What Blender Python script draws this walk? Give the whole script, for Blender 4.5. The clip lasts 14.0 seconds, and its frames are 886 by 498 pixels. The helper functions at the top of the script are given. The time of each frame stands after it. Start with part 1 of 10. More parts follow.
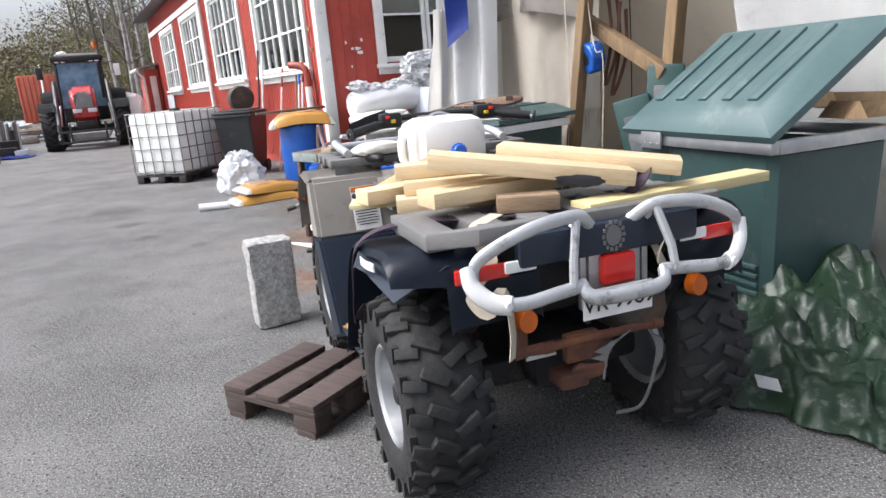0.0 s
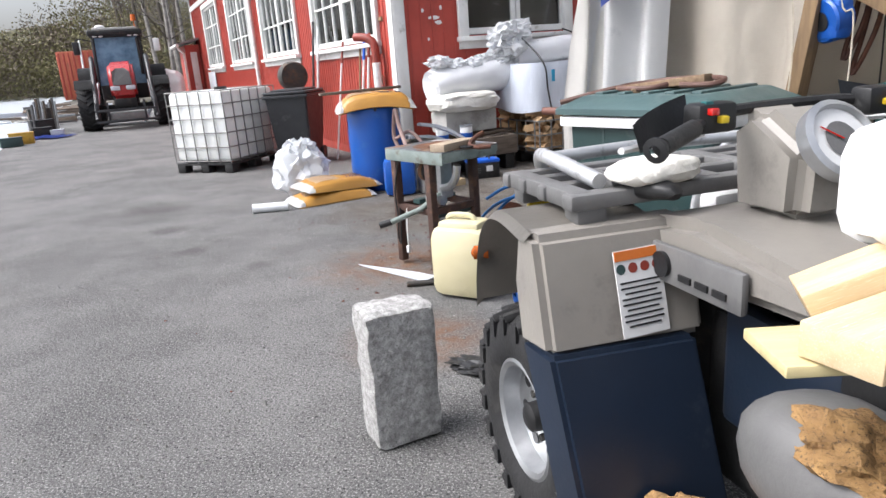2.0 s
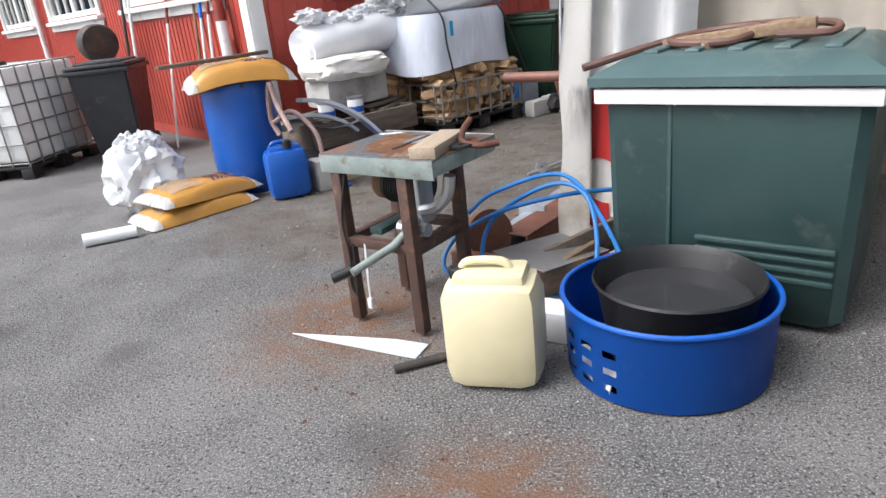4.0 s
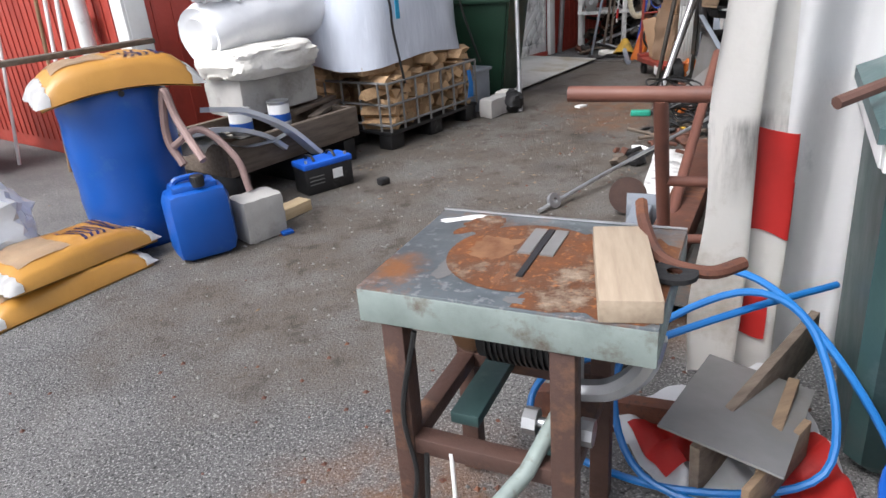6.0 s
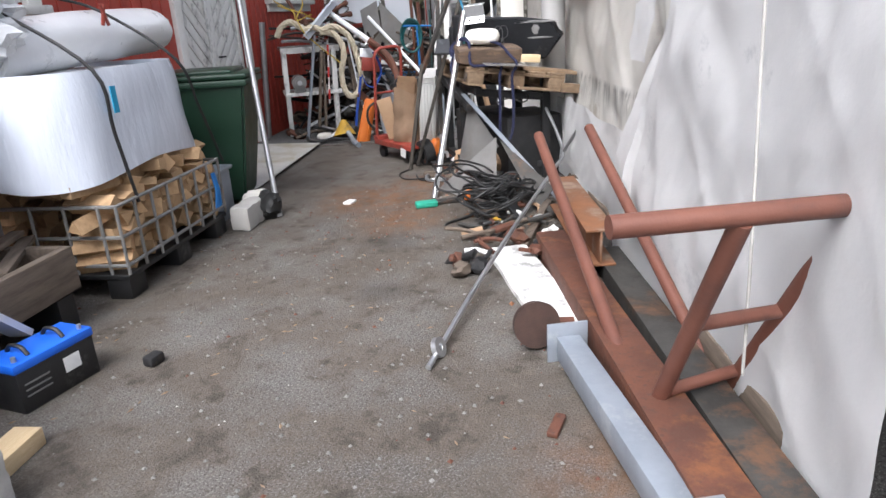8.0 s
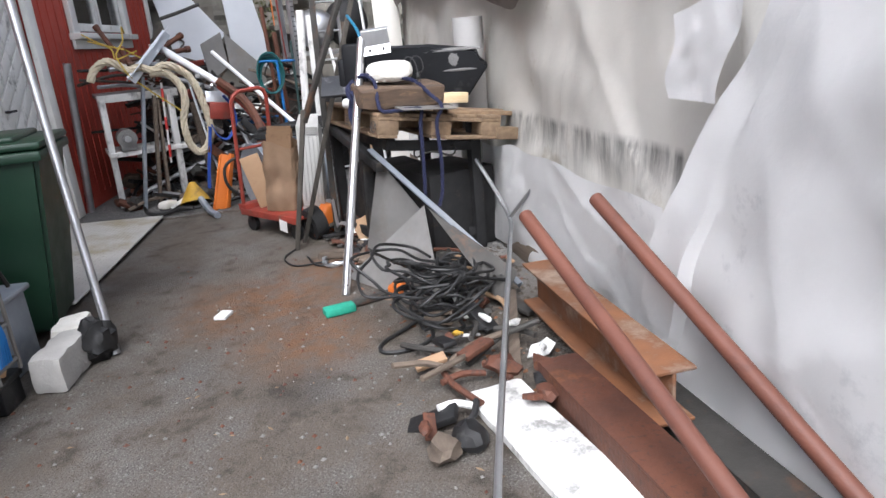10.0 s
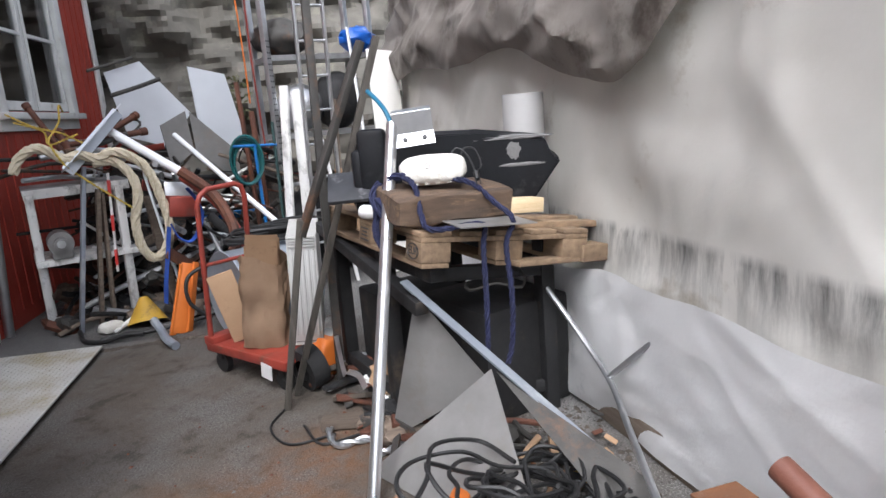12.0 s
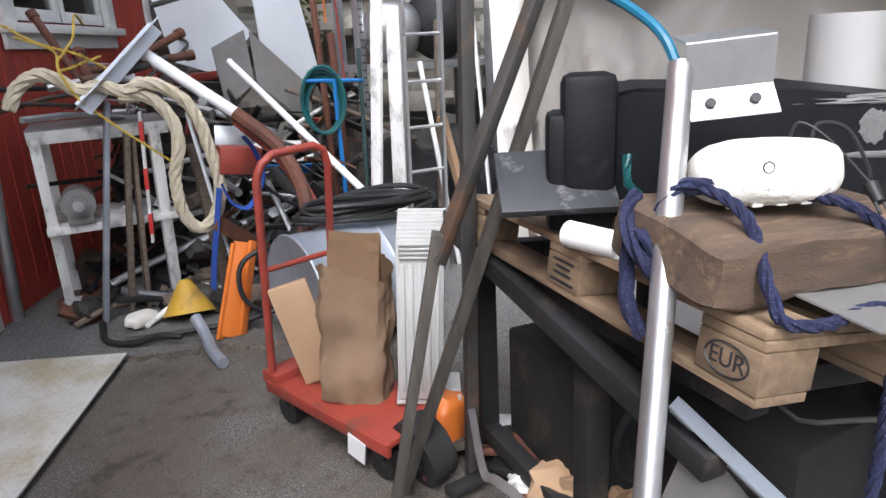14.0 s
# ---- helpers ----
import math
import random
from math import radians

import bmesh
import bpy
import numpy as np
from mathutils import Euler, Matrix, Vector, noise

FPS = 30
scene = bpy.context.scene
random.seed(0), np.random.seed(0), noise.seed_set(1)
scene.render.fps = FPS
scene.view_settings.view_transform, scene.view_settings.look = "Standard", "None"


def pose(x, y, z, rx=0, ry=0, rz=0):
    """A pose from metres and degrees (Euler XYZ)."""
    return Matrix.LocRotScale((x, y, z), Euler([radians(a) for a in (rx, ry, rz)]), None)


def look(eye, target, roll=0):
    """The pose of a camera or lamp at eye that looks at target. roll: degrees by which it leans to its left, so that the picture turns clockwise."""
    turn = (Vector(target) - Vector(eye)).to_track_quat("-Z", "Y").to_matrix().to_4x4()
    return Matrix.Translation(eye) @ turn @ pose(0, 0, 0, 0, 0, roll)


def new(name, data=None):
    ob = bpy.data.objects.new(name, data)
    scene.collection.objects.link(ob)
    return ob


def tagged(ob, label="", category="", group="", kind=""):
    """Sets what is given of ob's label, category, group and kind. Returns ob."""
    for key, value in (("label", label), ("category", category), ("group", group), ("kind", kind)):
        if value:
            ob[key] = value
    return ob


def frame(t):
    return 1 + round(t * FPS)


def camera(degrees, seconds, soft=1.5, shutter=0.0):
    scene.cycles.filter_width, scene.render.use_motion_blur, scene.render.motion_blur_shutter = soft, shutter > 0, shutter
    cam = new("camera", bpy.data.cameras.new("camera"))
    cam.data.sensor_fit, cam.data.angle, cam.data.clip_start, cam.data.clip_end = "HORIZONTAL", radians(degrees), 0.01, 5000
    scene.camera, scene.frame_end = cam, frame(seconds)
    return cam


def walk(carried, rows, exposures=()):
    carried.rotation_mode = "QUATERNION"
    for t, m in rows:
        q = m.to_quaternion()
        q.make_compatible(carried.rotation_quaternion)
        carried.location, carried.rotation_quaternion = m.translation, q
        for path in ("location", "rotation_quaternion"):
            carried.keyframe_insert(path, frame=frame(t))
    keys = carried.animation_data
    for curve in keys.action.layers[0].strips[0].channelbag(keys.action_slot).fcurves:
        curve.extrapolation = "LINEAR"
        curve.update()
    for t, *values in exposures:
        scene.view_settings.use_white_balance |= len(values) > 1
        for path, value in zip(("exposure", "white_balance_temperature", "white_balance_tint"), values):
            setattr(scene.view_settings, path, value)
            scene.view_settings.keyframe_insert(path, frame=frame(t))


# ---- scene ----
cam = camera(67.4, 14.0)
PATH = [
    (0, (0.89, -1.241, 1.333), (0.626, 0.678, 0.834), -4.7),
    (0.5, (0.666, -0.842, 1.306), (0.316, 1.065, 0.813), -4.7),
    (1, (0.42, -0.523, 1.326), (0.107, 1.364, 0.743), -6.6),
    (1.5, (0.228, -0.101, 1.342), (-0.105, 1.79, 0.781), -4.9),
    (2, (-0.025, 0.212, 1.322), (-0.384, 2.103, 0.778), -4.2),
    (2.5, (-0.262, 0.544, 1.344), (-0.595, 2.369, 0.597), -4.6),
    (3, (-0.469, 0.967, 1.371), (-0.824, 2.829, 0.734), -4.8),
    (3.5, (-0.685, 1.277, 1.379), (-0.858, 3.18, 0.788), -5.7),
    (3.7, (-0.775, 1.436, 1.366), (-0.808, 3.331, 0.726), -5.9),
    (5.8, (-1.283, 3.133, 1.352), (-0.87, 4.911, 0.534), -5.7),
    (6, (-1.326, 3.29, 1.396), (-0.852, 5.06, 0.595), -4.7),
    (6.5, (-1.465, 3.676, 1.382), (-0.884, 5.47, 0.714), -4.9),
    (7, (-1.56, 4.048, 1.373), (-0.714, 5.676, 0.576), -3.5),
    (7.5, (-1.542, 4.43, 1.369), (-0.517, 5.982, 0.634), -3.8),
    (8, (-1.508, 4.837, 1.386), (-0.166, 6.162, 0.721), -3.5),
    (8.2, (-1.493, 5.013, 1.378), (-0.066, 6.224, 0.674), -4.1),
    (10.3, (-0.433, 6.3, 1.383), (1.256, 7.213, 0.824), -4.0),
    (10.5, (-0.32, 6.406, 1.409), (1.412, 7.253, 0.877), -2.8),
    (11, (-0.065, 6.658, 1.423), (1.638, 7.574, 0.909), -2.6),
    (11.5, (0.09, 6.956, 1.462), (1.805, 7.876, 1.005), -2.9),
    (12, (0.345, 7.174, 1.442), (2.077, 8.084, 1.028), -4.9),
    (12.5, (0.577, 7.393, 1.463), (2.252, 8.36, 0.953), -3.1),
    (13, (0.817, 7.717, 1.455), (2.505, 8.689, 1.002), -4.2),
    (13.5, (1.107, 8.035, 1.433), (2.767, 9.021, 0.913), -4.7),
    (14, (1.4, 8.301, 1.459), (3.007, 9.333, 0.865), -3.0),
]
walk(cam, [(t, look(eye, target, roll)) for t, eye, target, roll in PATH],
     exposures=((0.0, 0.9, 6200, 12), (2.0, 0.84, 6200, 12), (3.7, 0.78, 6200, 12), (6.0, 0.68, 6150, 12), (8.0, 1.0, 6100, 12), (10.5, 0.88, 6000, 12), (11.0, 0.72, 6000, 12), (12.0, 0.84, 6000, 12), (14.0, 1.05, 6000, 12)))

# ---- world and light: bright overcast ----
world = bpy.data.worlds.new("world")
scene.world = world
world.use_nodes = True
wn, wl = world.node_tree.nodes, world.node_tree.links
sky = wn.new("ShaderNodeTexSky")
sky.sky_type, sky.sun_disc = "NISHITA", False
sky.sun_elevation, sky.sun_rotation = radians(52), radians(250)
sky.air_density, sky.dust_density, sky.ozone_density = 1.0, 6.0, 1.0
hsv = wn.new("ShaderNodeHueSaturation")
hsv.inputs["Saturation"].default_value = 0.4
wl.new(sky.outputs["Color"], hsv.inputs["Color"])
wl.new(hsv.outputs["Color"], wn["Background"].inputs["Color"])
wn["Background"].inputs["Strength"].default_value = 0.15
sun = new("sun", bpy.data.lights.new("sun", "SUN"))
sun.data.energy, sun.data.angle, sun.data.color = 1.9, radians(40), (1.0, 0.985, 0.965)
sun.matrix_world = look((-11, -3.4, 15), (0, 0, 0))


# ---- materials ----
def mk(name, c1, c2=None, scale=6.0, rough=0.6, metal=0.0, bump=0.15, bscale=80.0, stain=None, sscale=1.5, samt=0.5,
       c3=None, rvar=0.15, trans=0.0, alpha=1.0, rand=0.0, stretch=None, coat=0.0, sss=0.0):
    m = bpy.data.materials.new(name)
    m.use_nodes = True
    n, l = m.node_tree.nodes, m.node_tree.links
    b = n["Principled BSDF"]
    tc = n.new("ShaderNodeTexCoord")
    src = tc.outputs["Object"]
    if stretch:
        mp = n.new("ShaderNodeMapping")
        mp.inputs["Scale"].default_value = stretch
        l.new(src, mp.inputs["Vector"])
        src = mp.outputs["Vector"]

    def noise_node(s, detail=6.0, r=0.6):
        t = n.new("ShaderNodeTexNoise")
        t.inputs["Scale"].default_value, t.inputs["Detail"].default_value, t.inputs["Roughness"].default_value = s, detail, r
        l.new(src, t.inputs["Vector"])
        return t.outputs["Fac"]

    def mixc(f, a, bb):
        x = n.new("ShaderNodeMix")
        x.data_type = "RGBA"
        l.new(f, x.inputs["Factor"])
        for v, sock in ((a, x.inputs[6]), (bb, x.inputs[7])):
            if isinstance(v, tuple):
                sock.default_value = (*v, 1)
            else:
                l.new(v, sock)
        return x.outputs[2]

    def ramp(f, a, bb):
        r = n.new("ShaderNodeMapRange")
        r.inputs["From Min"].default_value, r.inputs["From Max"].default_value = a, bb
        l.new(f, r.inputs["Value"])
        return r.outputs["Result"]

    c2 = c2 or tuple(v * 0.75 for v in c1)
    col = mixc(ramp(noise_node(scale), 0.35, 0.65), c1, c2)
    if c3:
        col = mixc(ramp(noise_node(scale * 9, 3.0), 0.56, 0.66), col, c3)
    if stain:
        f = ramp(noise_node(sscale, 9.0, 0.7), 0.62 - samt * 0.25, 0.72 - samt * 0.15)
        col = mixc(f, col, stain)
    if rand:
        oi = n.new("ShaderNodeObjectInfo")
        h = n.new("ShaderNodeHueSaturation")
        rr = n.new("ShaderNodeMapRange")
        rr.inputs["To Min"].default_value, rr.inputs["To Max"].default_value = 1 - rand, 1 + rand
        l.new(oi.outputs["Random"], rr.inputs["Value"])
        l.new(rr.outputs["Result"], h.inputs["Value"])
        l.new(col, h.inputs["Color"])
        col = h.outputs["Color"]
    l.new(col, b.inputs["Base Color"])
    rg = n.new("ShaderNodeMapRange")
    rg.inputs["To Min"].default_value, rg.inputs["To Max"].default_value = max(0.03, rough - rvar), min(1, rough + rvar)
    l.new(noise_node(scale * 2.5), rg.inputs["Value"])
    l.new(rg.outputs["Result"], b.inputs["Roughness"])
    b.inputs["Metallic"].default_value = metal
    b.inputs["Transmission Weight"].default_value = trans
    b.inputs["Alpha"].default_value = alpha
    b.inputs["Coat Weight"].default_value = coat
    if sss:
        b.inputs["Subsurface Weight"].default_value = sss
        b.inputs["Subsurface Radius"].default_value = (0.05, 0.05, 0.04)
    if bump:
        bp = n.new("ShaderNodeBump")
        bp.inputs["Strength"].default_value, bp.inputs["Distance"].default_value = bump, 0.01
        l.new(noise_node(bscale, 4.0), bp.inputs["Height"])
        l.new(bp.outputs["Normal"], b.inputs["Normal"])
    m["col"] = 1
    return m


def ground_material():
    """Worn asphalt: coarse aggregate, pale dust, and stains of rust and oil where they lie in the yard."""
    m = bpy.data.materials.new("asphalt")
    m.use_nodes = True
    n, l = m.node_tree.nodes, m.node_tree.links
    b = n["Principled BSDF"]
    tc = n.new("ShaderNodeTexCoord")
    src = tc.outputs["Object"]

    def nz(s, d=6.0, r=0.6, v=None):
        t = n.new("ShaderNodeTexNoise")
        t.inputs["Scale"].default_value, t.inputs["Detail"].default_value, t.inputs["Roughness"].default_value = s, d, r
        l.new(v or src, t.inputs["Vector"])
        return t.outputs["Fac"]

    def rmp(f, a, bb, lo=0.0, hi=1.0):
        r = n.new("ShaderNodeMapRange")
        r.interpolation_type = "SMOOTHSTEP"
        for k, v in (("From Min", a), ("From Max", bb), ("To Min", lo), ("To Max", hi)):
            r.inputs[k].default_value = v
        l.new(f, r.inputs["Value"])
        return r.outputs["Result"]

    def mul(a, bb, op="MULTIPLY"):
        x = n.new("ShaderNodeMath")
        x.operation = op
        for v, sock in ((a, x.inputs[0]), (bb, x.inputs[1])):
            if isinstance(v, float):
                sock.default_value = v
            else:
                l.new(v, sock)
        return x.outputs[0]

    def mixc(f, a, bb):
        x = n.new("ShaderNodeMix")
        x.data_type = "RGBA"
        l.new(f, x.inputs["Factor"])
        for v, sock in ((a, x.inputs[6]), (bb, x.inputs[7])):
            if isinstance(v, tuple):
                sock.default_value = (*v, 1)
            else:
                l.new(v, sock)
        return x.outputs[2]

    def spot(x, y, r, soft=0.6, wob=0.5):
        d = n.new("ShaderNodeVectorMath")
        d.operation = "DISTANCE"
        l.new(src, d.inputs[0])
        d.inputs[1].default_value = (x, y, 0)
        e = mul(d.outputs["Value"], mul(mul(nz(2.2, 5.0), wob * 2), 1.0 - wob, "ADD"))
        return rmp(e, r * (1 - soft), r, 1.0, 0.0)

    col = mixc(rmp(nz(0.9, 8.0, 0.65), 0.35, 0.66), (0.082, 0.081, 0.079), (0.150, 0.147, 0.142))
    col = mixc(rmp(nz(120.0, 3.0), 0.5, 0.66), col, (0.30, 0.295, 0.285))
    col = mixc(rmp(nz(70.0, 4.0), 0.54, 0.66), col, (0.028, 0.028, 0.028))
    vo = n.new("ShaderNodeTexVoronoi")
    vo.inputs["Scale"].default_value = 48.0
    vo.inputs["Randomness"].default_value = 1.0
    l.new(src, vo.inputs["Vector"])
    col = mixc(rmp(vo.outputs["Distance"], 0.02, 0.13, 0.7, 0.0), col, (0.34, 0.33, 0.31))
    # the damp, dirty passage beside the red house
    damp = None
    for x, y, r in ((0.8, 8.2, 2.6), (1.9, 9.3, 2.0), (-0.4, 7.6, 1.6), (2.8, 10.2, 1.6), (-1.0, 6.4, 1.5), (0.2, 6.2, 1.3)):
        s = spot(x, y, r, 0.55)
        damp = s if damp is None else mul(damp, s, "MAXIMUM")
    damp = mul(damp, rmp(nz(2.5, 8.0), 0.3, 0.6, 0.35, 0.85))
    col = mixc(damp, col, (0.088, 0.072, 0.056))
    col = mixc(mul(damp, rmp(nz(16.0, 9.0, 0.75), 0.50, 0.66, 0.0, 0.75)), col, (0.135, 0.112, 0.088))
    col = mixc(mul(damp, rmp(nz(5.0, 9.0, 0.72), 0.52, 0.64, 0.0, 0.7)), col, (0.028, 0.023, 0.019))
    rust = None
    for x, y, r in ((-1.15, 4.5, 0.75), (-0.75, 3.2, 0.5), (0.1, 5.5, 0.6), (1.9, 8.9, 0.75), (2.5, 8.9, 0.5), (1.6, 8.3, 0.5)):
        s = spot(x, y, r, 0.9)
        rust = s if rust is None else mul(rust, s, "MAXIMUM")
    col = mixc(mul(rust, rmp(nz(9.0, 6.0), 0.33, 0.63, 0.2, 0.85)), col, (0.150, 0.073, 0.034))
    oil = None
    for x, y, r in ((-2.95, 4.9, 0.2), (-3.6, 5.6, 0.25), (-1.05, 3.55, 0.2), (-2.2, 4.5, 0.16), (1.2, 8.0, 0.28), (0.75, 1.55, 0.42), (-4.4, 6.6, 0.5), (-0.85, 6.3, 0.1), (-0.62, 6.2, 0.07), (2.0, 9.9, 0.45), (0.6, 7.4, 0.2)):
        s = spot(x, y, r, 0.8)
        oil = s if oil is None else mul(oil, s, "MAXIMUM")
    col = mixc(mul(oil, 0.4), col, (0.028, 0.026, 0.024))
    l.new(col, b.inputs["Base Color"])
    l.new(rmp(nz(3.0), 0.3, 0.7, 0.72, 0.95), b.inputs["Roughness"])
    b.inputs["Specular IOR Level"].default_value = 0.3
    bp = n.new("ShaderNodeBump")
    bp.inputs["Strength"].default_value, bp.inputs["Distance"].default_value = 0.9, 0.010
    l.new(mul(nz(110.0, 5.0), nz(38.0, 4.0), "ADD"), bp.inputs["Height"])
    l.new(bp.outputs["Normal"], b.inputs["Normal"])
    return m


def glass_material(name, tint=(0.85, 0.9, 0.9), rough=0.02):
    m = bpy.data.materials.new(name)
    m.use_nodes = True
    n, l = m.node_tree.nodes, m.node_tree.links
    n.remove(n["Principled BSDF"])
    tr, gl, mx, fr = (n.new("ShaderNode" + k) for k in ("BsdfTransparent", "BsdfGlossy", "MixShader", "Fresnel"))
    tr.inputs["Color"].default_value = (*tint, 1)
    gl.inputs["Roughness"].default_value = rough
    fr.inputs["IOR"].default_value = 1.7
    l.new(fr.outputs[0], mx.inputs[0])
    l.new(tr.outputs[0], mx.inputs[1])
    l.new(gl.outputs[0], mx.inputs[2])
    l.new(mx.outputs[0], n["Material Output"].inputs["Surface"])
    return m


def film_material(name, c, alpha=0.55):
    return mk(name, c, tuple(v * 0.9 for v in c), 5, 0.25, bump=0.6, bscale=14, alpha=alpha, rvar=0.1)


ASPHALT = ground_material()
RED = mk("red_paint", (0.40, 0.055, 0.035), (0.33, 0.045, 0.030), 3, 0.55, bump=0.25, bscale=40, stain=(0.24, 0.035, 0.025), sscale=1.2, samt=0.35, rand=0.06)
WHITE = mk("white_paint", (0.76, 0.76, 0.74), (0.66, 0.66, 0.63), 4, 0.5, bump=0.15, stain=(0.42, 0.40, 0.35), sscale=5, samt=0.15, rand=0.04)
PEEL = mk("peeling_white_paint", (0.72, 0.72, 0.70), (0.62, 0.62, 0.60), 4, 0.6, bump=0.35, stain=(0.22, 0.22, 0.21), sscale=7, samt=0.42, stretch=(1, 1, 0.6))
GLASS = glass_material("window_glass", (0.75, 0.8, 0.8))
DARKROOM = mk("dim_interior", (0.16, 0.15, 0.14), (0.10, 0.10, 0.10), 1, 0.8)
# curtain cloth, whitened to carry the pale reflection in the panes
CURTAINREFL = mk("curtain_cloth_reflection", (0.80, 0.80, 0.79), (0.70, 0.70, 0.70), 2, 0.9, stretch=(8, 8, 0.5))
TARPW = mk("white_tarpaulin", (0.84, 0.84, 0.84), (0.78, 0.78, 0.78), 1.5, 0.42, bump=0.35, bscale=9, stain=(0.56, 0.57, 0.58), sscale=2.2, samt=0.05, rvar=0.08)
TARPG = mk("weathered_tarpaulin", (0.80, 0.785, 0.745), (0.72, 0.70, 0.655), 1.2, 0.5, bump=0.45, bscale=7, stain=(0.46, 0.41, 0.33), sscale=1.0, samt=0.16)


def dirty_band(m, z0, z1, colour):
    """Black mould streaks running down a tarpaulin where the water stops."""
    n, l = m.node_tree.nodes, m.node_tree.links
    b = n["Principled BSDF"]
    tc, sx, mp = (n.new("ShaderNode" + k) for k in ("TexCoord", "SeparateXYZ", "Mapping"))
    l.new(tc.outputs["Object"], sx.inputs[0])
    mp.inputs["Scale"].default_value = (1.0, 1.0, 0.12)
    l.new(tc.outputs["Object"], mp.inputs["Vector"])
    tex = n.new("ShaderNodeTexNoise")
    tex.inputs["Scale"].default_value, tex.inputs["Detail"].default_value, tex.inputs["Roughness"].default_value = 9.0, 8.0, 0.7
    l.new(mp.outputs[0], tex.inputs["Vector"])
    top, low, mul, mul2, st, mx = (n.new("ShaderNode" + k) for k in ("MapRange", "MapRange", "Math", "Math", "MapRange", "Mix"))
    for node, a, bb in ((top, z1, z1 - 0.04), (low, z0 - 0.16, z0 + 0.10)):
        node.inputs["From Min"].default_value, node.inputs["From Max"].default_value = a, bb
        l.new(sx.outputs["Z"], node.inputs["Value"])
    st.inputs["From Min"].default_value, st.inputs["From Max"].default_value = 0.42, 0.66
    l.new(tex.outputs["Fac"], st.inputs["Value"])
    mul.operation = mul2.operation = "MULTIPLY"
    l.new(top.outputs[0], mul.inputs[0])
    l.new(low.outputs[0], mul.inputs[1])
    l.new(mul.outputs[0], mul2.inputs[0])
    l.new(st.outputs[0], mul2.inputs[1])
    mx.data_type = "RGBA"
    old = b.inputs["Base Color"].links[0].from_socket
    l.new(mul2.outputs[0], mx.inputs["Factor"])
    l.new(old, mx.inputs[6])
    mx.inputs[7].default_value = (*colour, 1)
    l.new(mx.outputs[2], b.inputs["Base Color"])


dirty_band(TARPG, 0.76, 0.90, (0.10, 0.10, 0.095))
TARPB = mk("grey_brown_tarpaulin", (0.40, 0.365, 0.33), (0.29, 0.265, 0.235), 2, 0.6, bump=0.5, bscale=9, stain=(0.11, 0.09, 0.075), sscale=2, samt=0.4)
CANVAS = mk("beige_canvas", (0.66, 0.61, 0.53), (0.56, 0.51, 0.44), 1.3, 0.85, bump=0.3, bscale=25, stain=(0.38, 0.33, 0.27), sscale=0.9, samt=0.32)
MESHT = mk("woven_white_sheet", (0.66, 0.67, 0.66), (0.55, 0.56, 0.56), 2, 0.4, bump=0.4, bscale=120, alpha=0.9, stain=(0.40, 0.40, 0.38), sscale=1, samt=0.2)
BLUETARP = mk("blue_tarpaulin", (0.012, 0.035, 0.24), (0.02, 0.055, 0.32), 4, 0.4, bump=0.4, bscale=8)
GREENTARP = mk("green_tarpaulin", (0.030, 0.062, 0.034), (0.016, 0.034, 0.022), 3, 0.32, bump=0.5, bscale=12, c3=(0.08, 0.12, 0.085))
WOODOLD = mk("weathered_wood", (0.16, 0.125, 0.095), (0.095, 0.072, 0.055), 5, 0.85, bump=0.4, bscale=30, stretch=(1, 8, 8), rand=0.2)
PALWOOD = mk("pallet_wood", (0.24, 0.165, 0.10), (0.155, 0.105, 0.065), 5, 0.85, bump=0.35, bscale=30, stretch=(1, 7, 7), rand=0.2)
PALDARK = mk("damp_brown_boards", (0.072, 0.050, 0.043), (0.043, 0.030, 0.027), 5, 0.8, bump=0.4, bscale=30, stretch=(1, 7, 7), rand=0.15)
PINE = mk("fresh_pine", (0.59, 0.46, 0.285), (0.50, 0.375, 0.215), 4, 0.6, bump=0.15, bscale=50, c3=(0.62, 0.50, 0.33), stretch=(1, 12, 12), rand=0.08)
PINEG = mk("greenish_impregnated_pine", (0.56, 0.48, 0.26), (0.48, 0.40, 0.20), 4, 0.6, bump=0.15, stretch=(1, 12, 12))
TIMBER = mk("frame_timber", (0.25, 0.165, 0.085), (0.17, 0.11, 0.06), 4, 0.8, bump=0.25, stretch=(9, 9, 1))
CONC = mk("aggregate_concrete", (0.46, 0.455, 0.44), (0.24, 0.235, 0.225), 40, 0.95, bump=1.0, bscale=55, c3=(0.09, 0.09, 0.085))
CONCS = mk("cast_concrete", (0.42, 0.41, 0.385), (0.33, 0.32, 0.30), 4, 0.9, bump=0.4, bscale=60, stain=(0.2, 0.19, 0.17), samt=0.3)
RUST = mk("rusty_steel", (0.120, 0.044, 0.024), (0.070, 0.028, 0.018), 5, 0.75, 0.1, bump=0.35, bscale=50, stain=(0.17, 0.066, 0.026), sscale=4, samt=0.25, c3=(0.07, 0.032, 0.022))
REDOX = mk("red_primer_steel", (0.150, 0.058, 0.038), (0.105, 0.040, 0.027), 4, 0.55, 0.0, bump=0.15, stain=(0.09, 0.04, 0.03), sscale=4, samt=0.25)
RUSTB = mk("orange_rust_plate", (0.22, 0.092, 0.038), (0.12, 0.058, 0.034), 4, 0.75, 0.15, bump=0.3, stain=(0.26, 0.19, 0.14), sscale=4, samt=0.4)
GALV = mk("galvanised_steel", (0.50, 0.51, 0.52), (0.38, 0.39, 0.40), 8, 0.38, 0.85, bump=0.08, bscale=40, stain=(0.3, 0.3, 0.3), samt=0.2)
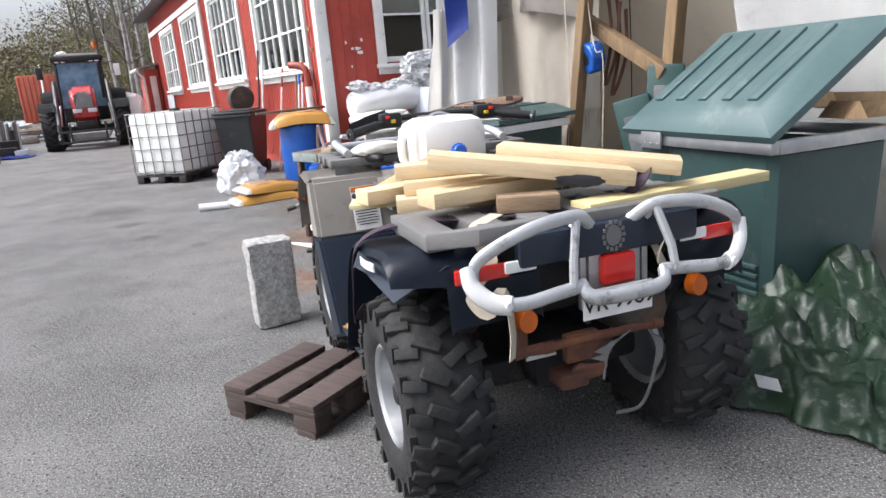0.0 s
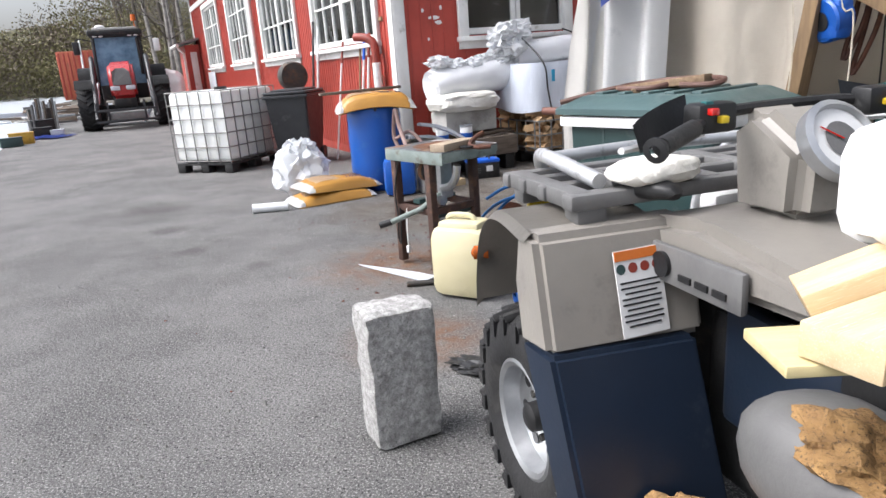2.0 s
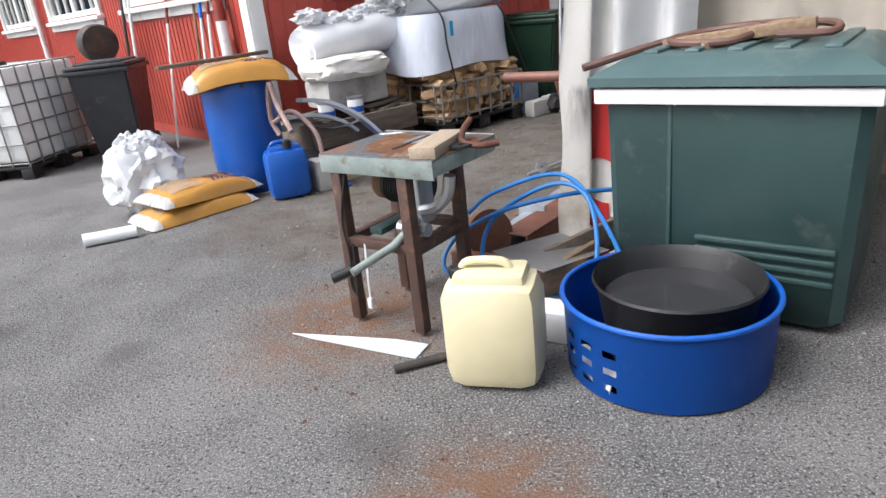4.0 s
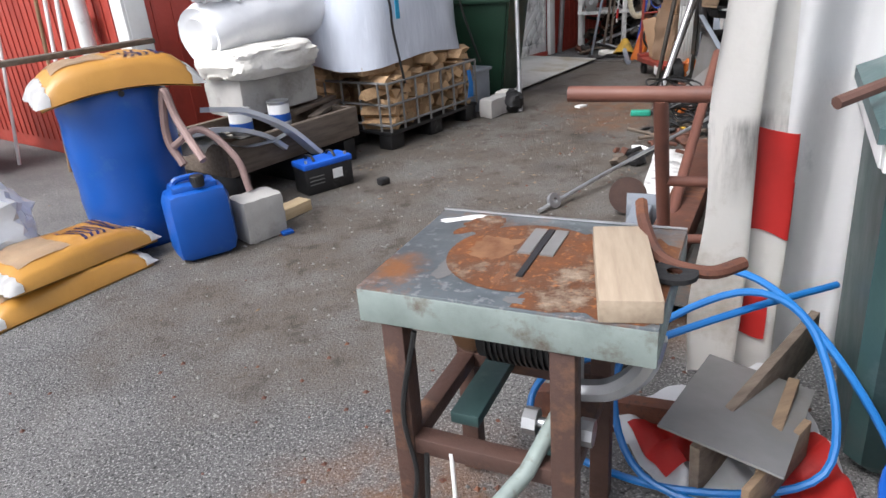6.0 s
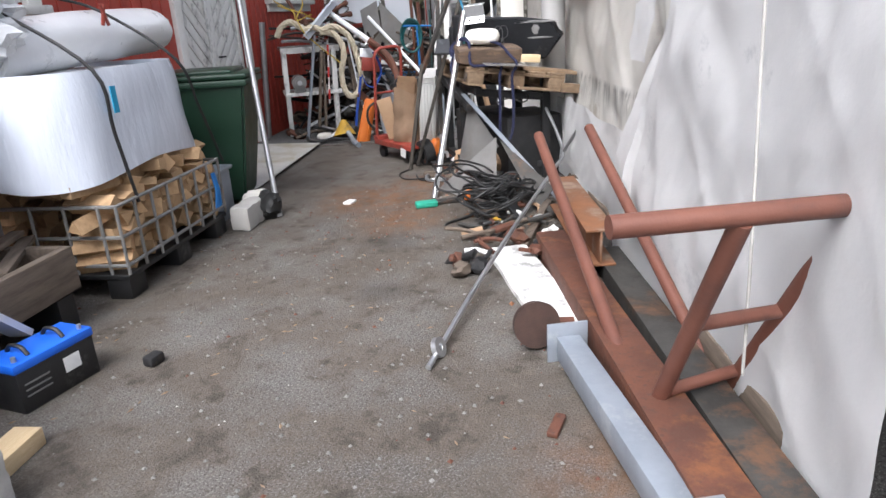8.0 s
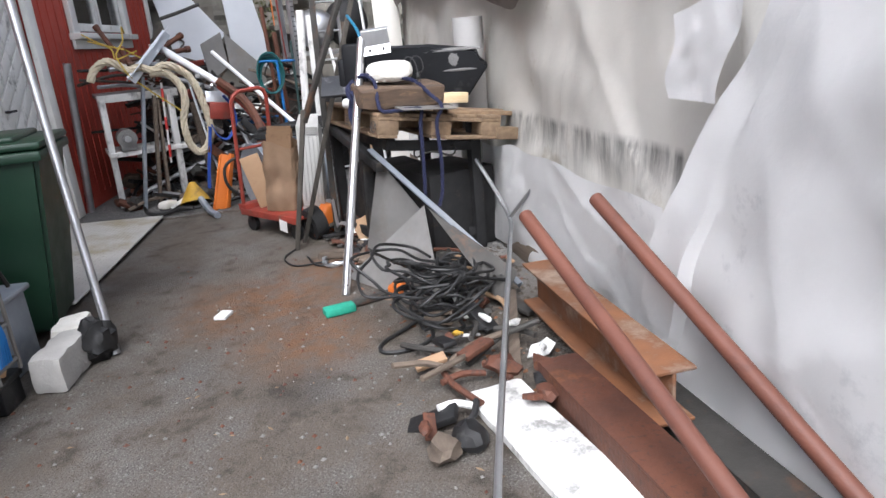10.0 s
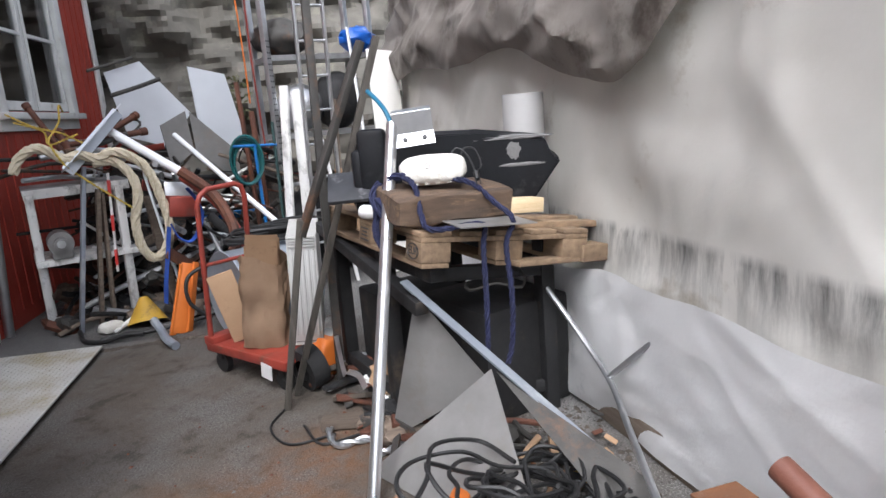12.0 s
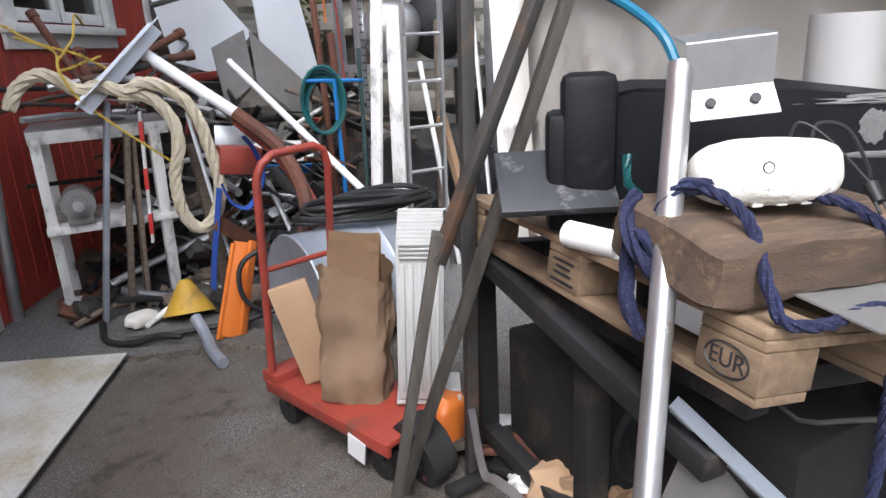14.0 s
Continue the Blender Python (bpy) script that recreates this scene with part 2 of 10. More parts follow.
GALVP = mk("grey_galvanised_beam", (0.28, 0.31, 0.35), (0.22, 0.245, 0.28), 5, 0.5, 0.35, bump=0.1, stain=(0.36, 0.38, 0.40), sscale=3, samt=0.3)
ALU = mk("aluminium", (0.66, 0.67, 0.68), (0.54, 0.55, 0.56), 6, 0.33, 0.9, bump=0.08)
SILVER = mk("scuffed_silver_tube", (0.56, 0.57, 0.58), (0.46, 0.47, 0.48), 7, 0.4, 0.55, bump=0.1, stain=(0.22, 0.21, 0.20), sscale=14, samt=0.25)
PLATE = mk("dull_sheet_steel", (0.235, 0.23, 0.225), (0.17, 0.167, 0.16), 3, 0.5, 0.3, bump=0.06, stain=(0.20, 0.18, 0.16), sscale=2, samt=0.3)
STEELD = mk("dark_steel", (0.012, 0.012, 0.013), (0.007, 0.007, 0.007), 6, 0.75, 0.0, bump=0.2, stain=(0.05, 0.038, 0.028), sscale=5, samt=0.25)
GRIMY = mk("grimy_grey_steel", (0.060, 0.057, 0.052), (0.034, 0.032, 0.029), 6, 0.65, 0.3, bump=0.25, stain=(0.13, 0.07, 0.04), sscale=4, samt=0.35)
BROWNFR = mk("brown_painted_frame", (0.075, 0.038, 0.028), (0.05, 0.027, 0.021), 6, 0.6, 0.1, bump=0.25, stain=(0.15, 0.075, 0.04), sscale=6, samt=0.3)
SAWTOP = mk("worn_grey_table_steel", (0.145, 0.165, 0.175), (0.085, 0.10, 0.11), 5, 0.42, 0.45, bump=0.1, stain=(0.25, 0.11, 0.045), sscale=3.5, samt=0.5, c3=(0.22, 0.235, 0.24))
SAWEDGE = mk("green_grey_enamel", (0.24, 0.285, 0.265), (0.17, 0.205, 0.19), 8, 0.5, 0.1, bump=0.2, stain=(0.11, 0.09, 0.07), sscale=9, samt=0.35)
NAVY = mk("navy_plastic", (0.011, 0.019, 0.036), (0.008, 0.014, 0.027), 3, 0.36, bump=0.05, rvar=0.1, stain=(0.03, 0.038, 0.055), sscale=6, samt=0.12)
TAUPE = mk("grey_beige_plastic", (0.25, 0.232, 0.205), (0.205, 0.19, 0.172), 3, 0.45, bump=0.1, stain=(0.17, 0.155, 0.14), sscale=6, samt=0.2)
GREYPL = mk("faded_grey_plastic", (0.145, 0.143, 0.14), (0.105, 0.104, 0.102), 5, 0.5, bump=0.15, stain=(0.10, 0.10, 0.10), sscale=6, samt=0.2)
BLACKPL = mk("black_plastic", (0.012, 0.012, 0.013), (0.008, 0.008, 0.008), 4, 0.5, bump=0.1, stain=(0.06, 0.058, 0.055), sscale=7, samt=0.15)
RUBBER = mk("tyre_rubber", (0.015, 0.015, 0.016), (0.010, 0.010, 0.010), 9, 0.8, bump=0.35, bscale=60, stain=(0.035, 0.033, 0.031), sscale=5, samt=0.2)
HOSE = mk("black_cable", (0.012, 0.012, 0.012), None, 9, 0.55, bump=0.1)
BLUEDR = mk("blue_barrel_plastic", (0.008, 0.085, 0.38), (0.007, 0.066, 0.31), 2, 0.33, bump=0.12, bscale=12, stain=(0.025, 0.11, 0.36), sscale=4, samt=0.15)
BLUEBR = mk("bright_blue_plastic", (0.015, 0.13, 0.66), (0.012, 0.10, 0.55), 3, 0.4, bump=0.05)
BLUEHOSE = mk("blue_hose", (0.015, 0.15, 0.42), (0.012, 0.12, 0.35), 5, 0.4, bump=0.05)
TEAL = mk("teal_hose", (0.006, 0.085, 0.085), (0.005, 0.065, 0.07), 5, 0.4, bump=0.05)
NAVYROPE = mk("navy_rope", (0.007, 0.010, 0.045), (0.005, 0.007, 0.030), 30, 0.85, bump=0.6, bscale=120, c3=(0.05, 0.055, 0.11))
CREAMROPE = mk("cream_rope", (0.60, 0.54, 0.42), (0.46, 0.40, 0.28), 30, 0.9, bump=0.6, bscale=120)
YELROPE = mk("yellow_cord", (0.50, 0.36, 0.05), (0.42, 0.30, 0.05), 20, 0.7, bump=0.2)
CREAMPL = mk("yellowed_plastic", (0.60, 0.55, 0.36), (0.53, 0.48, 0.30), 2, 0.4, bump=0.08, sss=0.3, stain=(0.42, 0.38, 0.25), sscale=3, samt=0.15)
HULLPL = mk("black_moulded_polymer", (0.009, 0.010, 0.012), (0.006, 0.006, 0.007), 5, 0.55, bump=0.15, bscale=30, stain=(0.03, 0.03, 0.03), sscale=6, samt=0.15)
HULLPL.node_tree.nodes["Principled BSDF"].inputs["Specular IOR Level"].default_value = 0.2
WHITEEN = mk("yellowed_white_enamel", (0.44, 0.44, 0.425), (0.37, 0.365, 0.35), 3, 0.4, bump=0.1, stain=(0.36, 0.32, 0.26), sscale=5, samt=0.25)
RUSTTOP = mk("worn_rusty_plate", (0.20, 0.070, 0.022), (0.085, 0.045, 0.028), 7, 0.62, 0.3, bump=0.25, stain=(0.32, 0.25, 0.18), sscale=7, samt=0.3, c3=(0.30, 0.12, 0.04))
WHITEPL = mk("white_plastic", (0.78, 0.78, 0.77), (0.70, 0.70, 0.69), 3, 0.38, bump=0.08, sss=0.15, stain=(0.55, 0.53, 0.50), sscale=4, samt=0.12)
IBCPL = mk("milky_tank_plastic", (0.80, 0.81, 0.79), (0.74, 0.75, 0.73), 2, 0.3, bump=0.08, sss=0.25)
GREENBIN = mk("dark_green_bin_plastic", (0.030, 0.062, 0.060), (0.022, 0.047, 0.046), 2.5, 0.45, bump=0.12, bscale=40, stain=(0.065, 0.09, 0.085), sscale=5, samt=0.15)
GREENLID = mk("faded_green_lid_plastic", (0.060, 0.105, 0.105), (0.044, 0.080, 0.082), 2.5, 0.4, bump=0.12, bscale=40, stain=(0.11, 0.15, 0.145), sscale=3, samt=0.25)
WBING = mk("green_wheelie_plastic", (0.012, 0.040, 0.022), (0.009, 0.030, 0.017), 3, 0.42, bump=0.1)
ANTHR = mk("anthracite_plastic", (0.028, 0.030, 0.033), (0.020, 0.021, 0.024), 3, 0.5, bump=0.15, stain=(0.06, 0.06, 0.06), sscale=6, samt=0.2)
BAGOR = mk("orange_printed_bag", (0.46, 0.235, 0.045), (0.40, 0.195, 0.035), 3, 0.35, bump=0.3, bscale=14)
BAGTAN = mk("pale_bag_print", (0.62, 0.46, 0.30), None, 5, 0.4, bump=0.2, bscale=14)
BAGBLUE = mk("blue_bag_print", (0.03, 0.035, 0.16), None, 5, 0.4, bump=0.1)
FILM = film_material("clear_plastic_film", (0.72, 0.74, 0.76), 0.72)
WRAPW = mk("white_wrap_film", (0.74, 0.75, 0.76), (0.66, 0.67, 0.69), 2.5, 0.3, bump=0.45, bscale=10, rvar=0.1)
WRAPB = mk("bluish_stretch_film", (0.58, 0.62, 0.69), (0.50, 0.54, 0.61), 2.0, 0.25, bump=0.45, bscale=9, stretch=(3, 3, 0.6), rvar=0.1)
FOAMW = mk("white_fleece", (0.72, 0.70, 0.65), (0.62, 0.60, 0.54), 9, 0.9, bump=0.8, bscale=45)
FOAMY = mk("torn_yellow_foam", (0.34, 0.20, 0.075), (0.22, 0.125, 0.05), 18, 0.95, bump=1.0, bscale=60, c3=(0.10, 0.06, 0.03))
LOG = mk("split_firewood", (0.45, 0.30, 0.165), (0.34, 0.215, 0.11), 5, 0.8, bump=0.3, bscale=40, stretch=(6, 6, 1), rand=0.25)
BARK = mk("bark", (0.105, 0.085, 0.07), (0.06, 0.05, 0.042), 8, 0.9, bump=0.8, bscale=20)
CARD = mk("brown_cardboard", (0.36, 0.235, 0.14), (0.30, 0.19, 0.11), 3, 0.85, bump=0.2, bscale=20, stain=(0.2, 0.125, 0.08), sscale=4, samt=0.25)
PAPER = mk("brown_paper_sack", (0.40, 0.275, 0.18), (0.32, 0.215, 0.135), 4, 0.8, bump=0.5, bscale=12)
REDPAINT = mk("worn_red_enamel", (0.27, 0.040, 0.024), (0.19, 0.032, 0.022), 7, 0.5, bump=0.15, stain=(0.12, 0.05, 0.035), sscale=8, samt=0.3)
ORANGE = mk("orange_plastic", (0.62, 0.17, 0.025), (0.52, 0.13, 0.02), 5, 0.45, bump=0.1)
YELPL = mk("yellow_plastic", (0.52, 0.32, 0.035), (0.42, 0.25, 0.03), 5, 0.5, bump=0.1, stain=(0.2, 0.13, 0.04), sscale=7, samt=0.3)
REDLENS = mk("red_lens", (0.58, 0.018, 0.012), (0.45, 0.012, 0.01), 8, 0.15, bump=0.1, bscale=90, coat=0.5)
ORLENS = mk("orange_lens", (0.50, 0.11, 0.01), None, 8, 0.2, bump=0.05)
REDCLOTH = mk("red_tarpaulin", (0.60, 0.035, 0.03), (0.50, 0.03, 0.025), 4, 0.45, bump=0.3, bscale=10)
TRACRED = mk("tractor_red", (0.42, 0.022, 0.022), (0.34, 0.018, 0.018), 3, 0.3, bump=0.03, coat=0.3)
BLUEGLASS = mk("bluish_cab_glass", (0.16, 0.28, 0.40), (0.07, 0.14, 0.22), 3, 0.08, bump=0.0)
CHECKER = mk("checker_plate", (0.55, 0.545, 0.51), (0.46, 0.455, 0.42), 3, 0.5, 0.1, bump=0.15, stain=(0.36, 0.31, 0.20), sscale=1.5, samt=0.35)
LIGHTPANEL = mk("pale_grey_panel", (0.60, 0.63, 0.67), (0.54, 0.57, 0.61), 2, 0.35, 0.1, bump=0.05)
ROCK = mk("grey_rock", (0.145, 0.135, 0.115), (0.085, 0.08, 0.068), 1.6, 0.95, bump=0.9, bscale=9, stain=(0.19, 0.18, 0.14), sscale=2.5, samt=0.3)
WATER = mk("fjord_water", (0.40, 0.43, 0.45), (0.46, 0.49, 0.51), 0.05, 0.3, bump=0.25, bscale=2.5, rvar=0.05)
HILL = mk("wooded_slope", (0.050, 0.046, 0.022), (0.075, 0.068, 0.034), 0.06, 0.95, bump=1.0, bscale=0.8, c3=(0.045, 0.05, 0.025))
LEAF = mk("spring_leaves", (0.085, 0.088, 0.030), (0.055, 0.062, 0.024), 0.6, 0.8, bump=0.0, rand=0.35)
TWIG = mk("bare_twigs", (0.10, 0.085, 0.068), (0.07, 0.06, 0.048), 3, 0.9, bump=0.2, rand=0.2)
BIRCH = mk("pale_birch_bark", (0.36, 0.34, 0.31), (0.14, 0.12, 0.11), 2.5, 0.9, bump=0.2)
PURPLE = mk("dark_purple_webbing", (0.050, 0.032, 0.048), (0.035, 0.022, 0.034), 20, 0.85, bump=0.4, bscale=150)
WEBBING = mk("beige_webbing", (0.52, 0.46, 0.37), (0.44, 0.39, 0.31), 20, 0.85, bump=0.4, bscale=150)
BLUEWEB = mk("blue_webbing", (0.02, 0.07, 0.34), None, 20, 0.8, bump=0.3)
INK = mk("dark_ink", (0.02, 0.02, 0.022), None, 5, 0.6, bump=0.0)
LABELW = mk("white_sticker", (0.78, 0.78, 0.77), None, 5, 0.5, bump=0.0)
YELSTICK = mk("yellow_sticker", (0.70, 0.50, 0.02), None, 5, 0.5, bump=0.0)
GRAVEL = mk("loose_grit", (0.22, 0.215, 0.20), (0.10, 0.095, 0.09), 30, 0.95, bump=0.3)
DIRT = mk("scrap_litter_dirt", (0.085, 0.068, 0.052), (0.05, 0.042, 0.034), 6, 0.95, bump=1.0, bscale=25)


# ---- builders ----
def V(*a):
    return Vector(a)


def B():
    return bmesh.new()


def finish(bm, name, material, smooth=None):
    bmesh.ops.recalc_face_normals(bm, faces=bm.faces)
    me = bpy.data.meshes.new(name)
    bm.to_mesh(me)
    bm.free()
    me.materials.append(material)
    if smooth is not None:
        me.shade_smooth()
        me.set_sharp_from_angle(angle=radians(smooth))
    return me


def part(name, bm, material, parent, label="", smooth=40):
    ob = new(name, finish(bm, name, material, smooth))
    ob.parent = parent
    return tagged(ob, label)


def thing(name, m, label, category, group="", kind=""):
    ob = new(name)
    ob.empty_display_size = 0.1
    ob.matrix_world = m
    return tagged(ob, label, category, group, kind)


def solo(name, bm, material, m, label, category, group="", kind="", smooth=40):
    ob = new(name, finish(bm, name, material, smooth))
    ob.matrix_world = m
    return tagged(ob, label, category, group, kind)


ID = Matrix.Identity(4)


def box(bm, c, s, m=ID, bev=0.0):
    r = bmesh.ops.create_cube(bm, size=1, matrix=m @ Matrix.Translation(c) @ Matrix.Diagonal((*s, 1)))
    if bev:
        es = list({e for v in r["verts"] for e in v.link_edges})
        bmesh.ops.bevel(bm, geom=es, offset=bev, segments=2, affect="EDGES", profile=0.5)


def axis(p0, p1):
    d = V(*p1) - V(*p0)
    q = d.to_track_quat("Z", "Y").to_matrix().to_4x4()
    return Matrix.Translation((V(*p0) + V(*p1)) / 2) @ q, d.length


def cyl(bm, p0, p1, r0, r1=None, seg=12, caps=True):
    m, L = axis(p0, p1)
    bmesh.ops.create_cone(bm, cap_ends=caps, segments=seg, radius1=r0, radius2=r0 if r1 is None else r1, depth=L, matrix=m)


def bar(bm, p0, p1, w, h, bev=0.0, roll=0):
    m, L = axis(p0, p1)
    box(bm, (0, 0, 0), (w, h, L), m @ pose(0, 0, 0, 0, 0, roll), bev)


def spline(pts, n=6):
    p = [V(*a) for a in pts]
    p = [p[0] * 2 - p[1]] + p + [p[-1] * 2 - p[-2]]
    out = []
    for i in range(1, len(p) - 2):
        a, b, c, d = p[i - 1:i + 3]
        for k in range(n):
            t = k / n
            out.append(0.5 * (2 * b + (c - a) * t + (2 * a - 5 * b + 4 * c - d) * t * t + (3 * b - a - 3 * c + d) * t ** 3))
    out.append(p[-2])
    return out


def sweep(bm, pts, ring, close=True):
    """Sweeps a closed 2D ring along points."""
    pts = [V(*a) for a in pts]
    up = V(0.13, 0.21, 0.97)
    rows, nrm = [], None
    for i, p in enumerate(pts):
        d = (pts[min(i + 1, len(pts) - 1)] - pts[max(i - 1, 0)])
        d = d.normalized() if d.length > 1e-9 else V(0, 0, 1)
        if nrm is None:
            nrm = d.cross(up if abs(d.dot(up)) < 0.95 else V(1, 0, 0)).normalized()
        nrm = (nrm - d * nrm.dot(d)).normalized()
        bi = d.cross(nrm)
        rows.append([bm.verts.new(p + nrm * x + bi * y) for x, y in ring])
    k = len(ring)
    for a, b in zip(rows, rows[1:]):
        for j in range(k):
            bm.faces.new((a[j], a[(j + 1) % k], b[(j + 1) % k], b[j]))
    if close:
        bm.faces.new(rows[0][::-1])
        bm.faces.new(rows[-1])


def tube(bm, pts, r, seg=8, n=0):
    if n:
        pts = spline(pts, n)
    sweep(bm, pts, [(r * math.cos(2 * math.pi * k / seg), r * math.sin(2 * math.pi * k / seg)) for k in range(seg)])


def ribbon(bm, pts, w, t, n=0):
    if n:
        pts = spline(pts, n)
    sweep(bm, pts, [(-w / 2, -t / 2), (w / 2, -t / 2), (w / 2, t / 2), (-w / 2, t / 2)])


def lathe(bm, prof, seg=24, m=ID):
    rows = []
    for r, z in prof:
        rows.append([bm.verts.new(m @ V(r * math.cos(2 * math.pi * k / seg), r * math.sin(2 * math.pi * k / seg), z)) for k in range(seg)])
    for a, b in zip(rows, rows[1:]):
        for j in range(seg):
            bm.faces.new((a[j], a[(j + 1) % seg], b[(j + 1) % seg], b[j]))
    return rows


def cap(bm, row):
    bm.faces.new(row)


def sheet(bm, f, nu, nv, th=0.0):
    g = [[bm.verts.new(f(i / nu, j / nv)) for j in range(nv + 1)] for i in range(nu + 1)]
    fs = [bm.faces.new((g[i][j], g[i + 1][j], g[i + 1][j + 1], g[i][j + 1])) for i in range(nu) for j in range(nv)]
    if th:
        bmesh.ops.solidify(bm, geom=fs, thickness=th)
    return g


def prism(bm, pts, vec):
    a = [bm.verts.new(V(*p)) for p in pts]
    b = [bm.verts.new(V(*p) + V(*vec)) for p in pts]
    k = len(a)
    bm.faces.new(a[::-1])
    bm.faces.new(b)
    for j in range(k):
        bm.faces.new((a[j], a[(j + 1) % k], b[(j + 1) % k], b[j]))


def blob(bm, c, s, amp=0.15, freq=2.0, sub=3, seed=0.0, m=ID, flat=0.0):
    r = bmesh.ops.create_icosphere(bm, subdivisions=sub, radius=1)
    for v in r["verts"]:
        p = v.co.copy()
        if flat:
            p = V(*(math.copysign(abs(a) ** (1 - flat), a) for a in p))
        k = 1 + amp * noise.noise(p * freq + V(seed, seed * 2.3, 7)) + amp * 0.5 * noise.noise(p * freq * 2.7 + V(3, seed, 1))
        v.co = m @ (V(*c) + V(p.x * s[0], p.y * s[1], p.z * s[2]) * k)


def rough_box(bm, c, s, amp=0.006, cuts=6, m=ID, seed=0.0, freq=14.0):
    """A block with worn, uneven faces and chipped corners."""
    faces = ((0, 1, 2, 1), (0, 1, 2, -1), (1, 2, 0, 1), (1, 2, 0, -1), (2, 0, 1, 1), (2, 0, 1, -1))
    made, n = {}, cuts + 1
    for ua, va, wa, sg in faces:
        for i in range(n):
            for j in range(n):
                quad_ = []
                for di, dj in ((0, 0), (1, 0), (1, 1), (0, 1)):
                    co = [0, 0, 0]
                    co[ua], co[va], co[wa] = i + di, j + dj, n if sg > 0 else 0
                    key = tuple(co)
                    if key not in made:
                        made[key] = bm.verts.new(V(*[q / n - 0.5 for q in key]))
                    quad_.append(made[key])
                bm.faces.new(quad_)
    for v in made.values():
        p = v.co
        edge = sum(abs(abs(a) - 0.5) < 1e-4 for a in p)
        q = V(p.x * s[0], p.y * s[1], p.z * s[2])
        d = noise.noise_vector(q * freq + V(seed, seed, seed)) * amp
        q += d - q.normalized() * amp * (0.0, 0.0, 0.8, 1.9)[edge]
        v.co = m @ (V(*c) + q)


def text_mesh(s, size, depth=0.001):
    cu = bpy.data.curves.new("lettering", "FONT")
    cu.body, cu.size, cu.extrude, cu.align_x, cu.align_y = s, size, depth, "CENTER", "CENTER"
    ob = bpy.data.objects.new("lettering", cu)
    scene.collection.objects.link(ob)
    dg = bpy.context.evaluated_depsgraph_get()
    me = bpy.data.meshes.new_from_object(ob.evaluated_get(dg))
    bpy.data.objects.remove(ob)
    bpy.data.curves.remove(cu)
    return me


def lettering(name, s, size, material, parent, m, label=""):
    me = text_mesh(s, size)
    me.materials.clear()
    me.materials.append(material)
    ob = new(name, me)
    ob.parent = parent
    ob.matrix_local = m
    return tagged(ob, label)

# ---- the yard: one ground sheet with the quay edge, water, far shore ----
QUAY = V(-13.9, 15.0, 0)
UDIR, NDIR = V(-0.59, 0.807, 0), V(-0.807, -0.59, 0)
bm = B()
ds = [(-900, 0.6), (-120, 0.1), (-60, 0), (-30, 0), (-12, 0), (0, 0), (0.15, -1.6), (6, -3.0), (900, -4.0)]
us = [-900, -60, -30, -15, 0, 15, 30, 60, 120, 900]
g = [[bm.verts.new(QUAY + UDIR * u + NDIR * d + V(0, 0, z)) for d, z in ds] for u in us]
for i in range(len(us) - 1):
    for j in range(len(ds) - 1):
        bm.faces.new((g[i][j], g[i + 1][j], g[i + 1][j + 1], g[i][j + 1]))
solo("ground", bm, ASPHALT, ID, "worn grey asphalt yard with rust and oil stains", "ground", kind="structure", smooth=20)
bm = B()
prism(bm, [QUAY + UDIR * -700 + NDIR * 0.3 + V(0, 0, -1.3), QUAY + UDIR * 800 + NDIR * 0.3 + V(0, 0, -1.3), QUAY + UDIR * 800 + NDIR * 900 + V(0, 0, -1.3), QUAY + UDIR * -700 + NDIR * 900 + V(0, 0, -1.3)], (0, 0, -0.3))
solo("water", bm, WATER, ID, "pale grey calm fjord water beside the quay", "water", kind="structure")


def hill(name, c, s, ang, label, seed, n=60):
    bm = B()
    m = pose(c[0], c[1], c[2], 0, 0, ang)

    def f(u, v):
        x, y = (u - 0.5) * 2, (v - 0.5) * 2
        h = max(0.0, 1 - x * x) ** 0.8 * max(0.0, 1 - y * y) ** 0.7
        h *= 0.85 + 0.5 * noise.noise(V(x * 2.2 + seed, y * 2, seed))
        return m @ V(x * s[0], y * s[1], h * s[2] - 3 + 1.2 * noise.noise(V(x * 18, y * 14, seed)))
    sheet(bm, f, n, n // 2)
    return solo(name, bm, HILL, ID, label, "hill", kind="structure")


hill("backdrop_hill", (-195, 330, 0), (176, 99, 27), -25, "wooded hillside with early spring trees", 1.0)
hill("backdrop_far_hill", (-430, 450, 0), (230, 80, 50), 40, "distant wooded hill across the water", 4.0)
hill("backdrop_wood_slope", (-9, 58, 0), (22, 15, 9), 8, "steep wooded slope behind the red house", 7.0)

# ---- the red house: local x along the front wall, local y along the long side ----
HOUSE = pose(-2.05, 8.72, 0, 0, 0, 36.1)
house = thing("wooden_house", HOUSE, "red painted wooden house with white window frames", "house")
FRONT_L, SIDE_L, WALL_H = 9.64, 19.2, 4.3
front_open = [(0.99, 2.60, 1.62, 3.05), (4.62, 6.15, 0.06, 2.16), (7.08, 8.60, 1.72, 3.1)]
side_open = [(s - 1.42, s + 1.42, 1.64, 3.50) for s in (2.0, 6.05, 10.2, 14.7)]


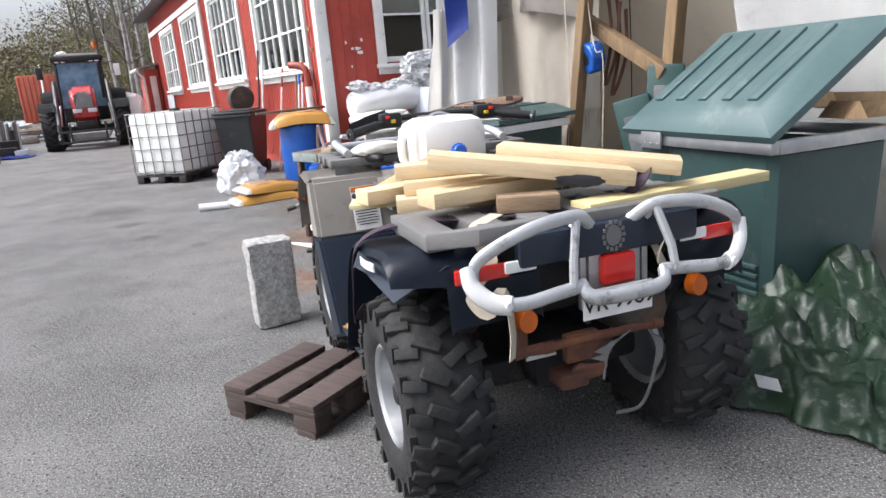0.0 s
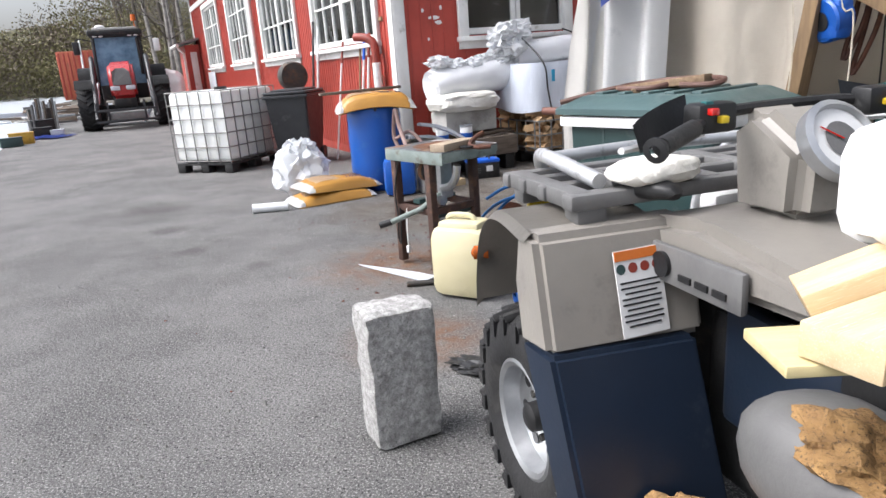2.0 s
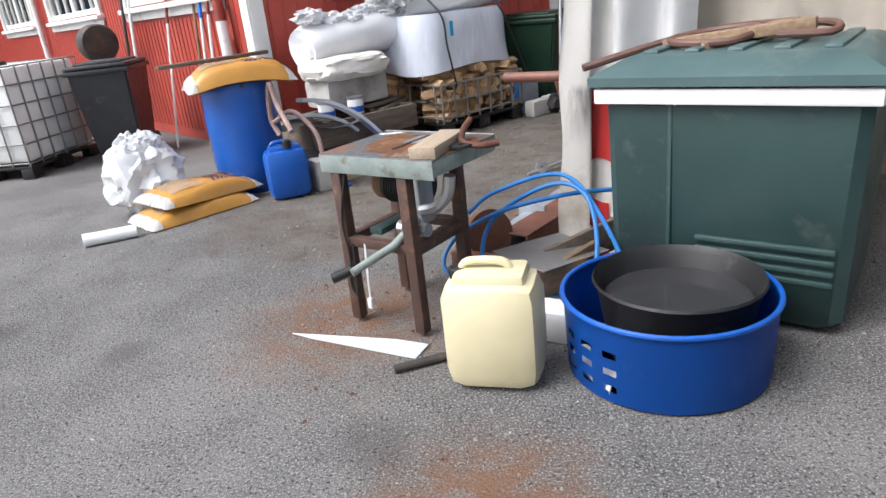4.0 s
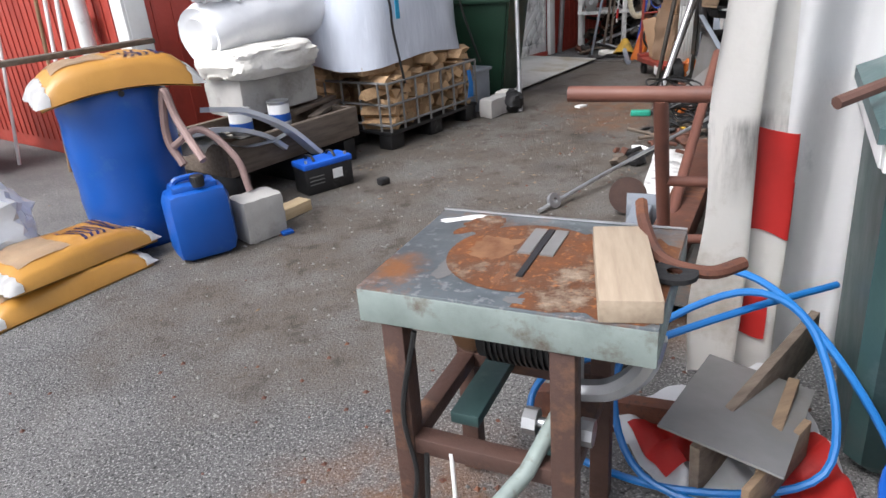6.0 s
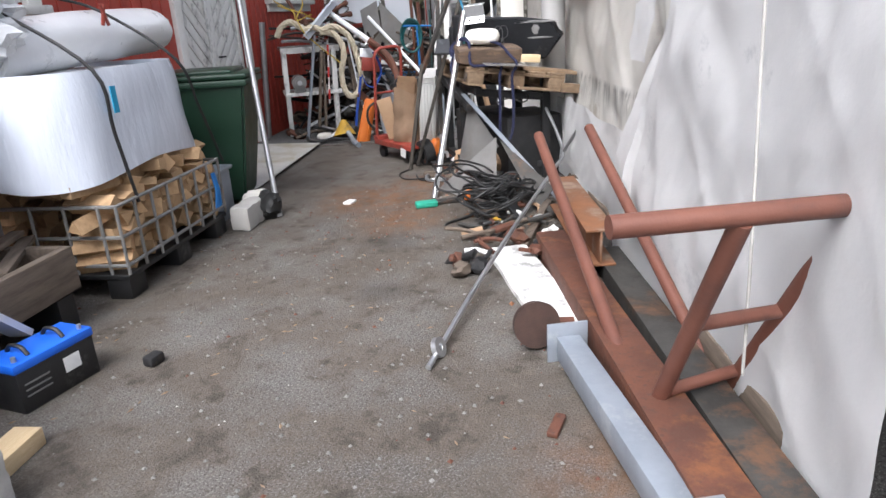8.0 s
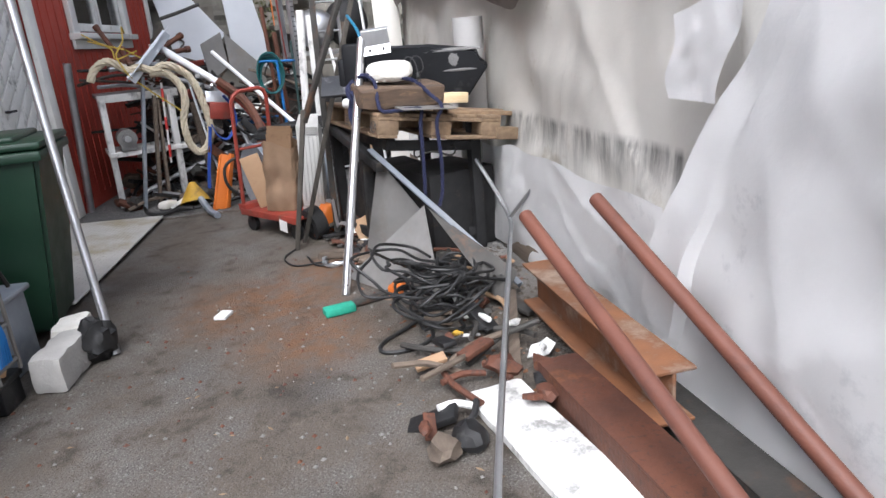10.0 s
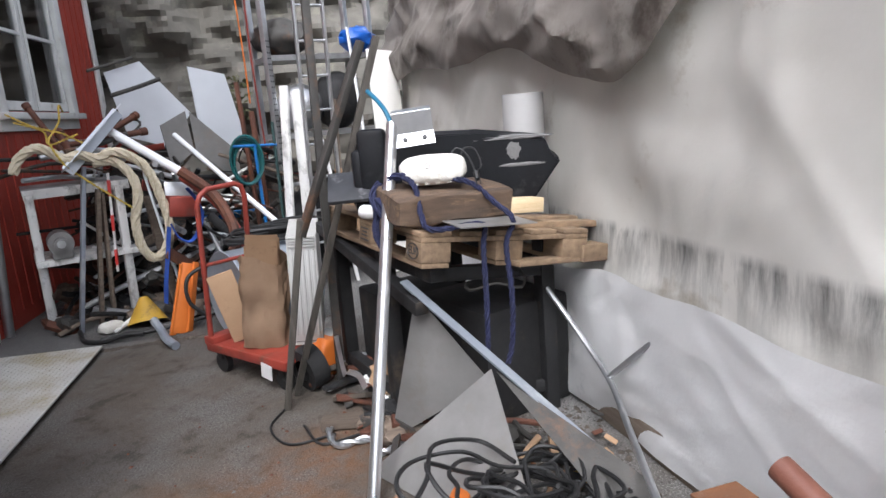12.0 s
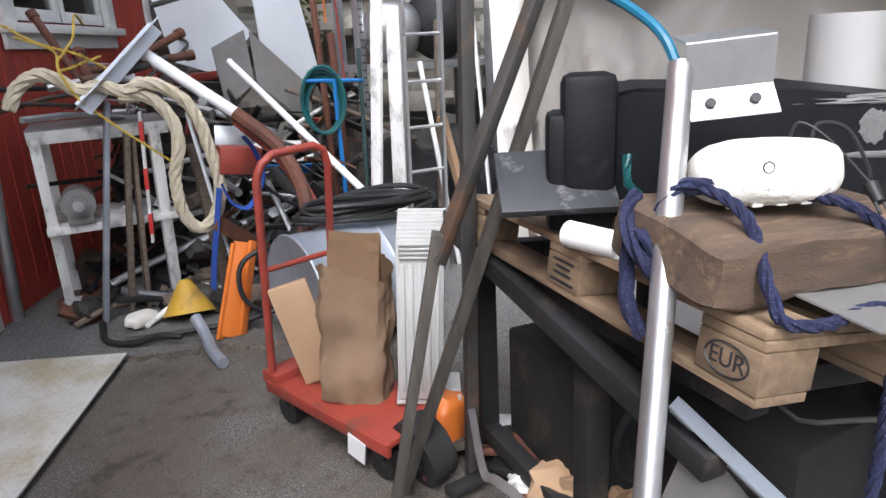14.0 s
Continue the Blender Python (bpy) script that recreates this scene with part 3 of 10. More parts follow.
def wall_sheet(L, H, th, holes, put):
    """One wall of even thickness with its openings cut through."""
    bm = B()
    xs = sorted({0.0, L, *[h[0] for h in holes], *[h[1] for h in holes]})
    zs = sorted({0.0, H, *[h[2] for h in holes], *[h[3] for h in holes]})
    grid = {}

    def at(i, k):
        if (i, k) not in grid:
            grid[i, k] = bm.verts.new(put(xs[i], 0.0, zs[k]))
        return grid[i, k]
    for i in range(len(xs) - 1):
        for k in range(len(zs) - 1):
            if any(h[0] <= (xs[i] + xs[i + 1]) / 2 <= h[1] and h[2] <= (zs[k] + zs[k + 1]) / 2 <= h[3] for h in holes):
                continue
            bm.faces.new((at(i, k), at(i + 1, k), at(i + 1, k + 1), at(i, k + 1)))
    out = bmesh.ops.extrude_face_region(bm, geom=bm.faces[:])
    bmesh.ops.translate(bm, vec=V(*put(0.0, th, 0.0)), verts=[v for v in out["geom"] if isinstance(v, bmesh.types.BMVert)])
    return bm


part("wall_front", wall_sheet(FRONT_L, WALL_H, 0.16, front_open, lambda s, d, z: (s, d, z)), RED, house, smooth=None)
part("wall_side", wall_sheet(SIDE_L, WALL_H, 0.16, side_open, lambda s, d, z: (d, s, z)), RED, house, smooth=None)
bm = B()
box(bm, (FRONT_L / 2, SIDE_L, WALL_H / 2), (FRONT_L, 0.16, WALL_H))
part("wall_back", bm, RED, house, smooth=None)
bm = B()
box(bm, (FRONT_L, SIDE_L / 2, WALL_H / 2), (0.16, SIDE_L, WALL_H))
part("wall_far", bm, RED, house, smooth=None)
bm = B()
prism(bm, [(-0.5, -0.5, WALL_H), (FRONT_L + 0.5, -0.5, WALL_H), (FRONT_L / 2, -0.5, WALL_H + 1.7)], (0, SIDE_L + 1, 0))
part("roof", bm, ANTHR, house, "dark pitched roof", smooth=None)
bm = B()
box(bm, (FRONT_L / 2, SIDE_L / 2, 0.03), (FRONT_L - 0.4, SIDE_L - 0.4, 0.06))
box(bm, (FRONT_L / 2, SIDE_L / 2, 3.9), (FRONT_L - 0.4, SIDE_L - 0.4, 0.06))
box(bm, (4.4, SIDE_L / 2, 2), (0.1, SIDE_L - 0.4, 3.7))
part("interior_partition", bm, DARKROOM, house, "dim room surfaces behind the panes", smooth=None)
# corner boards, band boards, base board
bm = B()
box(bm, (0.062, -0.022, 2.15), (0.15, 0.03, 4.3), bev=0.004)
part("corner_board", bm, WHITE, house)
bm = B()
box(bm, (-0.022, 0.05, 2.15), (0.03, 0.155, 4.3), bev=0.004)
part("corner_board", bm, WHITE, house)
bm = B()
box(bm, (FRONT_L - 0.02, -0.02, 2.15), (0.12, 0.03, 4.3), bev=0.004)
part("corner_board", bm, WHITE, house)
bm = B()
box(bm, (-0.03, SIDE_L - 0.07, 2.15), (0.03, 0.15, 4.3), bev=0.004)
part("corner_board", bm, WHITE, house)
bm = B()
box(bm, (-0.03, SIDE_L / 2, 3.75), (0.04, SIDE_L - 0.35, 0.16), bev=0.004)
part("band_board", bm, WHITE, house)


def window(parent, m, w, h, cols, rows, curtain):
    """A white casement pair in its frame; m: middle of the opening's foot, x along the wall, -y outwards."""
    win = new("window")
    win.parent = parent
    win.matrix_local = m
    win.empty_display_size = 0.1
    bm = B()
    for x in (-w / 2 - 0.03, w / 2 + 0.03):
        box(bm, (x, -0.03, h / 2), (0.14, 0.05, h + 0.1), bev=0.004)
    box(bm, (0, -0.03, h + 0.04), (w + 0.26, 0.055, 0.14), bev=0.004)
    part("window_frame", bm, WHITE, win)
    bm = B()
    box(bm, (0, -0.055, -0.045), (w + 0.24, 0.12, 0.06), bev=0.006)
    box(bm, (0, -0.025, -0.12), (w + 0.2, 0.03, 0.1), bev=0.004)
    part("window_sill", bm, WHITE, win)
    for k in (-1, 1):
        cx, cw = k * w / 4, w / 2 - 0.02
        bm = B()
        for x in (cx - cw / 2 + 0.03, cx + cw / 2 - 0.03):
            box(bm, (x, 0.02, h / 2), (0.06, 0.045, h - 0.02), bev=0.004)
        for z in (0.05, h - 0.05):
            box(bm, (cx, 0.021, z), (cw, 0.045, 0.08), bev=0.004)
        part("casement", bm, WHITE, win)
        for i in range(1, cols):
            bm = B()
            box(bm, (cx - cw / 2 + cw * i / cols, 0.018, h / 2), (0.028, 0.03, h - 0.12))
            part("glazing_bar", bm, WHITE, win, smooth=None)
        for j in range(1, rows):
            bm = B()
            box(bm, (cx, 0.017, h * j / rows), (cw - 0.1, 0.028, 0.03))
            part("glazing_bar", bm, WHITE, win, smooth=None)
        bm = B()
        box(bm, (cx, 0.035, h / 2), (cw - 0.1, 0.006, h - 0.12))
        p = part("pane", bm, GLASS, win, smooth=None)
        p.visible_shadow = False
    if curtain:
        for x0, x1 in curtain:
            bm = B()
            sheet(bm, lambda u, v, a=x0, b=x1: V((a + (b - a) * u) * w / 2, 0.16 + 0.025 * math.sin(u * 38), 0.05 + v * (h - 0.05)), 40, 2, 0.004)
            part("curtain", bm, CURTAINREFL, win)
    return win


# side windows: cloth across the whole width stands in for the panes' greyish-white reflection
for a, b, c, d in side_open:
    window(house, pose(0, (a + b) / 2, c, 0, 0, -90), b - a, d - c, 3, 3, [(-1, -0.52), (-0.47, -0.03), (0.04, 0.5), (0.55, 1)])
a, b, c, d = front_open[0]
window(house, pose((a + b) / 2, 0, c), b - a, d - c, 1, 2, None)
a, b, c, d = front_open[2]
window(house, pose((a + b) / 2, 0, c), b - a, d - c, 1, 2, [(-0.95, -0.55), (-0.1, 0.15), (0.6, 0.95)])

# the old diagonal-board door
a, b, c, d = front_open[1]
door = new("door")
door.parent = house
door.matrix_local = pose((a + b) / 2, 0.03, c)
dw, dh = b - a, d - c
bm = B()
for x in (-dw / 2 - 0.02, dw / 2 + 0.02):
    box(bm, (x, -0.05, dh / 2), (0.14, 0.05, dh + 0.1), bev=0.004)
box(bm, (0, -0.052, dh + 0.05), (dw + 0.26, 0.05, 0.14), bev=0.004)
part("door_frame", bm, WHITE, door)
bm = B()
box(bm, (0, 0.05, dh / 2), (dw - 0.06, 0.04, dh))
part("door_leaf", bm, PEEL, door, smooth=None)
for k in (-1, 1):
    for i in range(-7, 15):
        z0 = i * 0.165
        x0, x1 = k * 0.05, k * (dw / 2 - 0.12)
        z1 = z0 + (abs(x1) - abs(x0)) * 0.9
        lo, hi = 0.14, dh - 0.14
        if z1 < lo or z0 > hi:
            continue
        fa, fb = max(0, (lo - z0) / (z1 - z0)), min(1, (hi - z0) / (z1 - z0))
        if fb - fa < 0.08:
            continue
        bm = B()
        bar(bm, (x0 + (x1 - x0) * fa, 0.02, z0 + (z1 - z0) * fa), (x0 + (x1 - x0) * fb, 0.02, z0 + (z1 - z0) * fb), 0.016, 0.105, 0.003)
        part("board", bm, PEEL, door)
    bm = B()
    for x in (k * 0.035, k * (dw / 2 - 0.07)):
        box(bm, (x, 0.012, dh / 2), (0.07, 0.03, dh), bev=0.003)
    for z in (0.07, dh - 0.07):
        box(bm, (k * dw / 4, 0.0125, z), (dw / 2 - 0.1, 0.03, 0.13), bev=0.003)
    part("door_stile", bm, PEEL, door)
bm = B()
cyl(bm, (0.07, -0.04, 1.02), (0.07, 0.01, 1.02), 0.012)
bar(bm, (0.07, -0.04, 1.02), (0.17, -0.04, 1.02), 0.018, 0.018, 0.004)
part("door_handle", bm, STEELD, door)

# ---- the boat tent ----
TENT = pose(0.5, 5.23, 0, 0, 0, 43.5)
TL = 7.75
tent = thing("boat_tent", TENT, "white tarpaulin boat shed on a timber frame", "tent")


def tpart(name, bm, material, parent, label="", smooth=40):
    """The tent is laid out with y going inwards, to the right of its x."""
    bmesh.ops.transform(bm, matrix=Matrix.Diagonal((1, -1, 1, 1)), verts=bm.verts)
    return part(name, bm, material, parent, label, smooth)


def wrinkle(x, z, k=0.0):
    return (0.05 * noise.noise(V(x * 0.9 + z * 0.7 + k, z * 0.8, k)) + 0.025 * noise.noise(V(x * 2.6 - z * 1.8 + k, z * 2.2, k + 5))
            + 0.012 * noise.noise(V(x * 6 + z * 3, z * 5, k + 9)))




def folds(x, z):
    """Long sharp creases hanging across the slack sheet."""
    a = max(0.0, 1 - 3.2 * abs(noise.noise(V(x * 0.55 + z * 0.8, z * 0.25 - x * 0.2, 21)))) ** 3
    b = max(0.0, 1 - 4.0 * abs(noise.noise(V(x * 1.1 - z * 0.7, z * 0.5 + x * 0.3, 33)))) ** 3
    c = max(0.0, 1 - 4.0 * abs(noise.noise(V(x * 3.1 + z * 0.6, z * 1.4, 41)))) ** 3
    return -0.026 * a - 0.014 * b - 0.006 * c


bm = B()
sheet(bm, lambda u, v: V(0.1 + u * (TL - 0.1), -0.05 + 0.10 * v + wrinkle(u * TL, v * 2.7) + 0.06 * abs(math.sin(u * 11 + v * 2.2)) * (0.4 - 0.3 * v) + 0.035 * abs(math.sin(u * 13 - v * 4.5)) ** 3 + folds(u * TL, v * 2.7), 0.04 + v * 2.7), 260, 100, 0.004)
tpart("side_sheet", bm, TARPG, tent, "stained weathered tarpaulin wall")


def skirt_top(x):
    return 0.80 - 0.035 * x + 0.03 * math.sin(x * 2.3) + 0.012 * math.sin(x * 9)


bm = B()
sheet(bm, lambda u, v: V(2.0 + u * (TL - 2.02), -0.135 + 0.02 * v + 0.5 * wrinkle(2.0 + u * (TL - 2.02), v * 1.2, 7) + 0.45 * folds(u * TL + 5, v * 1.4) + 0.03 * abs(math.sin(u * 17 + v * 3)) ** 3 * (1 - v), 0.03 + v * (skirt_top(2.0 + u * (TL - 2.02)) - 0.03)), 220, 36, 0.004)
tpart("lower_sheet", bm, TARPW, tent, "cleaner lower strip of tarpaulin")
bm = B()


def newer(u, v):
    z = 0.02 + v * 2.6
    edge = 2.12 - 0.26 * min(z, 0.9) - 0.62 * max(0.0, z - 0.9) + 0.02 * math.sin(z * 5.2) + 0.012 * math.sin(z * 13)
    x = -0.42 + u * (edge + 0.4)
    return V(x, -0.13 + 0.08 * v + 1.0 * wrinkle(x, z, 3.3) + 0.6 * folds(x + 9, z) - 0.05 * u * math.sin(v * 9) * (u > 0.9), z)


sheet(bm, newer, 90, 90, 0.004)
tpart("newer_sheet", bm, TARPW, tent, "cleaner white tarpaulin lashed over the old one")
bm = B()
sheet(bm, lambda u, v: V(1.70 + 0.27 * u - 0.10 * v * (1 - u) + 0.02 * math.sin(v * 7), -0.085 + 0.5 * wrinkle(1.8 + u, v, 4) - 0.03 * (1 - v) * u, 1.10 + v * (0.36 - 0.08 * u)), 12, 16, 0.004)
tpart("repair_patch", bm, TARPW, tent, "cream patch lashed on the tarpaulin")
bm = B()


def flap(u, v):
    x = 2.4 + u * (TL - 2.35)
    low = 1.73 - 0.22 * math.exp(-((x - 3.75) / 0.65) ** 2) + 0.03 * math.sin(x * 3.1) + 0.9 * max(0.0, 3.35 - x)
    z = low + max(0.03, 2.75 - low) * v
    return V(x, -0.11 - 0.07 * math.sin(min(1, v * 2.6) * math.pi) + 0.9 * wrinkle(x * 1.3, z * 1.6, 8) + 0.05 * abs(math.sin(x * 2.2 + v * 5)) * (1 - v) + 1.3 * folds(x * 1.4, z * 2.6) + 0.16 * v, z + 0.03 * noise.noise(V(x * 3, v * 3, 2)))


sheet(bm, flap, 170, 44, 0.006)
tpart("roof_flap", bm, TARPB, tent, "grey-brown roof tarpaulin hanging in folds")
bm = B()
sheet(bm, lambda u, v: V(u * TL, -0.02 + v * 5.0, 2.72 + 1.5 * math.sin(v * math.pi) + 0.04 * noise.noise(V(u * 9, v * 6, 4))), 30, 24, 0.004)
tpart("roof_sheet", bm, TARPG, tent)
bm = B()
sheet(bm, lambda u, v: V(TL - 0.02 + 0.05 * noise.noise(V(u * 5, v * 4, 1)), 0.05 + u * 4.9, v * (2.7 + 1.5 * math.sin(u * math.pi))), 24, 16, 0.004)
tpart("end_sheet", bm, TARPG, tent)
bm = B()
sheet(bm, lambda u, v: V(u * TL, 4.95 + wrinkle(u * TL, v * 2.7, 2), v * 2.75), 30, 16, 0.004)
tpart("far_sheet", bm, TARPG, tent)
bm = B()
box(bm, (TL / 2, -0.10, 0.07), (TL, 0.05, 0.14), bev=0.006)
tpart("base_board", bm, WOODOLD, tent, "dark damp base plank")
# front frame: y runs along the opening
for p0, p1, w in (((0.02, 0.10, 0), (0.02, 0.10, 2.7), 0.09), ((0.05, 0.98, 0), (0.02, 1.50, 3.3), 0.10), ((0.32, 1.72, 0), (0.3, 2.08, 3.6), 0.12), ((0.18, 1.05, 1.74), (0.22, 1.86, 1.23), 0.12), ((0.05, 3.7, 0), (0.05, 3.7, 3.0), 0.1)):
    bm = B()
    bar(bm, p0, p1, w, w * 0.8, 0.005)
    tpart("timber_post", bm, TIMBER, tent)

bm = B()
sheet(bm, lambda u, v: V(-0.36 + 0.05 * math.sin(u * 13) + 0.30 * u - 0.12 * (1 - v), -0.10 + 0.06 * v + u * 0.42, 0.02 + v * 2.8), 26, 24, 0.004)
tpart("front_curtain", bm, TARPW, tent, "white tarpaulin gathered at the entrance")
bm = B()
sheet(bm, lambda u, v: V(0.10 + 0.05 * math.sin(u * 9 + v * 2) + wrinkle(u * 3, v * 3, 6), 0.16 + u * (1.14 - 0.24 * (1 - v)), 0.05 + v * 2.9), 40, 30, 0.004)
tpart("canvas_curtain", bm, CANVAS, tent, "stained beige canvas hanging at the entrance")
bm = B()
sheet(bm, lambda u, v: V(0.02 + 0.06 * math.sin(u * 8) * (1 - v * 0.5), 0.14 + u * 1.10, 1.72 + 0.10 * math.sin(u * 3.1 + 0.4) * (1 - v) + v * 1.2), 30, 14, 0.005)
tpart("rolled_valance", bm, TARPB, tent, "grey tarpaulin valance above the entrance")
bm = B()
sheet(bm, lambda u, v: V(-0.06 + 0.08 * math.sin(u * 10 + v) * (1 - 0.6 * v) - 0.22 * (1 - v) * u, 2.36 + 0.55 * (1 - v) ** 1.5 * (1 - u) + u * 2.3, 0.03 + v * 3.0), 50, 40, 0.004)
tpart("mesh_curtain", bm, MESHT, tent, "woven translucent white sheeting at the entrance")
bm = B()
sheet(bm, lambda u, v: V(1.55 + wrinkle(u * 4, v * 3, 11), 0.1 + u * 4.8, v * 3.4), 40, 24, 0.004)
tpart("inner_canvas", bm, CANVAS, tent, "stained canvas wall inside the tent")

# ---- the quad bike: local y ahead, x to its right ----
def wheel(parent, x, y, r, w, side, rimmat, rimr):
    wh = new("wheel")
    wh.parent = parent
    wh.matrix_local = pose(x, y, r, 0, 90 * side, 0)
    bm = B()
    hw = w / 2
    lathe(bm, [(rimr, -hw * 0.75), (rimr + 0.03, -hw * 0.95), (r - 0.09, -hw), (r - 0.045, -hw * 0.93), (r - 0.02, -hw * 0.7), (r - 0.012, 0), (r - 0.02, hw * 0.7),
               (r - 0.045, hw * 0.93), (r - 0.09, hw), (rimr + 0.03, hw * 0.95), (rimr, hw * 0.75)], 40)
    nl = 20
    for k in range(nl):
        for s in (-1, 1):
            a = 2 * math.pi * (k + (0.5 if s > 0 else 0)) / nl
            for z0, z1, da, rr in ((0.02, 0.55, 0.13, r - 0.006), (0.5, 0.98, 0.05, r - 0.018)):
                p0, p1 = V(rr * math.cos(a), rr * math.sin(a), s * hw * z0), V((rr - (0.012 if z1 > 0.9 else 0)) * math.cos(a + da), (rr - (0.012 if z1 > 0.9 else 0)) * math.sin(a + da), s * hw * z1)
                mm, L = axis(p0, p1)
                rad = V(math.cos(a), math.sin(a), 0)
                zz = (p1 - p0).normalized()
                yy = zz.cross(rad).normalized()
                xx = yy.cross(zz)
                rot = Matrix((xx, yy, zz)).transposed().to_4x4()
                box(bm, (0, 0, 0), (0.024, 0.036, L * 1.05), Matrix.Translation((p0 + p1) / 2) @ rot, 0.005)
            q = r - 0.05
            box(bm, (q * math.cos(a + 0.1), q * math.sin(a + 0.1), s * hw * 0.95), (0.05, 0.03, 0.02), ID)
    part("tyre", bm, RUBBER, wh)
    bm = B()
    lathe(bm, [(rimr + 0.012, hw * 0.82), (rimr + 0.002, hw * 0.86), (rimr - 0.012, hw * 0.78), (rimr - 0.02, hw * 0.3), (0.09, hw * 0.15), (0.075, hw * 0.3), (0.0005, hw * 0.3)], 32)
    lathe(bm, [(rimr + 0.012, -hw * 0.82), (rimr - 0.015, -hw * 0.7), (rimr - 0.02, hw * 0.3)], 32)
    part("rim", bm, rimmat, wh)
    bm = B()
    lathe(bm, [(0.045, hw * 0.3), (0.042, hw * 0.62), (0.03, hw * 0.7), (0.0005, hw * 0.7)], 16)
    part("hub_cap", bm, BLACKPL, wh)
    for k in range(4):
        bm = B()
        a = k * math.pi / 2 + 0.4
        cyl(bm, (0.062 * math.cos(a), 0.062 * math.sin(a), hw * 0.28), (0.062 * math.cos(a), 0.062 * math.sin(a), hw * 0.42), 0.011, seg=6)
        part("wheel_nut", bm, GRIMY, wh)
    for k in range(7):
        bm = B()
        a = k * 2 * math.pi / 7
        cyl(bm, ((rimr - 0.055) * math.cos(a), (rimr - 0.055) * math.sin(a), hw * 0.262), ((rimr - 0.055) * math.cos(a), (rimr - 0.055) * math.sin(a), hw * 0.275), 0.02, seg=10)
        part("vent_hole", bm, BLACKPL, wh)
    return wh


def strip(bm, prof, x0, x1, th=0.012, n=1, taper=0.0):
    """A moulded band: a y-z profile drawn out in x, with thickness."""
    pts = spline([(0, y, z) for y, z in prof], n) if n > 1 else [V(0, y, z) for y, z in prof]
    k = len(pts) - 1
    mid = (x0 + x1) / 2
    g = [[bm.verts.new(V(x, p.y, p.z)) for x in (x0, x0 + (mid - x0) * 0.12, mid, x1 - (x1 - mid) * 0.12, x1)] for p in pts]
    for row in g:
        row[0].co.z -= taper
        row[4].co.z -= taper
    fs = [bm.faces.new((g[i][j], g[i + 1][j], g[i + 1][j + 1], g[i][j + 1])) for i in range(k) for j in range(4)]
    bmesh.ops.solidify(bm, geom=fs, thickness=th)


QUAD = pose(0.925, 0.995, 0, 0, 0, 27)
quad = thing("quad_bike", QUAD, "navy and grey quad bike with knobbly tyres and silver bumper", "quad bike")
wheel(quad, -0.48, 0.06, 0.335, 0.27, -1, GALV, 0.165)
wheel(quad, 0.48, 0.06, 0.335, 0.27, 1, GALV, 0.165)
wheel(quad, -0.46, 1.38, 0.325, 0.21, -1, GALV, 0.165)
wheel(quad, 0.46, 1.38, 0.325, 0.21, 1, GALV, 0.165)
for s in (-1, 1):
    bm = B()
    strip(bm, [(-0.44, 0.70), (-0.42, 0.82), (-0.36, 0.90), (-0.2, 0.925), (0.18, 0.885), (0.30, 0.83), (0.42, 0.66), (0.52, 0.45), (0.62, 0.30)], s * 0.62, s * 0.27, 0.012, 4, 0.018)
    part("rear_fender", bm, NAVY, quad)
    bm = B()
    prism(bm, [(s * 0.61, -0.40, 0.885), (s * 0.61, 0.20, 0.86), (s * 0.61, 0.36, 0.72), (s * 0.61, 0.30, 0.76), (s * 0.61, 0.14, 0.80), (s * 0.61, -0.36, 0.80)], (-s * 0.012, 0, 0))
    part("fender_skirt", bm, NAVY, quad)
    # brand lettering as plain bars
    for k in range(9):
        bm = B()
        box(bm, (s * 0.622, -0.10 + k * 0.028, 0.868 - k * 0.0024), (0.004, 0.022, 0.026))
        box(bm, (s * 0.6235, -0.10 + k * 0.028, 0.868 - k * 0.0024), (0.004, 0.008, 0.012))
        part("decal_bar", bm, LABELW, quad, "white lettering bars", smooth=None)
    bm = B()
    box(bm, (s * 0.50, -0.455, 0.855), (0.20, 0.02, 0.045), ID, 0.006)
    part("reflector", bm, REDLENS, quad, "red rear reflector")
    bm = B()
    box(bm, (s * 0.36, -0.465, 0.86), (0.12, 0.018, 0.035), ID, 0.005)
    part("reflector", bm, LABELW, quad, "white rear reflector")
    bm = B()
    strip(bm, [(1.60, 0.66), (1.585, 0.76), (1.53, 0.88), (1.44, 0.94), (1.32, 0.95), (1.16, 0.93)], s * 0.62, s * 0.26, 0.014, 4, 0.02)
    part("front_fender", bm, TAUPE, quad)
    bm = B()
    prism(bm, [(s * 0.61, 1.22, 0.935), (s * 0.61, 1.12, 0.93), (s * 0.61, 1.055, 0.66), (s * 0.61, 1.22, 0.64), (s * 0.61, 1.26, 0.80)], (-s * 0.40, -0.02, 0.0))
    bmesh.ops.bevel(bm, geom=bm.edges[:], offset=0.018, segments=2, affect="EDGES")
    part("front_fender_side", bm, TAUPE, quad)
    bm = B()
    prism(bm, [(s * 0.612, 1.21, 0.66), (s * 0.612, 1.045, 0.67), (s * 0.58, 0.93, 0.24), (s * 0.60, 1.03, 0.20)], (-s * 0.36, -0.03, 0.0))
    bmesh.ops.bevel(bm, geom=bm.edges[:], offset=0.012, segments=2, affect="EDGES")
    part("mud_guard", bm, NAVY, quad)
    bm = B()
    box(bm, (s * 0.40, 0.70, 0.27), (0.34, 0.5, 0.035), bev=0.01)
    for k in range(6):
        box(bm, (s * 0.42, 0.52 + k * 0.07, 0.295), (0.26, 0.018, 0.025))
    part("footboard", bm, NAVY, quad)
    bm = B()
    box(bm, (s * 0.17, 0.62, 0.60), (0.06, 0.75, 0.30), bev=0.02)
    part("side_panel", bm, NAVY, quad)
    bm = B()
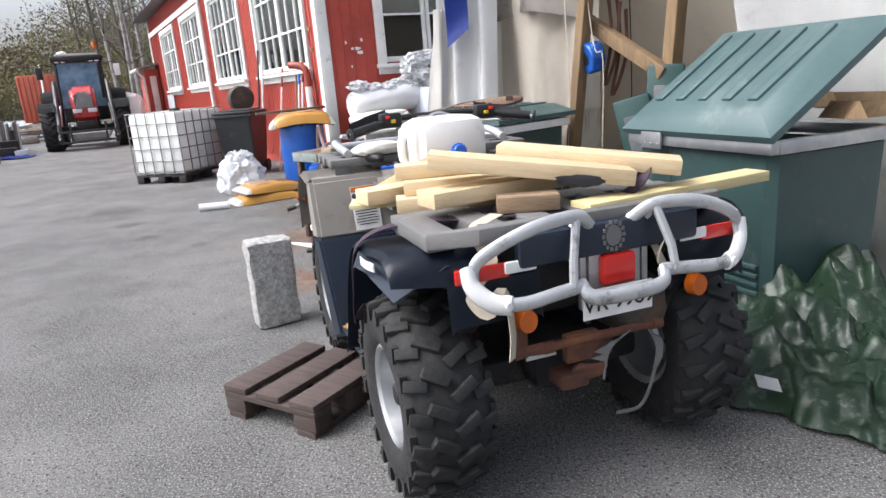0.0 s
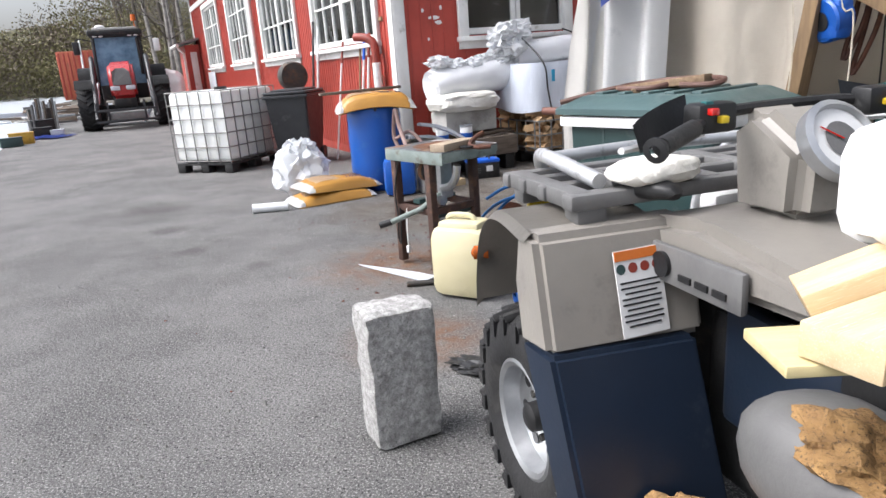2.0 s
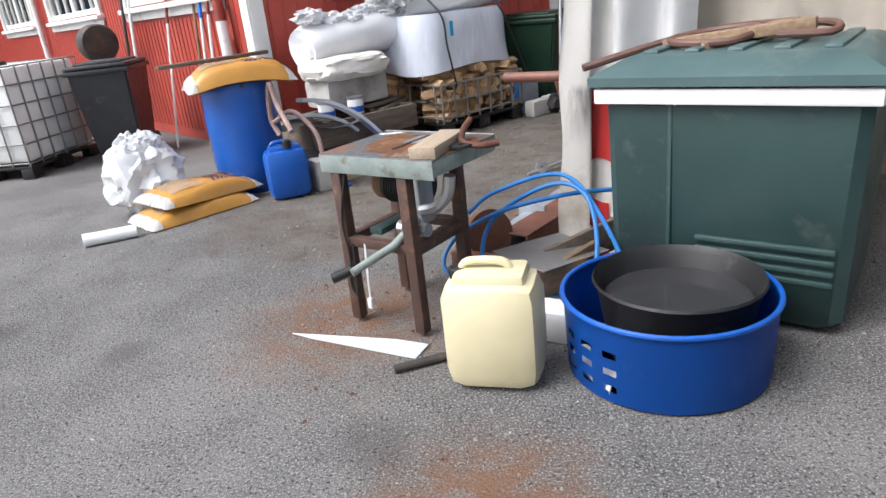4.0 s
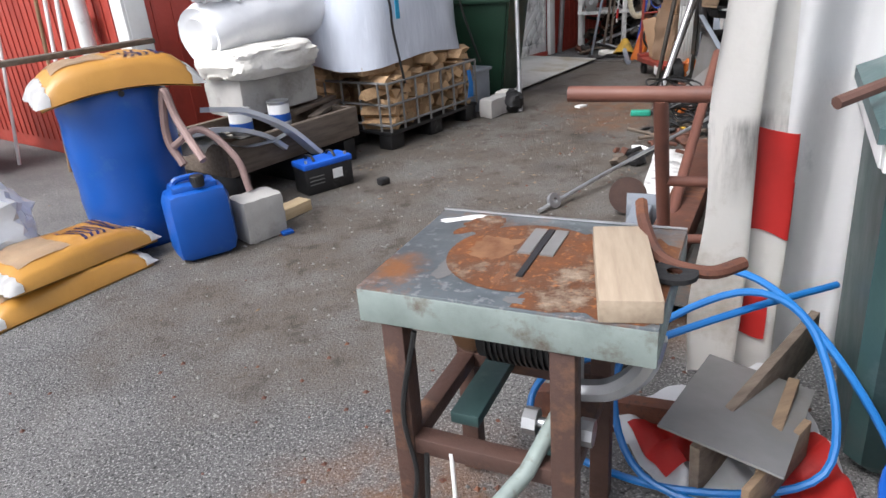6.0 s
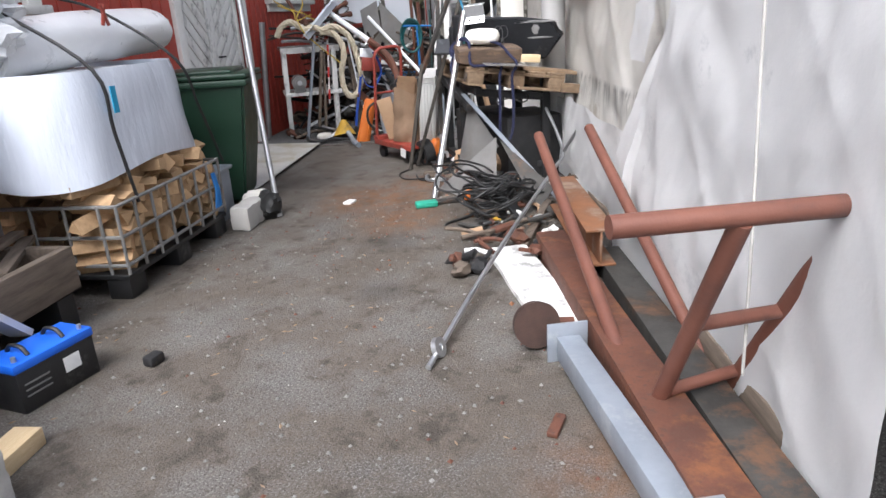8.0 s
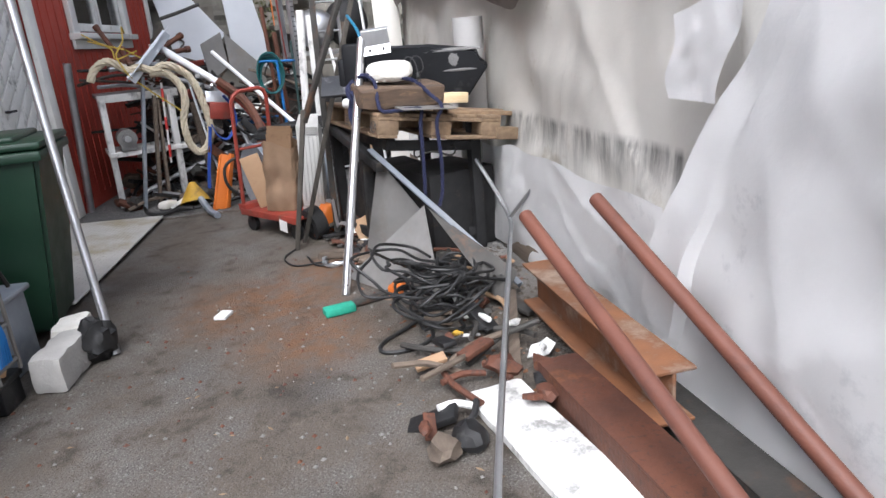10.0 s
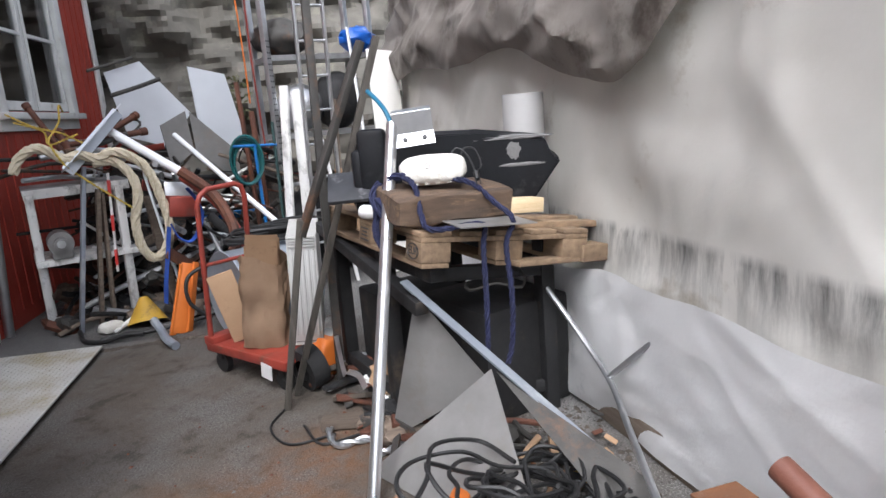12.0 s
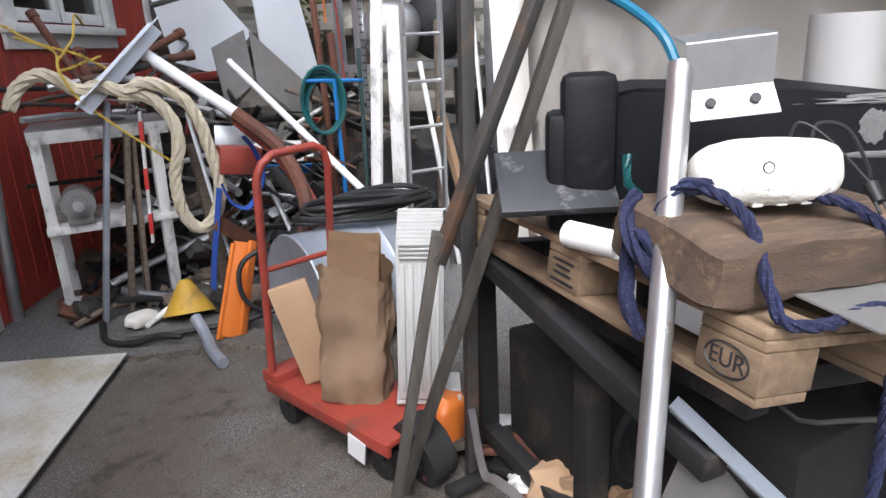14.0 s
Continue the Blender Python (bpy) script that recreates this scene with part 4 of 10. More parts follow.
    cyl(bm, (s * 0.36, -0.47, 0.70), (s * 0.36, -0.53, 0.70), 0.04, 0.034, 16)
    part("rear_indicator", bm, ORLENS, quad, "orange indicator lamp")
    bm = B()
    cyl(bm, (s * 0.58, 1.585, 0.80), (s * 0.62, 1.60, 0.80), 0.02, seg=12)
    blob(bm, (s * 0.61, 1.60, 0.80), (0.018, 0.018, 0.018), 0)
    part("front_indicator", bm, ORLENS, quad, "orange indicator lamp")
    bm = B()
    for k in range(5):
        tube(bm, [(s * 0.28 + 0.045 * math.cos(a), 0.16 + 0.045 * math.sin(a), 0.42 + k * 0.05 + 0.05 * a / 6.28) for a in [q * 0.52 for q in range(13)]], 0.009, 6)
    part("shock_spring", bm, RUST, quad, "rust-brown coil spring")
# sticker on the rear face of the near front fender
lm_ = Matrix.Translation((-0.375, 1.058, 0.785)) @ pose(0, 0, 0, -13.5, 0, 3) @ pose(0.33, -1.069, -0.775)
bm = B()
box(bm, (-0.33, 1.069, 0.775), (0.125, 0.003, 0.20), lm_)
lab = part("warning_sticker", bm, LABELW, quad, "white warning sticker with orange heading", smooth=None)
bm = B()
box(bm, (-0.33, 1.0665, 0.862), (0.122, 0.003, 0.022), lm_)
part("heading_bar", bm, ORANGE, lab, smooth=None)
for k in range(4):
    bm = B()
    cyl(bm, lm_ @ V(-0.378 + k * 0.032, 1.069, 0.832), lm_ @ V(-0.378 + k * 0.032, 1.0662, 0.832), 0.012, seg=14)
    part("pictogram", bm, (GREENBIN, REDPAINT, REDPAINT, REDPAINT)[k], lab)
for k in range(9):
    bm = B()
    box(bm, (-0.332, 1.0668, 0.80 - k * 0.0125), (0.105 - 0.02 * (k % 3 == 2), 0.003, 0.004), lm_)
    part("text_bar", bm, INK, lab, smooth=None)
# rear carrier: grey moulded slats
bm = B()
for x0, x1, y0, y1 in ((-0.5, 0.5, -0.44, -0.36), (-0.5, 0.5, 0.10, 0.18), (-0.5, -0.40, -0.36, 0.1), (0.40, 0.5, -0.36, 0.1), (-0.33, -0.24, -0.36, 0.1), (-0.17, -0.08, -0.36, 0.1), (-0.01, 0.08, -0.36, 0.1), (0.15, 0.24, -0.36, 0.1), (0.30, 0.37, -0.36, 0.1)):
    box(bm, ((x0 + x1) / 2, (y0 + y1) / 2, 0.945 - 0.03 * (y0 + y1) / 2), (x1 - x0, y1 - y0, 0.05), bev=0.008)
part("rear_carrier", bm, GREYPL, quad)
bm = B()
box(bm, (0, -0.455, 0.90), (0.74, 0.07, 0.10), bev=0.018)
part("tail_panel", bm, NAVY, quad)
bm = B()
for k in range(14):
    a = k * math.pi / 7
    box(bm, (0.042 * math.cos(a), -0.494, 0.905 + 0.042 * math.sin(a)), (0.012, 0.006, 0.012))
lathe(bm, [(0.032, 0.0), (0.032, 0.006), (0.001, 0.006)], 20, pose(0, -0.49, 0.905, 90, 0, 0))
part("round_emblem", bm, GREYPL, quad)
bm = B()
box(bm, (0.02, -0.47, 0.80), (0.14, 0.07, 0.095), bev=0.014)
part("tail_light", bm, REDLENS, quad, "red tail lamp")
bm = B()
box(bm, (0.02, -0.43, 0.80), (0.22, 0.06, 0.15), bev=0.01)
for x in (-0.11, 0.15):
    box(bm, (x, -0.44, 0.80), (0.025, 0.03, 0.24), bev=0.004)
part("lamp_bracket", bm, GALV, quad)
bm = B()
box(bm, (0.0, -0.525, 0.710), (0.29, 0.006, 0.092), ID, 0.001)
plate = part("number_plate", bm, LABELW, quad, "white number plate with black characters")
lettering("plate_characters", "VR 9989", 0.072, INK, plate, pose(0.0, -0.5195, 0.70, 90, 0, 0))
# silver tube bumper
bm = B()
for s in (-1, 1):
    tube(bm, [(s * 0.08, -0.46, 0.94), (s * 0.16, -0.52, 0.985), (s * 0.34, -0.55, 0.975), (s * 0.50, -0.52, 0.92), (s * 0.545, -0.50, 0.87), (s * 0.53, -0.54, 0.80), (s * 0.42, -0.60, 0.775), (s * 0.26, -0.60, 0.785), (s * 0.16, -0.58, 0.79)], 0.021, 10, 5)
    tube(bm, [(s * 0.16, -0.52, 0.985), (s * 0.20, -0.58, 0.86), (s * 0.21, -0.60, 0.785)], 0.017, 8)
    tube(bm, [(s * 0.16, -0.48, 0.96), (s * 0.10, -0.46, 0.88)], 0.014, 8)
tube(bm, [(-0.17, -0.575, 0.79), (-0.14, -0.62, 0.755), (0.0, -0.635, 0.75), (0.14, -0.62, 0.755), (0.17, -0.575, 0.79)], 0.024, 10, 5)
part("rear_bumper", bm, SILVER, quad, "scuffed silver tubular bumper")
for s in (-1, 1):
    bm = B()
    tube(bm, [(s * 0.56, -0.49, 0.885), (s * 0.553, -0.515, 0.83), (s * 0.50, -0.56, 0.785), (s * 0.44, -0.595, 0.775)], 0.029, 10, 4)
    cyl(bm, (s * 0.46, -0.63, 0.78), (s * 0.46, -0.55, 0.78), 0.012, seg=8)
    part("bumper_cap", bm, LABELW, quad, "white plastic bumper corner")
bm = B()
cyl(bm, (-0.25, -0.40, 0.56), (0.24, -0.40, 0.56), 0.022, seg=10)
box(bm, (-0.02, -0.37, 0.52), (0.12, 0.06, 0.14), bev=0.01)
cyl(bm, (-0.26, -0.40, 0.56), (-0.22, -0.40, 0.56), 0.03, seg=10)
cyl(bm, (0.21, -0.40, 0.56), (0.25, -0.40, 0.56), 0.032, seg=10)
box(bm, (-0.05, -0.32, 0.37), (0.10, 0.16, 0.05), bev=0.01)
blob(bm, (-0.02, -0.38, 0.40), (0.035, 0.035, 0.04), 0.1)
box(bm, (-0.23, -0.36, 0.62), (0.05, 0.05, 0.2), bev=0.01)
part("tow_hitch", bm, RUST, quad, "rusty tow bar")
bm = B()
box(bm, (0, 0.05, 0.335), (0.7, 0.10, 0.10), bev=0.03)
box(bm, (0, 0.0, 0.40), (0.26, 0.34, 0.22), bev=0.05)
box(bm, (0, 0.65, 0.48), (0.34, 0.9, 0.46), bev=0.05)
box(bm, (0, 0.25, 0.72), (0.42, 0.9, 0.18), bev=0.05)
box(bm, (0, 1.38, 0.33), (0.7, 0.09, 0.09), bev=0.03)
box(bm, (0, 1.35, 0.55), (0.34, 0.55, 0.5), bev=0.06)
part("engine_and_frame", bm, STEELD, quad, "grimy black engine and frame")
bm = B()
box(bm, (-0.11, -0.20, 0.455), (0.11, 0.01, 0.05))
part("service_sticker", bm, LABELW, quad, smooth=None)
bm = B()
tube(bm, [(0.10, -0.42, 0.56), (0.02, -0.40, 0.48), (-0.02, -0.42, 0.36)], 0.006, 6, 4)
tube(bm, [(0.22, -0.38, 0.56), (0.26, -0.40, 0.42), (0.22, -0.36, 0.22), (0.12, -0.34, 0.2)], 0.007, 6, 5)
part("tow_cable", bm, GREYPL, quad)
bm = B()
blob(bm, (0.22, -0.12, 0.62), (0.11, 0.3, 0.11), 0.02, flat=0.4)
part("silencer", bm, GRIMY, quad)
# seat, bared foam
bm = B()
blob(bm, (0, 0.42, 0.83), (0.17, 0.42, 0.10), 0.03, sub=3, flat=0.35)
part("seat", bm, ANTHR, quad, "dark torn seat")
bm = B()
blob(bm, (-0.33, 0.52, 0.62), (0.12, 0.20, 0.11), 0.03, flat=0.3)
part("air_box", bm, GREYPL, quad)
for c, sz, sd in (((-0.36, 0.50, 0.70), (0.08, 0.11, 0.045), 1), ((-0.43, 0.70, 0.335), (0.15, 0.20, 0.075), 2)):
    bm = B()
    blob(bm, c, sz, 0.35, 2.5, 4, sd)
    part("torn_foam", bm, FOAMY, quad, "torn dirty yellow foam")
# console, dash pod, handlebar
bm = B()
prism(bm, [(-0.30, 0.62, 0.82), (-0.30, 1.18, 0.80), (-0.30, 1.18, 0.93), (-0.30, 0.98, 0.955), (-0.30, 0.66, 0.90)], (0.60, 0, 0))
bmesh.ops.bevel(bm, geom=bm.edges[:], offset=0.03, segments=2, affect="EDGES")
part("console", bm, TAUPE, quad)
bm = B()
box(bm, (-0.315, 0.95, 0.845), (0.02, 0.30, 0.09), bev=0.008)
part("side_vent", bm, GREYPL, quad)
bm = B()
cyl(bm, (-0.32, 1.05, 0.845), (-0.335, 1.05, 0.845), 0.03, seg=18)
for k in range(3):
    box(bm, (-0.327, 0.97 - k * 0.055, 0.83), (0.006, 0.04, 0.014))
part("key_cap", bm, BLACKPL, quad)
bm = B()
prism(bm, [(-0.13, 0.88, 0.93), (-0.13, 1.08, 0.93), (-0.13, 1.10, 1.14), (-0.13, 1.02, 1.19), (-0.13, 0.87, 1.10)], (0.17, 0, 0))
bmesh.ops.bevel(bm, geom=bm.edges[:], offset=0.035, segments=3, affect="EDGES")
part("dash_pod", bm, TAUPE, quad)
dm = pose(-0.045, 0.868, 1.11, 58, 0, 0)
bm = B()
lathe(bm, [(0.085, -0.02), (0.088, 0.012), (0.075, 0.018), (0.07, 0.008)], 28, dm)
part("dial_bezel", bm, GALV, quad)
bm = B()
lathe(bm, [(0.072, 0.006), (0.0005, 0.006)], 28, dm)
dial = part("dial_face", bm, LABELW, quad, "pale speedometer face")
bm = B()
lathe(bm, [(0.04, 0.009), (0.0005, 0.009)], 24, dm)
part("dial_centre", bm, GREYPL, dial)
bm = B()
bar(bm, dm @ V(0, 0, 0.012), dm @ V(-0.045, 0.03, 0.012), 0.004, 0.003)
part("needle", bm, REDLENS, dial)
bm = B()
tube(bm, [(-0.42, 0.93, 1.13), (-0.30, 0.99, 1.15), (-0.16, 1.06, 1.17), (0.16, 1.06, 1.17), (0.30, 0.99, 1.15), (0.42, 0.93, 1.13)], 0.013, 8, 4)
part("handlebar", bm, STEELD, quad)
for s in (-1, 1):
    bm = B()
    tube(bm, [(s * 0.30, 0.99, 1.15), (s * 0.42, 0.93, 1.13)], 0.02, 12)
    lathe(bm, [(0.02, 0), (0.026, 0.004), (0.026, 0.012), (0.012, 0.014)], 14, axis((s * 0.42, 0.93, 1.13), (s * 0.44, 0.92, 1.126))[0])
    part("grip", bm, BLACKPL, quad)
    bm = B()
    box(bm, (s * 0.23, 1.03, 1.165), (0.10, 0.06, 0.065), bev=0.012)
    part("switch_block", bm, BLACKPL, quad)
    for k, mt in enumerate((REDLENS, YELSTICK, TEAL)):
        bm = B()
        box(bm, (s * (0.25 - 0.025 * (k == 1)), 0.995 + 0.02 * (k == 2), 1.18 - k * 0.018 + 0.05 * (k == 2)), (0.02, 0.02, 0.015), bev=0.003)
        part("switch", bm, mt, quad)
    bm = B()
    sheet(bm, lambda u, v: V(s * (0.22 + 0.20 * u), 1.10 - 0.10 * u * u + 0.03 * v, 1.11 + 0.10 * v * (1 - 0.45 * u)), 8, 6, 0.008)
    part("hand_guard", bm, ANTHR, quad)
    bm = B()
    tube(bm, [(s * 0.19, 1.10, 1.12), (s * 0.33, 1.08, 1.115), (s * 0.465, 1.0, 1.12)], 0.008, 6, 4)
    part("guard_edge", bm, LABELW, quad)
# front carrier, tank guard, bumper, headlamps
bm = B()
for x in (-0.46, 0.46, -0.30, 0.30, -0.10, 0.10):
    box(bm, (x, 1.42, 0.985), (0.06, 0.50, 0.045), bev=0.01)
for y in (1.18, 1.36, 1.52, 1.66):
    box(bm, (0, y, 0.984), (1.0, 0.055, 0.04), bev=0.01)
for x in (-0.44, 0.44):
    for y in (1.2, 1.6):
        box(bm, (x, y, 0.955), (0.08, 0.08, 0.06), bev=0.01)
part("front_carrier", bm, GREYPL, quad, "slotted grey carrier")
bm = B()
for s in (-1, 1):
    tube(bm, [(s * 0.40, 1.20, 1.02), (s * 0.41, 1.50, 1.05), (s * 0.36, 1.74, 1.02), (s * 0.28, 1.86, 0.85), (s * 0.24, 1.86, 0.5)], 0.02, 10, 5)
tube(bm, [(-0.36, 1.74, 1.02), (0, 1.80, 1.02), (0.36, 1.74, 1.02)], 0.02, 10, 4)
tube(bm, [(-0.27, 1.87, 0.75), (0.27, 1.87, 0.75)], 0.018, 8)
part("front_bumper", bm, SILVER, quad)
for s in (-1, 1):
    bm = B()
    box(bm, (s * 0.30, 1.74, 0.80), (0.14, 0.12, 0.10), pose(0, 0, 0), 0.03)
    part("headlamp_shell", bm, LABELW, quad)
bm = B()
box(bm, (0, 1.70, 0.62), (0.6, 0.2, 0.3), bev=0.06)
part("nose", bm, NAVY, quad)
bm = B()
box(bm, (-0.40, 1.60, 0.935), (0.10, 0.02, 0.05), pose(0, 0, 0, 0, 0, 0))
part("yellow_tag", bm, YELSTICK, quad)


def plank(p0, p1, w, h, material, label, roll=0, cat="plank", group="lumber on the quad bike"):
    m, L = axis(p0, p1)
    m = m @ pose(0, 0, 0, 0, 0, roll) @ pose(0, 0, 0, 0, 90, 0)
    bm = B()
    box(bm, (0, 0, 0), (L, h, w), ID, 0.003)
    return solo("lumber_plank", bm, material, m, label, cat, group)


def qp(x, y, z):
    return QUAD @ V(x * 0.84 + 0.06 if y < -0.40 else x, y + 0.01 if y > 0.06 else 0.07 + (y - 0.06) * 0.70, z - 0.02)


# the rear overhang is short and the tail sits low
for o in quad.children_recursive:
    if o.type == "MESH" and o.parent.name.split(".")[0] != "wheel":
        if o.name.startswith("plate_char"):
            o.matrix_local = pose(0.06, -0.3665, 0.645, 90, 0, 0)
            continue
        for v in o.data.vertices:
            if v.co.y > 1.2:
                v.co.y = 1.2 + (v.co.y - 1.2) * 0.76
            if v.co.y < -0.40:
                v.co.x = v.co.x * 0.84 + 0.06
            k = max(0.0, min(1.0, (0.55 - v.co.y) / 0.45)) * max(0.0, min(1.0, (v.co.z - 0.4) / 0.2))
            v.co.z -= 0.065 * k
            v.co.y = v.co.y - 0.08 if v.co.y > 0.06 else -0.02 + (v.co.y - 0.06) * 0.58
for o in quad.children:
    if o.name.split(".")[0] == "wheel":
        o.location.y -= 0.08

for p0, p1, w, h, mt, lb in (((-0.36, 0.06, 1.10), (0.24, -0.29, 1.0), 0.15, 0.05, PINE, "fresh pine plank with a dark smear"),
                             ((-0.06, 0.16, 1.09), (0.43, -0.30, 1.01), 0.14, 0.05, PINE, "fresh pale pine plank"),
                             ((0.02, -0.36, 0.93), (0.80, -0.24, 0.93), 0.10, 0.035, PINEG, "greenish impregnated pine board"),
                             ((-0.42, 0.26, 1.045), (0.05, 0.12, 1.05), 0.098, 0.048, PINE, "short pine offcut"),
                             ((-0.41, 0.20, 0.996), (0.05, 0.06, 1.0), 0.098, 0.048, PINE, "short pine offcut"),
                             ((-0.45, 0.17, 0.947), (0.02, 0.03, 0.95), 0.098, 0.048, PINE, "short pine offcut"),
                             ((-0.54, 0.30, 0.965), (-0.30, 0.34, 0.965), 0.11, 0.05, PINE, "short pine block"),
                             ((-0.42, 0.48, 0.955), (-0.24, 0.36, 1.06), 0.098, 0.045, PINE, "tilted pine offcut"),
                             ((-0.41, -0.06, 0.985), (0.08, 0.02, 0.99), 0.13, 0.05, PINE, "wide pine offcut"),
                             ((-0.20, -0.17, 0.955), (-0.02, -0.27, 0.955), 0.09, 0.05, PALWOOD, "short brown offcut"),
                             ((-0.56, 0.40, 0.928), (0.0, 0.22, 0.925), 0.13, 0.018, PINEG, "thin greenish board")):
    plank(qp(*p0), qp(*p1), w, h, mt, lb + " stacked on the quad bike")
bm = B()
blob(bm, (0, 0, 0), (0.075, 0.018, 0.002), 0.35, 3, 3, 2)
sm = axis(qp(-0.36, 0.02, 1.085), qp(0.28, -0.34, 1.045))[0]
solo("tar_smear", bm, INK, Matrix.Translation(qp(0.03, -0.345, 1.012)) @ pose(0, 0, 0, 92, 6, 6), "black tar smear on a pine plank", "stain")


def canister(name, m, w, d, h, material, label, capmat, cap_at, capm, cap_r=0.03, group=""):
    """A moulded jerry can: rounded body, handle recess, screw cap."""
    c = thing(name, m, label, "canister", group)
    bm = B()
    box(bm, (0, 0, h * 0.46), (w, d, h * 0.92), bev=min(w, d) * 0.27)
    box(bm, (0, 0, h * 0.90), (w * 0.72, d * 0.62, h * 0.14), bev=0.02)
    part("body", bm, material, c)
    bm = B()
    tube(bm, [(-w * 0.30, 0, h * 0.94), (-w * 0.22, 0, h * 1.02), (w * 0.12, 0, h * 1.02), (w * 0.2, 0, h * 0.94)], 0.016, 8, 4)
    part("handle", bm, material, c)
    bm = B()
    lathe(bm, [(cap_r * 1.02, -0.03), (cap_r, 0.022), (cap_r * 0.88, 0.028), (0.0005, 0.028)], 18, capm)
    for k in range(16):
        a = k * math.pi / 8
        box(bm, (cap_r * math.cos(a), cap_r * math.sin(a), 0.008), (0.005, 0.005, 0.026), capm)
    part("cap", bm, capmat, c)
    return c


# the white can lies on its side on the seat
canister("plastic_canister", QUAD @ pose(-0.02, 0.49, 1.09, 0, -90, 10), 0.20, 0.235, 0.315, WHITEPL, "white plastic canister with blue cap lying on the quad bike seat", BLUEBR, None, pose(-0.03, -0.110, 0.15, 90, 0, 0), 0.03)

# straps and the fleece on the carrier
bm = B()
ribbon(bm, [qp(-0.60, 0.10, 0.64), qp(-0.64, 0.14, 0.58), qp(-0.645, 0.10, 0.70), qp(-0.62, 0.08, 0.85), qp(-0.48, 0.02, 0.91), qp(-0.2, -0.22, 0.925), qp(0.1, -0.30, 0.925), qp(0.25, -0.30, 0.96), qp(0.32, -0.26, 1.03)], 0.05, 0.004, 6)
solo("cargo_strap", bm, PURPLE, ID, "dark purple webbing strap over the quad bike carrier", "strap")
bm = B()
ribbon(bm, [qp(-0.22, -0.22, 0.93), qp(-0.34, -0.38, 0.92), qp(-0.46, -0.47, 0.84), qp(-0.535, -0.475, 0.76), qp(-0.50, -0.52, 0.70), qp(-0.44, -0.54, 0.75), qp(-0.42, -0.55, 0.64), qp(-0.43, -0.555, 0.55)], 0.045, 0.003, 6)
solo("webbing_strap", bm, WEBBING, ID, "frayed beige webbing strap tied to the bumper", "strap")
bm = B()
ribbon(bm, [qp(0.20, -0.45, 0.93), qp(0.24, -0.50, 0.85), qp(0.19, -0.52, 0.76), qp(0.25, -0.50, 0.70), qp(0.22, -0.44, 0.80)], 0.022, 0.004, 5)
solo("tie_cord", bm, WEBBING, ID, "pale cord knotted round the bumper", "cord")
for nm, c, s, mt, lb, fl in (("work_glove", (-0.26, 1.10, 1.055), (0.12, 0.08, 0.03), FOAMW, "white work glove on the front carrier", 0.3), ("bar_muff", (-0.30, 1.07, 1.02), (0.035, 0.10, 0.025), BLACKPL, "black rubber muff on the front carrier", 0.2)):
    bm = B()
    blob(bm, (0, 0, 0), s, 0.12, 2, 3, 2, flat=fl)
    solo(nm, bm, mt, Matrix.Translation(qp(*c)) @ pose(0, 0, 0, 0, 0, 40), lb, "glove" if "glove" in nm else "muff")

# ---- concrete block, pallet, glove ----
bm = B()
rough_box(bm, (0, 0, 0.257), (0.25, 0.17, 0.514), 0.010, 9, ID, 3, 22)
solo("concrete_block", bm, CONC, pose(-0.625, 2.335, 0.002, 0, 0, 33), "coarse grey aggregate concrete block standing upright", "block")


def pallet(name, m, w, d, boards, h, material, label, blocks=(3, 3), bw=0.1, th=0.022, cat="pallet", low=True):
    p = thing(name, m, label, cat)
    for i in range(boards):
        bm = B()
        box(bm, (-w / 2 + bw / 2 + (w - bw) * i / (boards - 1), 0, h - th / 2), (bw, d, th), bev=0.003)
        part("deck_board", bm, material, p)
    nb = blocks[1]
    for j in range(nb):
        y = -d / 2 + 0.05 + (d - 0.1) * j / (nb - 1)
        bm = B()
        box(bm, (0, y, h - th * 1.5 - 0.002), (w, 0.1, th), bev=0.003)
        part("cross_board", bm, material, p)
        for i in range(blocks[0]):
            bm = B()
            box(bm, (-w / 2 + 0.06 + (w - 0.12) * i / (blocks[0] - 1), y, (h - 2 * th) / 2 + th / 2), (0.115, 0.098, h - 3 * th - 0.002), bev=0.003)
            part("block", bm, material, p)
    for i in range(blocks[0]):
        bm = B()
        box(bm, (-w / 2 + 0.06 + (w - 0.12) * i / (blocks[0] - 1), 0, th / 2), (0.1, d, th), bev=0.003)
        part("skid_board", bm, material, p)
    return p


pallet("wooden_pallet", pose(-0.10, 1.335, 0.0, 0, 0, -25), 0.515, 0.50, 3, 0.145, PALDARK, "small dark brown weathered wooden pallet beside the quad bike", (2, 3), 0.135, 0.026)
bm = B()
blob(bm, (0, 0, 0.022), (0.14, 0.07, 0.02), 0.5, 3, 4, 5)
for k in range(4):
    tube(bm, [(0.10, -0.05 + 0.03 * k, 0.02), (0.19, -0.07 + 0.04 * k, 0.016)], 0.013, 6)
solo("old_glove", bm, BLACKPL, pose(-0.40, 2.86, 0, 0, 0, -20), "crumpled black and white work glove on the asphalt", "glove")


